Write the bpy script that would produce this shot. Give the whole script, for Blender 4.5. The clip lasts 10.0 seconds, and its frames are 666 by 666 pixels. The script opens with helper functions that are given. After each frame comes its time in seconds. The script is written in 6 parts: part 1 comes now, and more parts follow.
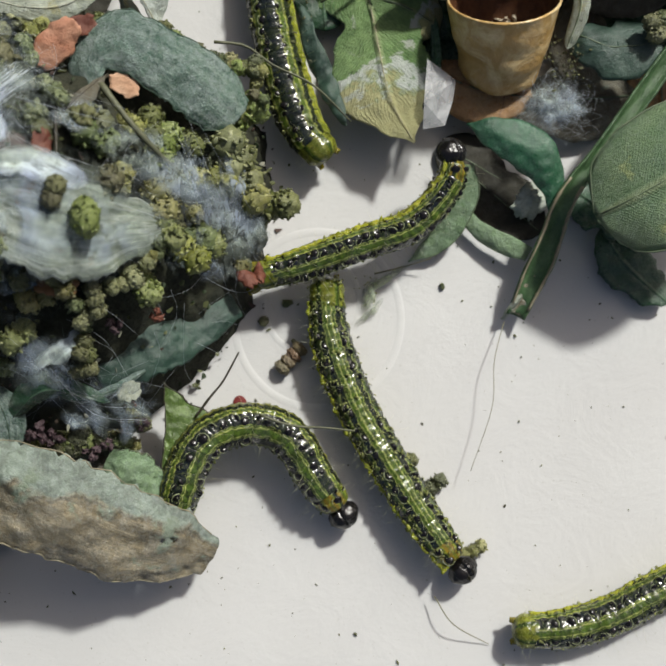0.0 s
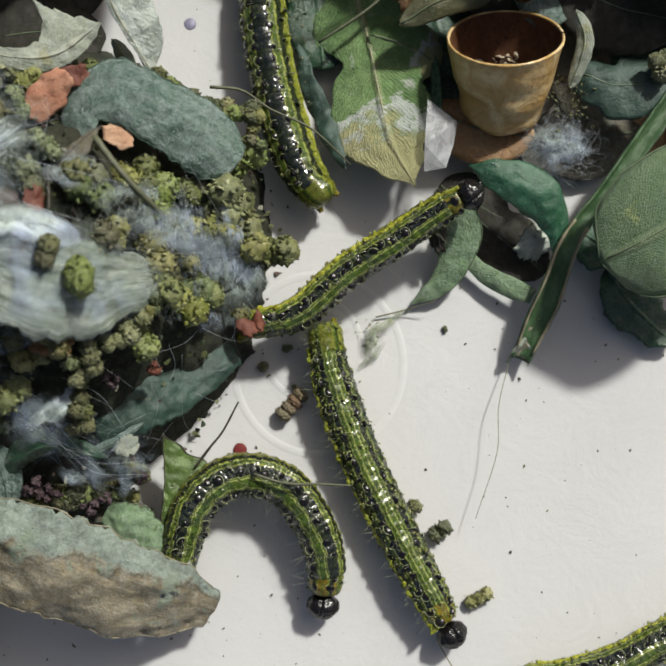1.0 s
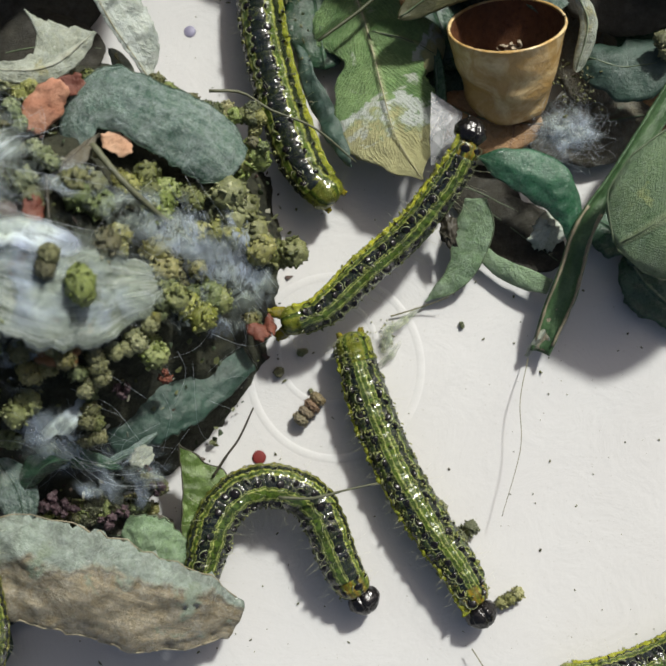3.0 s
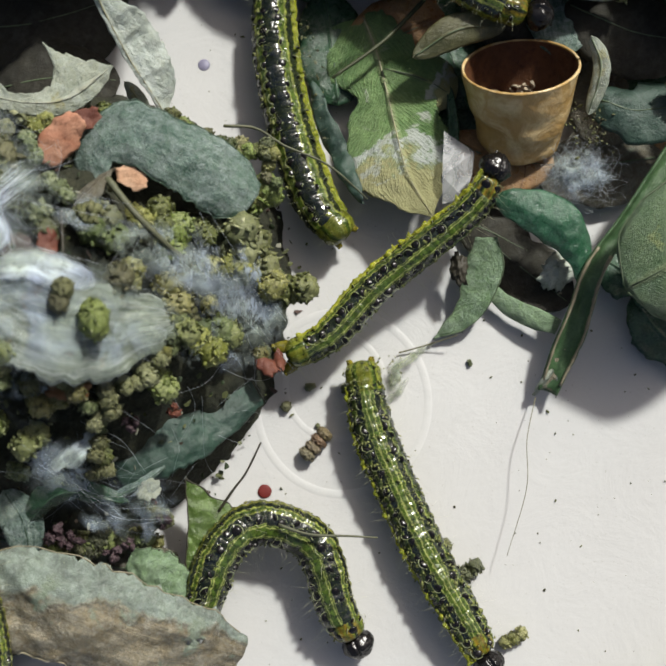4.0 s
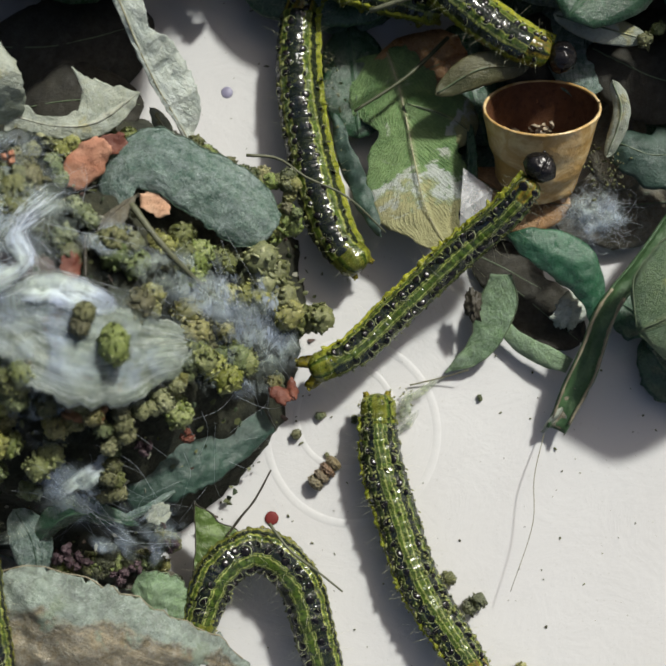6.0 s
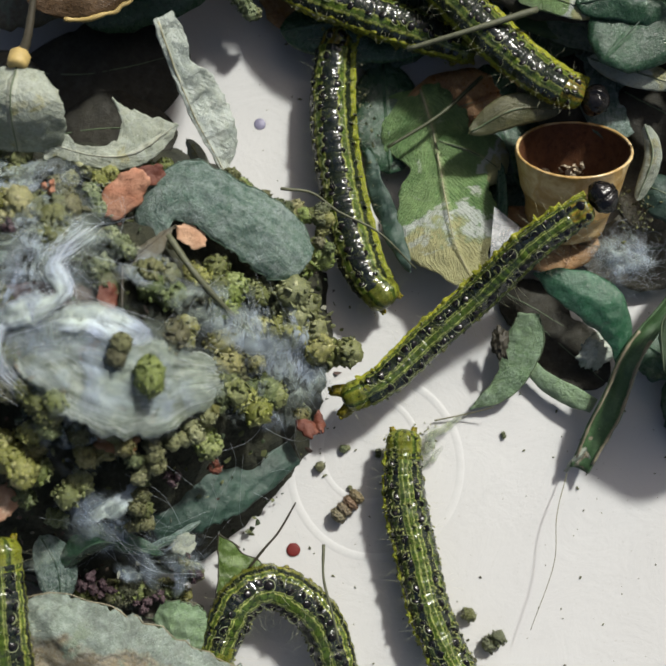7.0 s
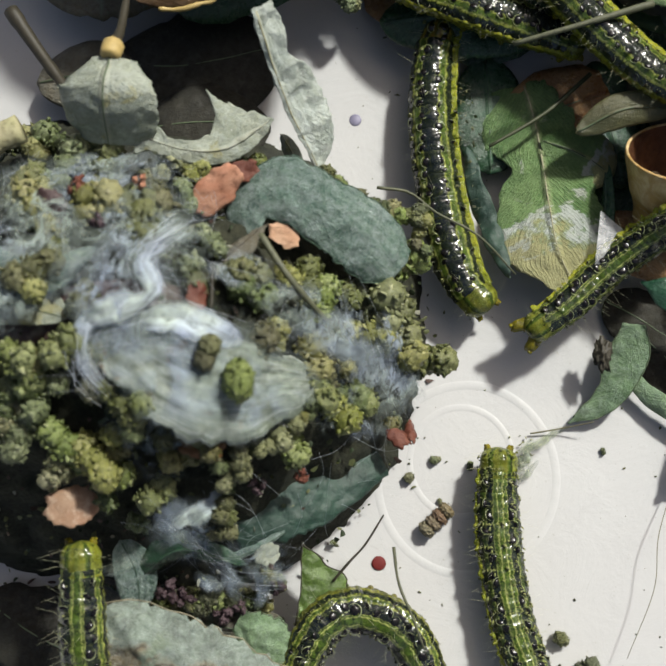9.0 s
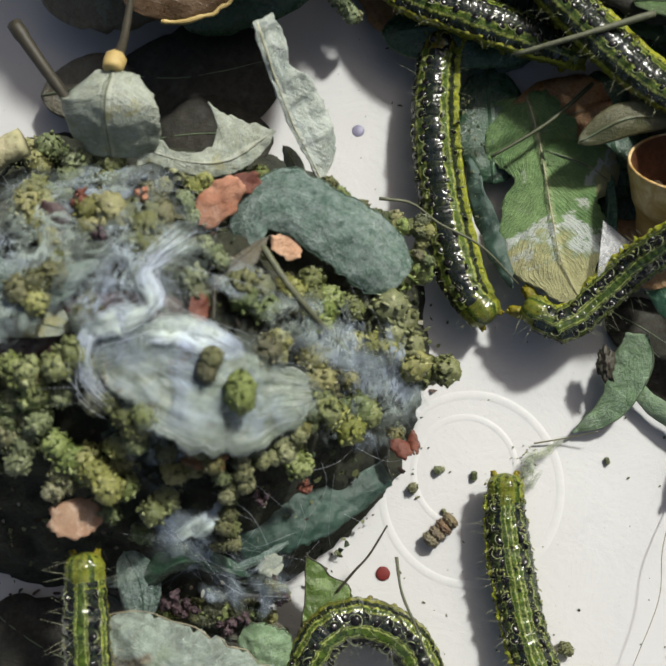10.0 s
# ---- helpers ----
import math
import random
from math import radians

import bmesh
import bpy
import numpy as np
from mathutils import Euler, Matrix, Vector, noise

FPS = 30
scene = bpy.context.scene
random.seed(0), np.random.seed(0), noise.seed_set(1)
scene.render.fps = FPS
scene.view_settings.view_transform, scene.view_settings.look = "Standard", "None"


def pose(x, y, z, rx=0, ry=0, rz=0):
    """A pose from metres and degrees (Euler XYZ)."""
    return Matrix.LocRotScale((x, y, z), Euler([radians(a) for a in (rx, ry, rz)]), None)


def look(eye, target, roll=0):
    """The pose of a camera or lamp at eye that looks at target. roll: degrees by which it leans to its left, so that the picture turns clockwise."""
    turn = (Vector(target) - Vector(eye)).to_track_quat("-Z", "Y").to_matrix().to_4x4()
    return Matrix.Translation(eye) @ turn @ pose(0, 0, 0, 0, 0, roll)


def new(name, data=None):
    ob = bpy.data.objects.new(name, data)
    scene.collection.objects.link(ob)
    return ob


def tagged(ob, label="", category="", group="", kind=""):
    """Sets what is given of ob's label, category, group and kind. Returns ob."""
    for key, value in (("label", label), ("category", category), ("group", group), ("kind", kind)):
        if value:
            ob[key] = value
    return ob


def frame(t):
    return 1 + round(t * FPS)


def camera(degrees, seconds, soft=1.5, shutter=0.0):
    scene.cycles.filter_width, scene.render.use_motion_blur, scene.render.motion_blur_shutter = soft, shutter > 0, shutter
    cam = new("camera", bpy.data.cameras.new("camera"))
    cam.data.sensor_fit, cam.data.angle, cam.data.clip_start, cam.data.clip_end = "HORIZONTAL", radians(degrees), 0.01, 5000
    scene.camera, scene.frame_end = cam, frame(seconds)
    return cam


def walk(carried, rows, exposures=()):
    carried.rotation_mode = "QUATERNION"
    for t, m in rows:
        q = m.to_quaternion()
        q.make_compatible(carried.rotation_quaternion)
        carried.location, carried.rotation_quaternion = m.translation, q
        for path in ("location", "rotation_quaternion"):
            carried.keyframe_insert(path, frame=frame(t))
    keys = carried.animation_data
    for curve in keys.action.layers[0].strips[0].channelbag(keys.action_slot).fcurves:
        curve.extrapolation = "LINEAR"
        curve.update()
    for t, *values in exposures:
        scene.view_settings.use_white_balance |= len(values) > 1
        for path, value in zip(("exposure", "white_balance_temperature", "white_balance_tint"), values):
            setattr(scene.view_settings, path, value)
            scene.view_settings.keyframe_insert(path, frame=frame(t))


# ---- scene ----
MM = 0.001  # the plan below is in millimetres

cam = camera(31.88, 10.0, soft=2.0)
cam.data.dof.use_dof, cam.data.dof.focus_distance, cam.data.dof.aperture_fstop = True, 0.108, 44.0
PATH = [
    (0, look((-0.00405, -0.00716, 0.11871), (-0.00337, -0.00589, 0.09876), 30.3)),
    (0.5, look((-0.00699, -0.00699, 0.11938), (-0.00622, -0.00572, 0.09944), 32.4)),
    (0.7, look((-0.00607, -0.00422, 0.11831), (-0.00541, -0.00300, 0.09836), 29.7)),
    (1, look((-0.00394, -0.00148, 0.11696), (-0.00331, -0.00039, 0.09700), 31.6)),
    (1.2, look((-0.00257, -0.00203, 0.11560), (-0.00225, -0.00076, 0.09564), 15.2)),
    (1.3, look((-0.00230, -0.00239, 0.11456), (-0.00226, -0.00110, 0.09460), 1.8)),
    (1.5, look((-0.00096, -0.00304, 0.11531), (-0.00111, -0.00167, 0.09536), -6.3)),
    (1.7, look((-0.00116, -0.00287, 0.11431), (-0.00138, -0.00146, 0.09436), -9.3)),
    (2, look((-0.00093, -0.00344, 0.11436), (-0.00116, -0.00200, 0.09441), -9.7)),
    (2.2, look((-0.00065, -0.00332, 0.11460), (-0.00087, -0.00194, 0.09465), -9.8)),
    (3.3, look((-0.00141, -0.00361, 0.11541), (-0.00144, -0.00198, 0.09547), -2.2)),
    (3.5, look((-0.00185, -0.00381, 0.11563), (-0.00182, -0.00205, 0.09571), 0.4)),
    (3.7, look((-0.00195, -0.00286, 0.11515), (-0.00194, -0.00107, 0.09523), -0.3)),
    (4, look((-0.00251, -0.00183, 0.11537), (-0.00251, -0.00003, 0.09545), 0.0)),
    (4.3, look((-0.00274, -0.00131, 0.11584), (-0.00277, 0.00058, 0.09593), -0.5)),
    (4.5, look((-0.00271, -0.00083, 0.11618), (-0.00281, 0.00111, 0.09627), -2.4)),
    (4.7, look((-0.00294, -0.00061, 0.11604), (-0.00299, 0.00132, 0.09614), -0.7)),
    (5, look((-0.00308, -0.00012, 0.11601), (-0.00313, 0.00183, 0.09611), -0.3)),
    (5.2, look((-0.00376, -0.00014, 0.11614), (-0.00373, 0.00189, 0.09625), 2.4)),
    (6.3, look((-0.00483, -0.00061, 0.11649), (-0.00470, 0.00149, 0.09660), 5.7)),
    (6.5, look((-0.00524, -0.00006, 0.11680), (-0.00510, 0.00210, 0.09692), 5.9)),
    (6.8, look((-0.00663, 0.00021, 0.11693), (-0.00639, 0.00250, 0.09706), 9.1)),
    (7, look((-0.00792, 0.00081, 0.11696), (-0.00771, 0.00318, 0.09710), 8.8)),
    (7.3, look((-0.00934, 0.00162, 0.11587), (-0.00916, 0.00416, 0.09603), 8.7)),
    (7.5, look((-0.00980, 0.00274, 0.11589), (-0.00973, 0.00529, 0.09605), 6.9)),
    (7.7, look((-0.01011, 0.00315, 0.11510), (-0.01013, 0.00568, 0.09526), 4.9)),
    (8, look((-0.00972, 0.00245, 0.11381), (-0.01013, 0.00489, 0.09396), -3.8)),
    (8.2, look((-0.00961, 0.00188, 0.11307), (-0.01025, 0.00424, 0.09322), -9.9)),
    (8.5, look((-0.00945, 0.00162, 0.11259), (-0.01033, 0.00388, 0.09274), -16.2)),
    (9, look((-0.00970, 0.00184, 0.11266), (-0.01076, 0.00407, 0.09281), -19.9)),
    (9.5, look((-0.00924, 0.00193, 0.11246), (-0.01041, 0.00415, 0.09262), -22.7)),
    (10, look((-0.00915, 0.00228, 0.11284), (-0.01038, 0.00460, 0.09301), -22.6)),
]
walk(cam, PATH, [(0.0, 0.04), (2.0, 0.02), (3.5, 0.19), (4.5, 0.07), (6.5, 0.10), (10.0, 0.19)])

# ---- daylight ----
SUN_AZ, SUN_EL = 34.0, 47.0
world = bpy.data.worlds.new("sky")
scene.world = world
world.use_nodes = True
sky = world.node_tree.nodes.new("ShaderNodeTexSky")
sky.sky_type, sky.sun_disc = "NISHITA", False
sky.air_density, sky.dust_density, sky.ozone_density = 1.0, 6.0, 0.0
sky.sun_elevation, sky.sun_rotation = radians(SUN_EL), radians(SUN_AZ)
world.node_tree.links.new(sky.outputs[0], world.node_tree.nodes["Background"].inputs[0])
world.node_tree.nodes["Background"].inputs[1].default_value = 0.064
sun = new("sun", bpy.data.lights.new("sun", "SUN"))
sun.data.energy, sun.data.angle, sun.data.color = 4.35, radians(4.5), (0.965, 0.965, 0.905)
_away = Vector((math.sin(radians(SUN_AZ)) * math.cos(radians(SUN_EL)), math.cos(radians(SUN_AZ)) * math.cos(radians(SUN_EL)), math.sin(radians(SUN_EL))))
sun.matrix_basis = look(_away * 0.6, (0, 0, 0))


# ---- materials ----
class Mat:
    """A node material under construction; coordinates are in millimetres of the object."""

    def __init__(self, name):
        self.m = bpy.data.materials.new(name)
        self.m.use_nodes = True
        self.t = self.m.node_tree
        self.b = self.t.nodes["Principled BSDF"]
        tc = self.t.nodes.new("ShaderNodeTexCoord")
        mp = self.t.nodes.new("ShaderNodeMapping")
        mp.inputs["Scale"].default_value = (1000, 1000, 1000)
        self.t.links.new(tc.outputs["Object"], mp.inputs[0])
        self.co, self.uv = mp.outputs[0], tc.outputs["UV"]

    def put(self, value, socket):
        if isinstance(value, bpy.types.NodeSocket):
            self.t.links.new(value, socket)
        elif isinstance(value, tuple) and len(value) == 3 and socket.type == "RGBA":
            socket.default_value = (*value, 1)
        else:
            socket.default_value = value

    def noise(self, scale, detail=4, rough=0.6, co=None, distort=0.0):
        n = self.t.nodes.new("ShaderNodeTexNoise")
        self.put(co or self.co, n.inputs["Vector"])
        n.inputs["Scale"].default_value, n.inputs["Detail"].default_value = scale, detail
        n.inputs["Roughness"].default_value, n.inputs["Distortion"].default_value = rough, distort
        return n.outputs[0]

    def voronoi(self, scale, feature="F1"):
        n = self.t.nodes.new("ShaderNodeTexVoronoi")
        n.feature = feature
        self.put(self.co, n.inputs["Vector"])
        n.inputs["Scale"].default_value = scale
        return n.outputs[0]

    def math(self, op, a, b=0.0, c=0.0):
        n = self.t.nodes.new("ShaderNodeMath")
        n.operation = op
        self.put(a, n.inputs[0]), self.put(b, n.inputs[1]), self.put(c, n.inputs[2])
        return n.outputs[0]

    def ramp(self, fac, stops, hard=False):
        n = self.t.nodes.new("ShaderNodeValToRGB")
        n.color_ramp.interpolation = "CONSTANT" if hard else "LINEAR"
        e = n.color_ramp.elements
        while len(e) < len(stops):
            e.new(0.5)
        for k, (p, c) in enumerate(stops):
            e[k].position = p
            e[k].color = (*c, 1) if isinstance(c, tuple) else (c, c, c, 1)
        self.put(fac, n.inputs[0])
        return n.outputs[0]

    def mix(self, fac, a, b):
        n = self.t.nodes.new("ShaderNodeMix")
        n.data_type = "RGBA"
        self.put(fac, n.inputs[0]), self.put(a, n.inputs[6]), self.put(b, n.inputs[7])
        return n.outputs[2]

    def split(self, co):
        n = self.t.nodes.new("ShaderNodeSeparateXYZ")
        self.put(co, n.inputs[0])
        return n.outputs[0], n.outputs[1], n.outputs[2]

    def random(self):
        return self.t.nodes.new("ShaderNodeObjectInfo").outputs["Random"]

    def island(self):
        return self.t.nodes.new("ShaderNodeNewGeometry").outputs["Random Per Island"]

    def bump(self, height, strength, distance=0.0001):
        n = self.t.nodes.new("ShaderNodeBump")
        n.inputs["Strength"].default_value, n.inputs["Distance"].default_value = strength, distance
        self.put(height, n.inputs["Height"])
        self.t.links.new(n.outputs[0], self.b.inputs["Normal"])
        self.t.links.new(n.outputs[0], self.b.inputs["Coat Normal"])

    def done(self, color, rough=0.5, alpha=None, spec=0.5, **more):
        self.put(color, self.b.inputs["Base Color"])
        self.put(rough, self.b.inputs["Roughness"])
        self.put(spec, self.b.inputs["Specular IOR Level"])
        if alpha is not None:
            self.put(alpha, self.b.inputs["Alpha"])
        for key, value in more.items():
            self.put(value, self.b.inputs[key])
        return self.m


def stuff_mat(name, a, b, c=None, fine=3.0, coarse=0.4, rough=0.7, bump=0.5, vary=0.0, spec=0.4):
    """Two-scale mottled surface of two or three colours."""
    m = Mat(name)
    big, small = m.noise(coarse), m.noise(fine, 6, 0.7)
    col = m.mix(m.ramp(big, [(0.35, 0.0), (0.65, 1.0)]), a, b)
    col = m.mix(m.ramp(small, [(0.5, 0.0), (0.72, 0.85)]), col, c or tuple(v * 0.45 for v in a))
    if vary:
        n = m.t.nodes.new("ShaderNodeHueSaturation")
        m.put(m.math("MULTIPLY_ADD", m.random(), vary, 1 - vary / 2), n.inputs["Value"])
        m.put(m.math("MULTIPLY_ADD", m.random(), 0.06, 0.47), n.inputs["Hue"])
        m.put(col, n.inputs["Color"])
        col = n.outputs[0]
    m.bump(m.math("ADD", small, m.math("MULTIPLY", big, 0.5)), bump, 0.0003)
    return m.done(col, m.ramp(small, [(0.3, rough - 0.12), (0.7, min(1.0, rough + 0.12))]), spec=spec)


def leaf_mat(name, a, b, vein, patch=None, patch_at=0.58, rough=0.45, veins=15.0, vein_amt=0.35, bump=0.45, bloom=0.0, tip=None, streak=None, upper=None, fine_lines=0.0, ribbed=1.0):
    """A leaf blade: mottled green, side veins and midrib along its own length, dead patches and a web bloom."""
    m = Mat(name)
    u, v, _ = m.split(m.uv)
    big, small = m.noise(0.28, 3), m.noise(3.5, 6, 0.7)
    side = m.math("ABSOLUTE", m.math("SUBTRACT", v, 0.5))
    wob = m.math("MULTIPLY", m.noise(0.5, 2), 0.05)
    lines = m.math("SINE", m.math("MULTIPLY", m.math("ADD", m.math("SUBTRACT", u, m.math("MULTIPLY", side, 0.55)), wob), veins * 6.283))
    line = m.ramp(lines, [(0.55, 0.0), (0.98, 1.0)])
    rib = m.ramp(side, [(0.0, ribbed), (0.022, 0.8 * ribbed), (0.05, 0.0)])
    col = m.mix(m.ramp(big, [(0.35, 0.0), (0.65, 1.0)]), a, b)
    col = m.mix(m.ramp(small, [(0.45, 0.0), (0.75, 0.55)]), col, tuple(x * 0.4 for x in a))
    col = m.mix(m.ramp(m.noise(0.9, 6, 0.7, distort=0.7), [(0.55, 0.0), (0.7, 0.5)]), col, tuple(min(0.7, x * 1.6 + 0.01) for x in b))
    col = m.mix(m.math("MULTIPLY", line, vein_amt), col, vein)
    col = m.mix(m.math("MULTIPLY", rib, 0.7), col, vein)
    if streak:
        mp = m.t.nodes.new("ShaderNodeMapping")
        mp.inputs["Scale"].default_value = (1.8, 8.0, 1)
        m.put(m.uv, mp.inputs[0])
        band = m.noise(1.0, 8, 0.7, co=mp.outputs[0], distort=1.6)
        thin = m.t.nodes.new("ShaderNodeMapping")
        thin.inputs["Scale"].default_value = (3.0, 70.0, 1)
        m.put(m.uv, thin.inputs[0])
        fine = m.noise(1.0, 4, 0.6, co=thin.outputs[0], distort=0.7)
        col = m.mix(m.ramp(fine, [(0.5, 0.0), (0.62, fine_lines)]), col, streak)
        col = m.mix(m.ramp(band, [(0.46, 0.0), (0.56, 0.85)]), col, streak)
    if upper:
        lean = m.math("ADD", m.math("MULTIPLY_ADD", u, 0.34, m.math("MULTIPLY", v, 0.85)), m.math("MULTIPLY", m.math("SUBTRACT", m.noise(0.25, 5, 0.6), 0.5), 0.5))
        film = m.mix(m.ramp(m.noise(0.7, 5, 0.65, distort=1.0), [(0.40, 0.0), (0.58, 0.8)]), upper, tuple(x * 0.45 for x in upper))
        col = m.mix(m.ramp(lean, [(0.44, 0.92), (0.50, 0.0)]), col, film)
        col = m.mix(m.ramp(lean, [(0.47, 0.0), (0.50, 0.8), (0.53, 0.0)]), col, (0.05, 0.045, 0.03))
    if tip:
        end = m.math("ADD", u, m.math("MULTIPLY", m.math("SUBTRACT", m.noise(0.2, 5, 0.65), 0.5), 0.8))
        col = m.mix(m.ramp(end, [(0.66, 0.0), (0.69, 0.9), (0.73, 0.9), (0.78, 0.0)]), col, (0.46, 0.49, 0.46))
        col = m.mix(m.ramp(end, [(0.74, 0.0), (0.80, 0.9)]), col, tip)
    if patch:
        spot = m.noise(0.22, 5, 0.65, distort=0.6)
        col = m.mix(m.ramp(spot, [(patch_at, 0.0), (patch_at + 0.06, 1.0)]), col, patch)
    if bloom:
        web = m.noise(0.8, 8, 0.75, distort=1.5)
        col = m.mix(m.math("MULTIPLY", m.ramp(web, [(0.42, 0.0), (0.75, 1.0)]), bloom), col, (0.42, 0.47, 0.48))
    speck = m.noise(1.6, 6, 0.8)
    col = m.mix(m.ramp(speck, [(0.63, 0.0), (0.67, 0.75)]), col, tuple(x * 0.22 for x in a))
    col = m.mix(m.ramp(m.noise(2.3, 6, 0.8), [(0.66, 0.0), (0.70, 0.7)]), col, tuple(min(0.6, x * 2.2 + 0.08) for x in b))
    m.bump(m.math("ADD", m.math("MULTIPLY", line, vein_amt), m.math("ADD", m.math("MULTIPLY", small, 1.2), m.math("MULTIPLY", rib, 1.2))), bump, 0.00025)
    return m.done(col, m.ramp(m.noise(1.2, 5, 0.7), [(0.35, rough - 0.16), (0.65, rough + 0.12)]), spec=0.6)


def skin_mat(name, stops, mottle=0.5, specks=0.25, wet=0.6):
    """Caterpillar skin: stripes run by the angle from the back's middle line (the object's z), blotched, wrinkled and wet."""
    m = Mat(name)
    x, y, z = m.split(m.co)
    away = m.t.nodes.new("ShaderNodeVectorMath")
    away.operation = "ADD"
    m.put(m.co, away.inputs[0])
    m.put(m.math("MULTIPLY", m.random(), 61.0), away.inputs[1])
    m.co = away.outputs[0]
    wob = m.math("MULTIPLY", m.math("SUBTRACT", m.noise(0.8, 6, 0.75, distort=0.9), 0.5), 0.14)
    ang = m.math("ADD", m.math("DIVIDE", m.math("ABSOLUTE", m.math("ARCTAN2", x, z)), math.pi), wob)
    col = m.ramp(ang, stops)
    blot = m.noise(0.8, 6, 0.75, distort=1.0)
    col = m.mix(m.ramp(blot, [(0.46, 0.0), (0.56, mottle)]), col, (0.016, 0.024, 0.008))
    fleck = m.noise(3.2, 6, 0.8, distort=1.6)
    col = m.mix(m.ramp(fleck, [(0.58, 0.0), (0.64, specks)]), col, (0.30, 0.33, 0.11))
    cell = m.voronoi(1.7, "DISTANCE_TO_EDGE")
    col = m.mix(m.math("MULTIPLY", m.ramp(cell, [(0.0, 1.0), (0.06, 0.0)]), m.ramp(m.noise(0.6, 3), [(0.5, 0.0), (0.6, specks)])), col, (0.27, 0.30, 0.09))
    col = m.mix(m.ramp(m.noise(1.9, 6, 0.8), [(0.56, 0.0), (0.62, 0.85)]), col, (0.006, 0.008, 0.007))
    col = m.mix(m.ramp(m.noise(2.4, 5, 0.75, distort=0.8), [(0.50, 0.0), (0.57, mottle)]), col, (0.010, 0.015, 0.008))
    m.bump(m.math("ADD", m.math("MULTIPLY", fleck, 0.8), m.math("ADD", m.math("MULTIPLY", blot, 1.3), m.math("MULTIPLY", m.noise(1.6, 3), 1.4))), 0.4, 0.00018)
    wetness = m.t.nodes.new("ShaderNodeBump")
    wetness.inputs["Strength"].default_value, wetness.inputs["Distance"].default_value = 0.7, 0.00050
    m.put(m.noise(0.75, 3, 0.5, distort=0.6), wetness.inputs["Height"])
    m.t.links.new(wetness.outputs[0], m.b.inputs["Coat Normal"])
    m.put(m.ramp(m.noise(0.7, 4, 0.6), [(0.44, wet * 0.15), (0.54, wet)]), m.b.inputs["Coat Weight"])
    m.b.inputs["Coat Roughness"].default_value = 0.17
    m.b.inputs["Coat IOR"].default_value = 1.7
    return m.done(col, m.ramp(fleck, [(0.35, 0.3), (0.7, 0.5)]), spec=0.05)


def plain_mat(name, color, rough=0.5, grain=2.5, amount=0.3, spec=0.5, **more):
    m = Mat(name)
    n = m.noise(grain, 5, 0.7)
    col = m.mix(m.ramp(n, [(0.4, 0.0), (0.7, amount)]), color, tuple(v * 0.4 for v in color))
    m.bump(n, 0.3, 0.0001)
    return m.done(col, rough, spec=spec, **more)


def silk_mat(name, color, low, high, scale, most=0.9, uvlines=False):
    """Spun silk: pale fibre that thins out in an uneven pattern and towards the edge of the veil."""
    m = Mat(name)
    fibre = m.t.nodes.new("ShaderNodeMapping")
    fibre.inputs["Scale"].default_value = (1.3, 8.0, 1) if uvlines else (2.4, 0.8, 1.0)
    fibre.inputs["Rotation"].default_value = (0, 0, 0.0 if uvlines else 0.7)
    m.put(m.uv if uvlines else m.co, fibre.inputs[0])
    lines = m.noise(1.0, 8, 0.7, co=fibre.outputs[0], distort=1.3)
    soft = m.noise(scale * 0.6, 5, 0.6, distort=1.6)
    n = m.math("ADD", m.math("MULTIPLY", soft, 0.7), m.math("MULTIPLY", lines, 0.3))
    u, v, _ = m.split(m.uv)
    du, dv = m.math("SUBTRACT", m.math("MULTIPLY", u, 2), 1), m.math("SUBTRACT", m.math("MULTIPLY", v, 2), 1)
    far = m.math("MAXIMUM", m.math("ABSOLUTE", du), m.math("ABSOLUTE", dv)) if uvlines else m.math("SQRT", m.math("ADD", m.math("MULTIPLY", du, du), m.math("MULTIPLY", dv, dv)))
    thin = m.ramp(m.math("ADD", far, m.math("MULTIPLY", m.math("SUBTRACT", n, 0.5), 1.6)), [(0.5, 1.0), (1.0, 0.0)])
    m.bump(m.math("ADD", lines, soft), 0.8, 0.0005)
    tone = m.mix(m.ramp(m.noise(0.18, 3), [(0.4, 0.0), (0.6, 1.0)]), (color[0] * 0.92, color[1] * 0.97, color[2] * 0.80), (color[0] * 0.85, color[1] * 0.90, min(0.95, color[2] * 1.10)))
    col = m.mix(m.ramp(lines, [(0.35, 0.6), (0.62, 0.0)]), tone, tuple(x * 0.5 for x in color))
    return m.done(col, 0.45, alpha=m.math("MULTIPLY", m.ramp(n, [(low, 0.0), (high, most)]), thin), spec=0.35)


def floor_mat():
    m = Mat("white_plastic")
    big, small = m.noise(0.05, 4), m.noise(1.2, 8, 0.7)
    col = m.mix(m.ramp(big, [(0.35, 0.0), (0.7, 0.5)]), (0.52, 0.52, 0.515), (0.455, 0.45, 0.445))
    smear = m.noise(0.16, 7, 0.7, distort=1.0)
    col = m.mix(m.ramp(smear, [(0.58, 0.0), (0.8, 0.35)]), col, (0.41, 0.41, 0.41))
    dust = m.noise(2.8, 3, 0.5)
    col = m.mix(m.ramp(dust, [(0.66, 0.0), (0.72, 0.45)]), col, (0.36, 0.35, 0.32))
    m.bump(m.math("ADD", m.math("MULTIPLY", small, 0.5), m.math("MULTIPLY", smear, 2.0)), 0.13, 0.0004)
    return m.done(col, m.ramp(smear, [(0.3, 0.32), (0.7, 0.5)]), spec=0.4)


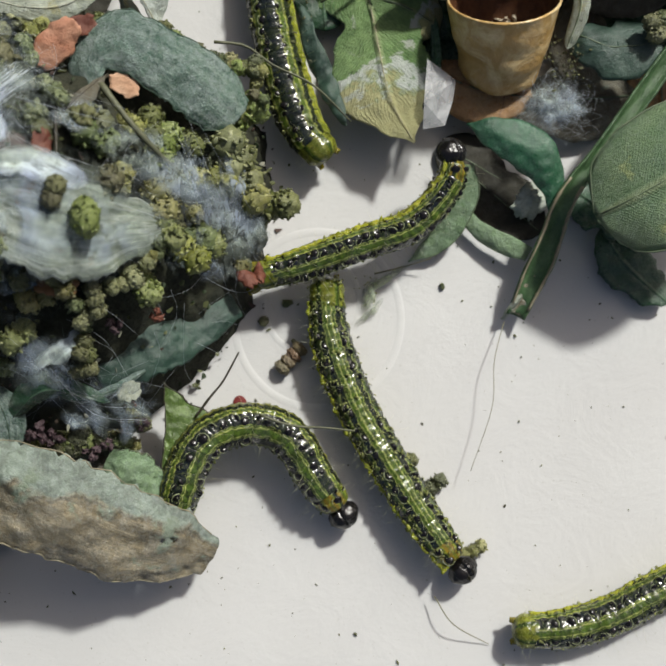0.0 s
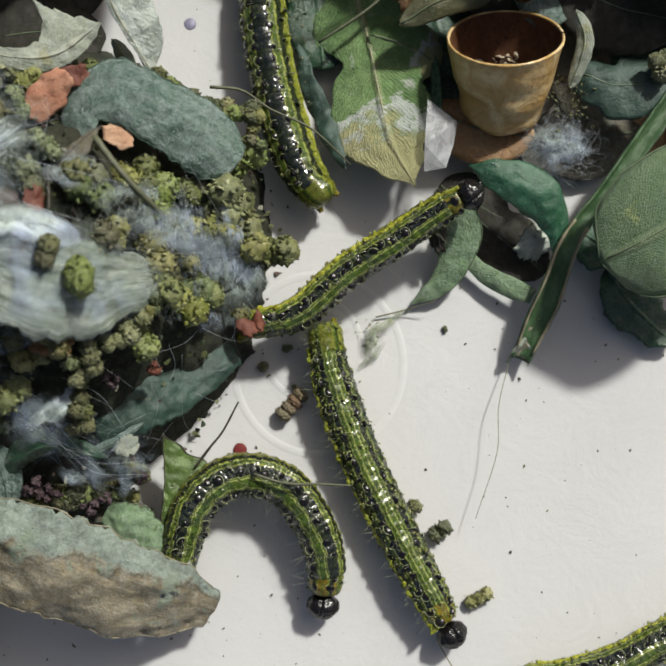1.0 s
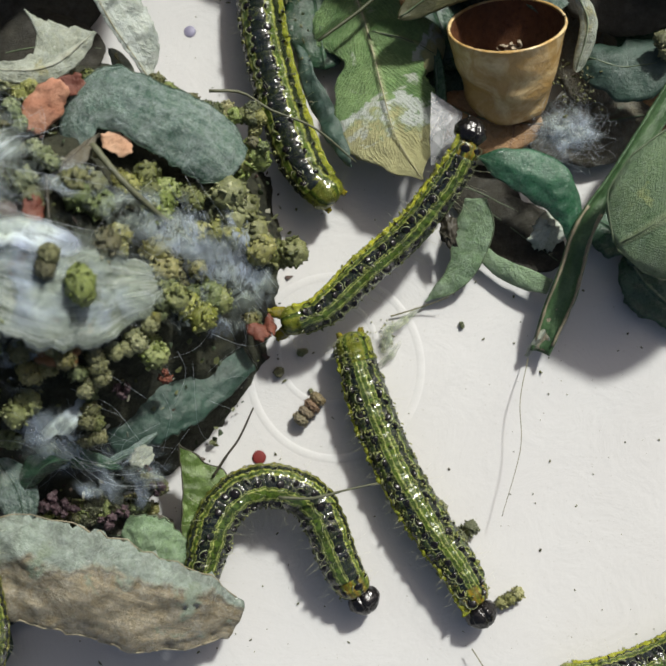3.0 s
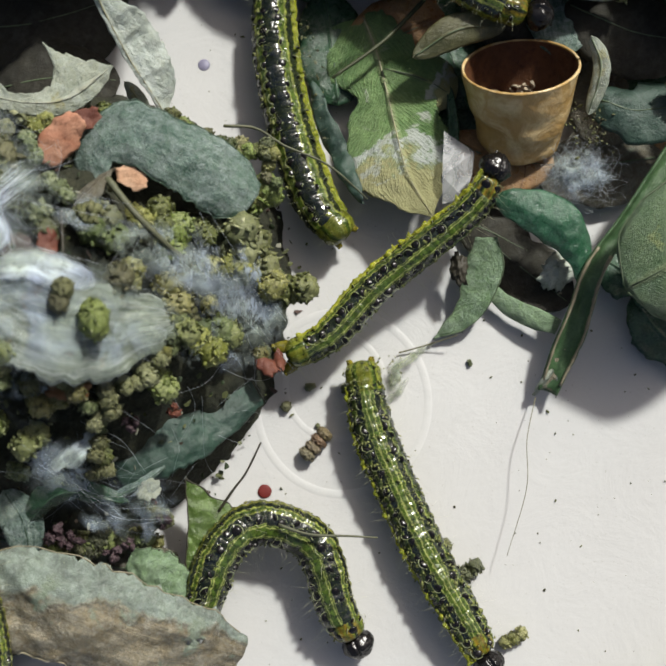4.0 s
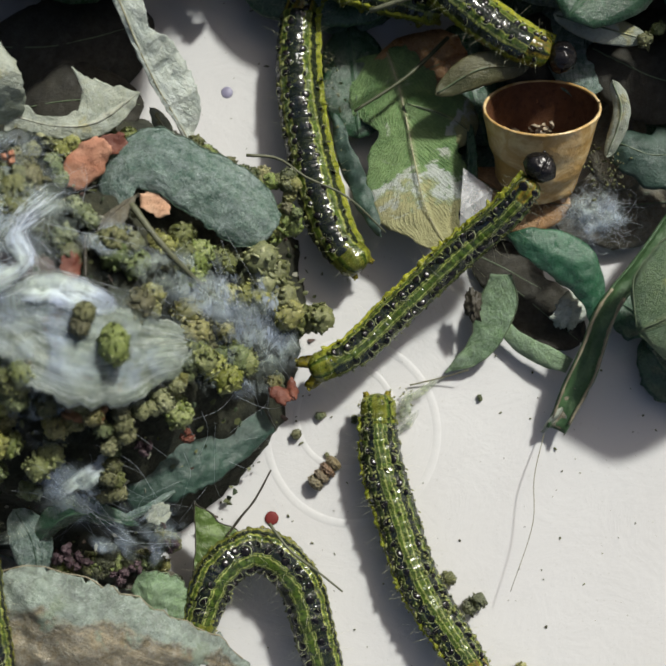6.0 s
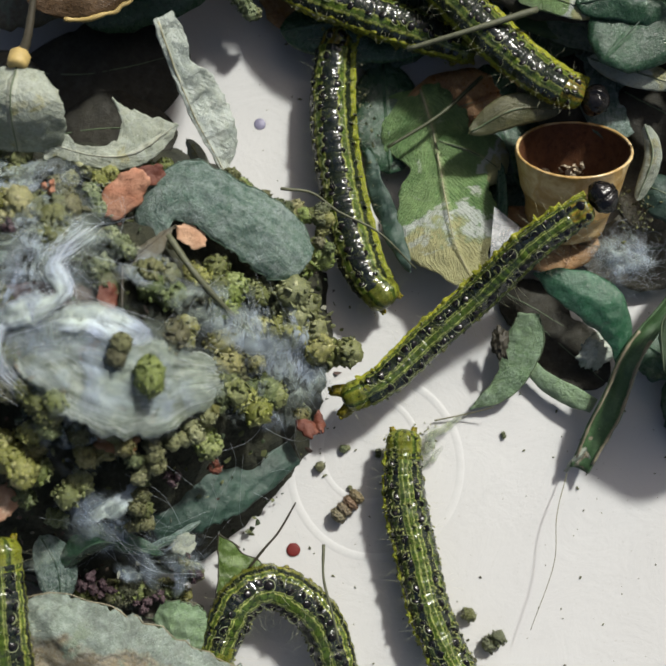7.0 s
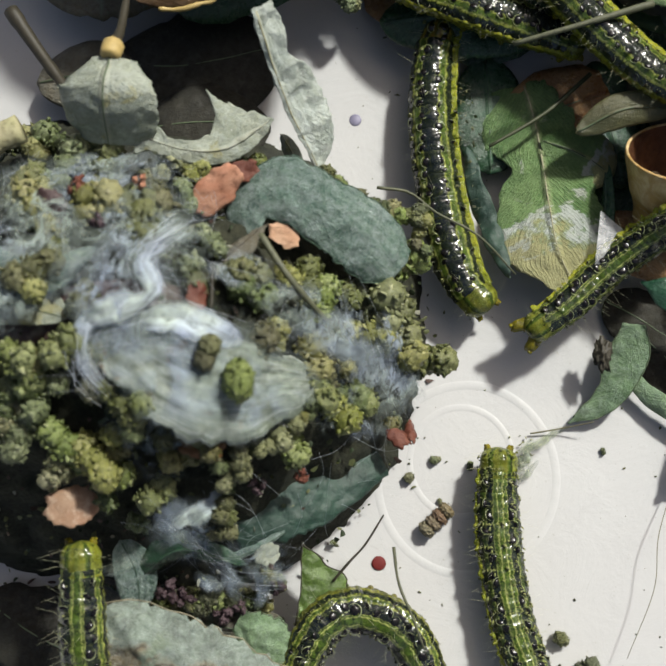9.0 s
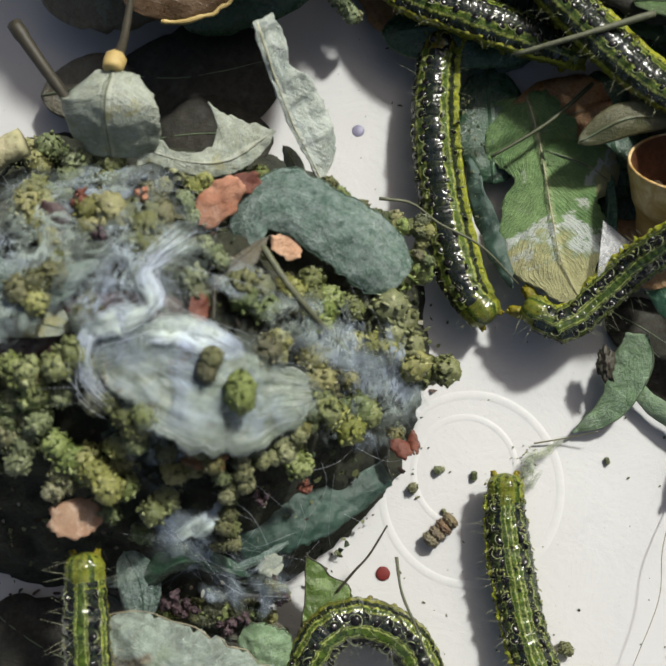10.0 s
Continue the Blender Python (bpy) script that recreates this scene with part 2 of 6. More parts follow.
WHITE = floor_mat()
RELIEF = plain_mat("white_plastic_relief", (0.53, 0.53, 0.525), 0.35, 1.0, 0.08)
INK = (0.006, 0.009, 0.011)
GREEN, LINE, MOSS, LIME = (0.058, 0.098, 0.013), (0.33, 0.36, 0.11), (0.018, 0.03, 0.008), (0.21, 0.24, 0.03)
FLANK = [(0.47, (0.24, 0.24, 0.02)), (0.6, (0.16, 0.17, 0.02)), (1.0, (0.12, 0.13, 0.02))]
SKIN = skin_mat("caterpillar_skin", [(0.0, GREEN), (0.045, GREEN), (0.052, LINE), (0.064, LINE), (0.074, GREEN), (0.088, GREEN), (0.096, LINE), (0.106, INK), (0.278, INK), (0.286, LINE), (0.304, LIME), (0.314, GREEN), (0.345, GREEN), (0.355, LINE), (0.37, LIME), (0.385, INK), (0.44, INK), *FLANK], 0.6, 0.35, 1.0)
SKIN_BLACK = skin_mat("caterpillar_skin_black", [(0.0, INK), (0.055, (0.008, 0.012, 0.012)), (0.125, INK), (0.137, LINE), (0.152, LIME), (0.165, (0.07, 0.115, 0.014)), (0.235, (0.085, 0.135, 0.016)), (0.246, LINE), (0.275, LIME), (0.288, MOSS), (0.33, INK), (0.41, MOSS), (0.425, LIME), *FLANK], 0.5, 0.22, 1.0)
SKIN_SPECK = skin_mat("caterpillar_skin_speckled", [(0.0, GREEN), (0.03, GREEN), (0.038, LINE), (0.05, LINE), (0.06, GREEN), (0.105, GREEN), (0.114, LINE), (0.128, MOSS), (0.15, INK), (0.225, INK), (0.238, LINE), (0.255, GREEN), (0.31, MOSS), (0.34, INK), (0.42, INK), *FLANK], 0.45, 0.55, 1.0)
SKIN_PALE = skin_mat("caterpillar_skin_pale", [(0.0, (0.085, 0.105, 0.012)), (0.06, (0.13, 0.14, 0.015)), (0.12, (0.17, 0.18, 0.025)), (0.16, GREEN), (0.22, MOSS), (0.25, LIME), (0.33, (0.15, 0.16, 0.015)), (0.43, LIME), *FLANK], 0.3, 0.8, 0.7)
SKIN_COLLAR = skin_mat("caterpillar_collar_skin", [(0.0, (0.11, 0.12, 0.012)), (0.07, (0.24, 0.15, 0.015)), (0.12, LIME), (0.15, MOSS), (0.20, INK), (0.24, (0.28, 0.20, 0.02)), (0.33, GREEN), (0.40, LIME), *FLANK], 0.5, 0.25, 0.9)
CLASPER = stuff_mat("yellow_clasper", (0.24, 0.20, 0.015), (0.13, 0.12, 0.012), (0.03, 0.025, 0.008), 1.4, 0.8, 0.25, 0.9)
SKIN_END = stuff_mat("caterpillar_end_skin", (0.30, 0.24, 0.015), (0.12, 0.13, 0.010), (0.015, 0.014, 0.006), 1.3, 0.8, 0.25, 1.0)
BLACK = plain_mat("black_chitin", (0.007, 0.006, 0.006), 0.24, 2.6, 0.4, 0.5)
RING = plain_mat("pale_wart_ring", (0.28, 0.31, 0.16), 0.3)
HAIR = plain_mat("bristle", (0.45, 0.45, 0.30), 0.4)
FOLD = stuff_mat("yellow_side_fold", (0.32, 0.33, 0.03), (0.19, 0.22, 0.02), (0.04, 0.05, 0.008), 1.8, 0.6, 0.22, 1.0)
_b = FOLD.node_tree.nodes["Principled BSDF"].inputs
_b["Subsurface Weight"].default_value, _b["Subsurface Scale"].default_value = 0.35, 0.0006
_b["Subsurface Radius"].default_value = (1.0, 0.9, 0.2)
CRUMB = stuff_mat("body_crumbs", (0.19, 0.21, 0.05), (0.31, 0.32, 0.14), (0.02, 0.025, 0.010), 3.0, 0.8, 0.7, 0.8)


def frass_mat(name, stops, vary):
    """Chewed leaf pressed to grains: each grain has its own tone, each pellet its own shade."""
    m = Mat(name)
    small = m.noise(5.0, 6, 0.75)
    col = m.mix(m.ramp(small, [(0.45, 0.0), (0.68, 0.8)]), m.ramp(m.island(), stops), tuple(x * 0.35 for x in stops[0][1]))
    n = m.t.nodes.new("ShaderNodeHueSaturation")
    m.put(m.math("MULTIPLY_ADD", m.random(), vary, 1 - vary * 0.55), n.inputs["Value"])
    m.put(m.math("MULTIPLY_ADD", m.math("FRACT", m.math("MULTIPLY", m.random(), 7.3)), 0.075, 0.462), n.inputs["Hue"])
    m.put(m.math("MULTIPLY_ADD", m.math("FRACT", m.math("MULTIPLY", m.random(), 13.7)), 0.4, 0.7), n.inputs["Saturation"])
    m.put(col, n.inputs["Color"])
    m.bump(small, 0.8, 0.0002)
    return m.done(n.outputs[0], m.ramp(small, [(0.35, 0.2), (0.6, 0.6)]), spec=0.7)


PELLET = frass_mat("frass", [(0.0, (0.065, 0.08, 0.014)), (0.35, (0.13, 0.15, 0.034)), (0.7, (0.195, 0.215, 0.066)), (1.0, (0.36, 0.37, 0.18))], 0.9)
PELLET_DRY = frass_mat("dry_frass", [(0.0, (0.15, 0.11, 0.055)), (0.5, (0.22, 0.165, 0.085)), (1.0, (0.30, 0.24, 0.14))], 0.2)
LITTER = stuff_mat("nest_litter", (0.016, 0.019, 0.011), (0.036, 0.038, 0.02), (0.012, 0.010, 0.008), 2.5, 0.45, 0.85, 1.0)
BITS = Mat("litter_bits")
_i = BITS.island()
BITS = BITS.done(BITS.ramp(_i, [(0.0, (0.025, 0.04, 0.015)), (0.3, (0.07, 0.08, 0.025)), (0.5, (0.045, 0.03, 0.02)), (0.66, (0.11, 0.12, 0.055)),
                                (0.82, (0.06, 0.035, 0.028)), (0.92, (0.20, 0.20, 0.15))], True), 0.7)
LEAF_BLUE = leaf_mat("webbed_leaf", (0.04, 0.085, 0.062), (0.085, 0.155, 0.115), (0.06, 0.105, 0.085), (0.16, 0.22, 0.175), 0.60, bloom=0.6, vein_amt=0.08, rough=0.3, bump=1.0, streak=(0.17, 0.235, 0.195), fine_lines=0.3, ribbed=0.0)
LEAF_GREEN = leaf_mat("green_leaf", (0.035, 0.085, 0.03), (0.065, 0.125, 0.05), (0.05, 0.11, 0.045), (0.11, 0.10, 0.035), 0.64, vein_amt=0.08, ribbed=0.0)
LEAF_GLOSS = leaf_mat("glossy_leaf", (0.011, 0.062, 0.028), (0.022, 0.095, 0.045), (0.03, 0.10, 0.05), (0.04, 0.10, 0.06), 0.66, vein_amt=0.04, rough=0.32, bloom=0.12, ribbed=0.0)
LEAF_MINT = leaf_mat("mint_leaf", (0.11, 0.19, 0.085), (0.17, 0.26, 0.13), (0.20, 0.28, 0.16), (0.08, 0.13, 0.06), 0.62, vein_amt=0.08, bloom=0.3, bump=0.8, ribbed=0.0)
LEAF_GRAZED = leaf_mat("grazed_grey_leaf", (0.26, 0.31, 0.26), (0.46, 0.50, 0.42), (0.55, 0.57, 0.50), (0.12, 0.15, 0.10), 0.60, veins=26.0, vein_amt=0.1, bloom=0.6, bump=0.9, streak=(0.50, 0.55, 0.50), fine_lines=0.3, ribbed=0.5)
# near-black blade: the deep shade of hollows is put into its colour
LEAF_SHADE = leaf_mat("shade_dark_leaf", (0.012, 0.011, 0.006), (0.022, 0.020, 0.011), (0.014, 0.014, 0.008), (0.03, 0.028, 0.02), 0.62, vein_amt=0.05, rough=0.8, ribbed=0.0)
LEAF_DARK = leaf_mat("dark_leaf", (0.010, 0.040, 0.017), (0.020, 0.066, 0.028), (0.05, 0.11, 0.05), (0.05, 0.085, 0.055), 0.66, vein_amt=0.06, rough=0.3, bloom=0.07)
LEAF_DUSTY = leaf_mat("dusty_dark_leaf", (0.010, 0.034, 0.022), (0.022, 0.058, 0.038), (0.02, 0.05, 0.035), (0.035, 0.065, 0.05), 0.6, vein_amt=0.05, rough=0.5, bloom=0.1, ribbed=0.0)
LEAF_EATEN = leaf_mat("grazed_leaf", (0.075, 0.165, 0.045), (0.17, 0.275, 0.10), (0.30, 0.34, 0.17), (0.40, 0.43, 0.36), 0.62, veins=38.0, vein_amt=0.28, bump=1.1, tip=(0.36, 0.34, 0.17))
LEAF_FRESH = leaf_mat("fresh_leaf", (0.05, 0.085, 0.018), (0.12, 0.19, 0.045), (0.14, 0.20, 0.06), (0.05, 0.10, 0.03), 0.62, vein_amt=0.1, rough=0.35, ribbed=0.0)
LEAF_VEILED = leaf_mat("veiled_leaf", (0.05, 0.075, 0.045), (0.15, 0.18, 0.12), (0.24, 0.26, 0.20), (0.20, 0.13, 0.06), 0.60, vein_amt=0.05, bloom=0.25, streak=(0.34, 0.38, 0.33), fine_lines=0.4, bump=1.0, ribbed=0.0)
LEAF_UMBER = leaf_mat("umber_leaf", (0.075, 0.042, 0.018), (0.13, 0.08, 0.04), (0.06, 0.04, 0.025), (0.11, 0.075, 0.045), 0.62, vein_amt=0.1, rough=0.35)
LEAF_MAROON = leaf_mat("maroon_leaf", (0.045, 0.022, 0.022), (0.075, 0.04, 0.038), (0.05, 0.03, 0.03), (0.10, 0.07, 0.065), 0.6, vein_amt=0.1)
LEAF_PALE = leaf_mat("pale_dry_leaf", (0.21, 0.24, 0.175), (0.32, 0.345, 0.27), (0.33, 0.33, 0.25), (0.26, 0.25, 0.11), 0.58, vein_amt=0.12, bloom=0.45, bump=0.7)
LEAF_WORN = leaf_mat("worn_leaf", (0.19, 0.155, 0.09), (0.30, 0.255, 0.165), (0.08, 0.06, 0.035), (0.17, 0.21, 0.15), 0.60, veins=9.0, vein_amt=0.05, bloom=0.3, streak=(0.12, 0.10, 0.06), bump=0.9, rough=0.26, fine_lines=0.75, upper=(0.25, 0.31, 0.26), ribbed=0.0)
LEAF_BROWN = leaf_mat("brown_leaf", (0.075, 0.065, 0.038), (0.12, 0.105, 0.065), (0.06, 0.045, 0.03), (0.12, 0.14, 0.10), 0.6, vein_amt=0.1, bloom=0.2, bump=0.8)
LEAF_OLIVE = leaf_mat("olive_leaf", (0.055, 0.06, 0.022), (0.10, 0.095, 0.04), (0.08, 0.075, 0.035), (0.13, 0.10, 0.05), 0.62, vein_amt=0.06, bump=0.5)
LEAF_TAN = leaf_mat("tan_leaf", (0.26, 0.13, 0.05), (0.36, 0.22, 0.10), (0.16, 0.07, 0.025), (0.09, 0.04, 0.02), 0.62, rough=0.35, vein_amt=0.1, bump=0.7)
LEAF_ROUND = leaf_mat("hairy_leaf", (0.06, 0.125, 0.05), (0.115, 0.185, 0.08), (0.17, 0.21, 0.10), (0.19, 0.24, 0.08), 0.62, rough=0.55, veins=60.0, vein_amt=0.16, bump=0.9, bloom=0.15)
ORANGE = stuff_mat("orange_flake", (0.36, 0.15, 0.085), (0.46, 0.25, 0.16), (0.15, 0.05, 0.03), 2.0, 0.5, 0.6, 0.6)
PEACH = stuff_mat("peach_flake", (0.58, 0.33, 0.20), (0.64, 0.42, 0.28), (0.40, 0.20, 0.11), 2.0, 0.5, 0.6, 0.5)
BARK = stuff_mat("tan_bark", (0.30, 0.20, 0.13), (0.22, 0.12, 0.07), (0.42, 0.33, 0.25), 1.2, 0.4, 0.6, 0.7)
RUST = stuff_mat("rust_flake", (0.10, 0.03, 0.02), (0.17, 0.06, 0.035), (0.08, 0.02, 0.012), 2.0, 0.5, 0.5, 0.6)
PURPLE = stuff_mat("purple_flake", (0.045, 0.025, 0.030), (0.075, 0.048, 0.055), (0.02, 0.012, 0.014), 2.0, 0.5, 0.6, 0.6)
AMBER = plain_mat("amber_resin", (0.15, 0.07, 0.022), 0.55, 1.2, 0.5)
STEM = plain_mat("dry_stem", (0.10, 0.105, 0.06), 0.6, 2.0, 0.7)
TANCAP = plain_mat("yellow_stalk_base", (0.45, 0.33, 0.12), 0.6, 1.5, 0.5)
RIB = plain_mat("leaf_rib", (0.10, 0.135, 0.075), 0.5, 2.0, 0.6)
RIB_TAN = plain_mat("tan_leaf_rib", (0.25, 0.22, 0.145), 0.5, 2.0, 0.6)
RIB_PALE = plain_mat("pale_leaf_rib", (0.40, 0.38, 0.24), 0.5, 2.0, 0.6)
RIB_DARK = plain_mat("dark_leaf_rib", (0.045, 0.085, 0.055), 0.5, 2.0, 0.6)
STEM_OLIVE = plain_mat("olive_stem", (0.05, 0.06, 0.025), 0.55, 2.0, 0.6)
STEM_DARK = plain_mat("dark_stem", (0.035, 0.03, 0.018), 0.6, 2.0, 0.6)
FIBRE = plain_mat("hair_fibre", (0.16, 0.15, 0.08), 0.5, 2.0, 0.5)
SILK_SHEET = silk_mat("silk_sheet", (0.50, 0.57, 0.57), 0.42, 0.66, 0.35, 0.5, True)
SILK_WEB = silk_mat("silk_web", (0.46, 0.52, 0.54), 0.44, 0.60, 0.5, 0.72)
SILK_BAND = silk_mat("silk_band", (0.70, 0.77, 0.84), 0.28, 0.5, 0.7, 0.9, True)
SILK_LOOSE = plain_mat("loose_silk", (0.70, 0.76, 0.84), 0.5, 2.0, 0.2)
SILK_THREAD = plain_mat("silk_thread", (0.42, 0.46, 0.50), 0.5, 2.0, 0.2)
MITE = plain_mat("red_shell", (0.13, 0.008, 0.006), 0.7, 2.0, 0.3)
MARK = plain_mat("violet_spot", (0.22, 0.21, 0.30), 0.5)
SPECK = stuff_mat("specks", (0.05, 0.05, 0.03), (0.15, 0.16, 0.06), (0.02, 0.02, 0.015), 3.0, 0.9, 0.8, 0.4)
SHELL = Mat("papery_shell")
_n, _w = SHELL.noise(0.35, 5, 0.6, distort=0.8), SHELL.noise(1.5, 5)
SHELL.bump(SHELL.math("ADD", _n, SHELL.math("MULTIPLY", _w, 0.4)), 0.5, 0.0005)
SHELL = SHELL.done(SHELL.mix(SHELL.ramp(_w, [(0.4, 0.0), (0.8, 0.5)]), SHELL.mix(SHELL.ramp(_n, [(0.4, 0.0), (0.62, 1.0)]), (0.46, 0.29, 0.10), (0.68, 0.53, 0.29)), (0.30, 0.17, 0.06)),
                   0.27, spec=0.6)
SHELL_IN = stuff_mat("shell_inside", (0.085, 0.035, 0.016), (0.14, 0.06, 0.025), (0.03, 0.012, 0.008), 1.6, 0.5, 0.45, 0.6)
FILM = Mat("clear_film")
_f = FILM.noise(0.4, 5, 0.6, distort=0.8)
FILM.bump(_f, 0.6, 0.0005)
FILM = FILM.done((0.56, 0.57, 0.58), 0.3, alpha=FILM.ramp(_f, [(0.35, 0.22), (0.7, 0.6)]))
WISP = silk_mat("chewed_skin", (0.50, 0.55, 0.38), 0.3, 0.6, 0.8, 0.65, True)
WOOD = stuff_mat("cut_wood", (0.42, 0.38, 0.24), (0.34, 0.33, 0.18), (0.16, 0.14, 0.07), 2.0, 0.5, 0.7, 0.5)


# ---- building helpers ----
def part(name, bm, material, parent=None, label="", flat=False):
    """Links a bmesh, drawn in millimetres, as one mesh object, under parent if given."""
    me = bpy.data.meshes.new(name)
    for v in bm.verts:
        v.co *= MM
    bm.to_mesh(me)
    bm.free()
    if not flat:
        me.polygons.foreach_set("use_smooth", [True] * len(me.polygons))
    for m in material if isinstance(material, (list, tuple)) else [material]:
        me.materials.append(m)
    ob = new(name, me)
    ob.parent = parent
    if label:
        tagged(ob, label)
    return ob


def again(name, mesh, parent=None):
    ob = new(name, mesh)
    ob.parent = parent
    return ob


def thing(name, x, y, z, label, category, group="", kind=""):
    ob = new(name)
    ob.empty_display_size = 0.002
    ob.matrix_basis = Matrix.Translation((x * MM, y * MM, z * MM))
    return tagged(ob, label, category, group, kind)


def curve_points(pts, n):
    """n + 1 points at even steps of a smooth line through pts."""
    p = [Vector(q) for q in pts]
    p = [2 * p[0] - p[1], *p, 2 * p[-1] - p[-2]]
    fine = []
    for a, b, c, d in zip(p, p[1:], p[2:], p[3:]):
        for k in range(16):
            t = k / 16
            fine.append(0.5 * (2 * b + (c - a) * t + (2 * a - 5 * b + 4 * c - d) * t * t + (3 * b - a - 3 * c + d) * t ** 3))
    fine.append(p[-2])
    far = [0.0]
    for a, b in zip(fine, fine[1:]):
        far.append(far[-1] + (b - a).length)
    out, k = [], 0
    for i in range(n + 1):
        want = far[-1] * i / n
        while k < len(far) - 2 and far[k + 1] < want:
            k += 1
        span = max(1e-9, far[k + 1] - far[k])
        out.append(fine[k].lerp(fine[k + 1], (want - far[k]) / span))
    return out


def tube(bm, pts, r0, r1=None, sides=6, n=14, rough=0.0):
    """A tapering rod along a smooth line."""
    r1 = r0 if r1 is None else r1
    line = curve_points(pts, n)
    rings = []
    for i, p in enumerate(line):
        d = (line[min(n, i + 1)] - line[max(0, i - 1)]).normalized()
        s = d.orthogonal().normalized() if i == 0 else (side - d * side.dot(d)).normalized()
        side = s
        t, r = d.cross(s), (r0 + (r1 - r0) * i / n) * (1 + rough * random.uniform(-1, 1))
        rings.append([bm.verts.new(p + (s * math.cos(a) + t * math.sin(a)) * r) for a in (6.2832 * k / sides for k in range(sides))])
    for a, b in zip(rings, rings[1:]):
        for k in range(sides):
            bm.faces.new((a[k], a[(k + 1) % sides], b[(k + 1) % sides], b[k]))
    bm.faces.new(rings[0][::-1]), bm.faces.new(rings[-1])


def lump(bm, at, size, seed, level=2, rough=0.25, grain=1.3, turn=None):
    """An uneven grainy lump."""
    made = bmesh.ops.create_icosphere(bm, subdivisions=level, radius=1.0)["verts"]
    rot = (turn or Euler((seed * 1.7, seed * 2.3, seed * 0.9))).to_matrix()
    off = Vector((seed * 3.1, seed * 1.3, seed * 5.7))
    for v in made:
        d = v.co.normalized()
        k = 1 + rough * (noise.noise(d * grain + off) + 0.7 * noise.noise(d * grain * 3.1 + off)) - rough * 0.6 * noise.voronoi(d * grain * 1.9 + off)[0][0]
        v.co = rot @ Vector((d.x * size[0] * k, d.y * size[1] * k, d.z * size[2] * k)) + Vector(at)
    return made


def along(values, u):
    """The value at u, 0 to 1, of a smooth line through evenly spaced values."""
    x = u * (len(values) - 1)
    k = min(int(x), len(values) - 2)
    f = x - k
    return values[k] + (values[k + 1] - values[k]) * f * f * (3 - 2 * f)


def leaf(label, pts, width, material, cup=60.0, roll=0.0, peak=0.5, round_=0.6, ruffle=0.35, eaten=0.0, seed=1, stalk=2.0, category="leaf", group="", stalk_mat=None, nu=30, nv=14, ends=(0.06, 0.06), rib=True, rib_mat=None, holes=(),
         sides=None, jag=0.0, crinkle=0.1, rims=None):
    """A leaf blade along a spine: bowed across by cup degrees (edges down if positive), rolled about its length, with midrib and stalk.
    eaten: how far bites go in from the edge; jag: a fine torn edge; sides: the half widths left and right of the spine, from base to tip;
    crinkle: small folds of the blade; rims: from, to, radius and material of a shrivelled border."""
    base = Vector(pts[0])
    ob = thing("box_leaf" if category == "leaf" else category.replace(" ", "_"), *base, label, category, group)
    line = [p - base for p in curve_points(pts, nu)]
    bm = bmesh.new()
    uv = bm.loops.layers.uv.new("UVMap")
    grid, where, mids = [], {}, []
    side = None
    arc, sgn = radians(abs(cup)) / 2 + 1e-4, 1 if cup >= 0 else -1
    for i, p in enumerate(line):
        u = i / nu
        d = (line[min(nu, i + 1)] - line[max(0, i - 1)]).normalized()
        if side is None:
            side = d.cross(Vector((0, 0, 1)))
            side = side.normalized() if side.length > 0.05 else Vector((1, 0, 0))
            side = Matrix.Rotation(radians(roll), 3, d) @ side
        side = (side - d * side.dot(d)).normalized()
        up = side.cross(d)
        w = u ** (math.log(0.5) / math.log(peak))
        plain = width / 2 * max(ends[0] + (ends[1] - ends[0]) * u, math.sin(math.pi * w) ** round_)
        halves = (width / 2 * along(sides[0], u), width / 2 * along(sides[1], u)) if sides else (plain, plain)
        row = []
        for k in range(nv + 1):
            s = 2 * k / nv - 1
            edge = 1 - eaten * max(0.0, noise.noise(Vector((u * 7 + seed, seed * 2.0 + (3 if s > 0 else 0), 0.5))) * 1.6 - 0.1)
            edge *= 1 + 0.05 * noise.noise(Vector((u * 13, seed + (s > 0), 3)))
            edge *= 1 + jag * s ** 4 * (noise.noise(Vector((u * 19, seed + 5 * (s > 0), 8))) + noise.noise(Vector((u * 47, seed + 5 * (s > 0), 1))))
            a, r = s * arc * edge, halves[s > 0] / arc
            q = p + side * (r * math.sin(a)) + up * (sgn * r * (math.cos(a) - 1))
            q += up * ruffle * (noise.noise(q * 0.25 + Vector((seed, 0, 0))) + 0.4 * noise.noise(q * 0.8 + Vector((0, seed, 0))))
            q += up * crinkle * (noise.noise(q * 1.1 + Vector((seed, 4, 0))) + 0.5 * noise.noise(q * 2.3 + Vector((0, seed, 7))))
            v = bm.verts.new(q)
            where[v] = (u, k / nv)
            row.append(v)
        grid.append(row)
        mids.append(row[nv // 2].co + up * 0.05)
    for i, (a, b) in enumerate(zip(grid, grid[1:])):
        for k in range(nv):
            if (i, k) in holes:
                continue
            f = bm.faces.new((a[k], a[k + 1], b[k + 1], b[k]))
            for loop in f.loops:
                loop[uv].uv = where[loop.vert]
    borders = []
    if rims:
        borders = [[grid[i][k].co.copy() for i in range(int(rims[0] * nu), int(rims[1] * nu) + 1)] for k in (0, nv)]
    blade = part("blade", bm, material, ob)
    thick = blade.modifiers.new("thickness", "SOLIDIFY")
    thick.thickness, thick.offset = 0.28 * MM, -1
    for border in borders:
        bm = bmesh.new()
        tube(bm, border[::2] + [border[-1]], rims[2], rims[2] * 0.8, 6, 30, 0.35)
        part("rim", bm, rims[3], ob)
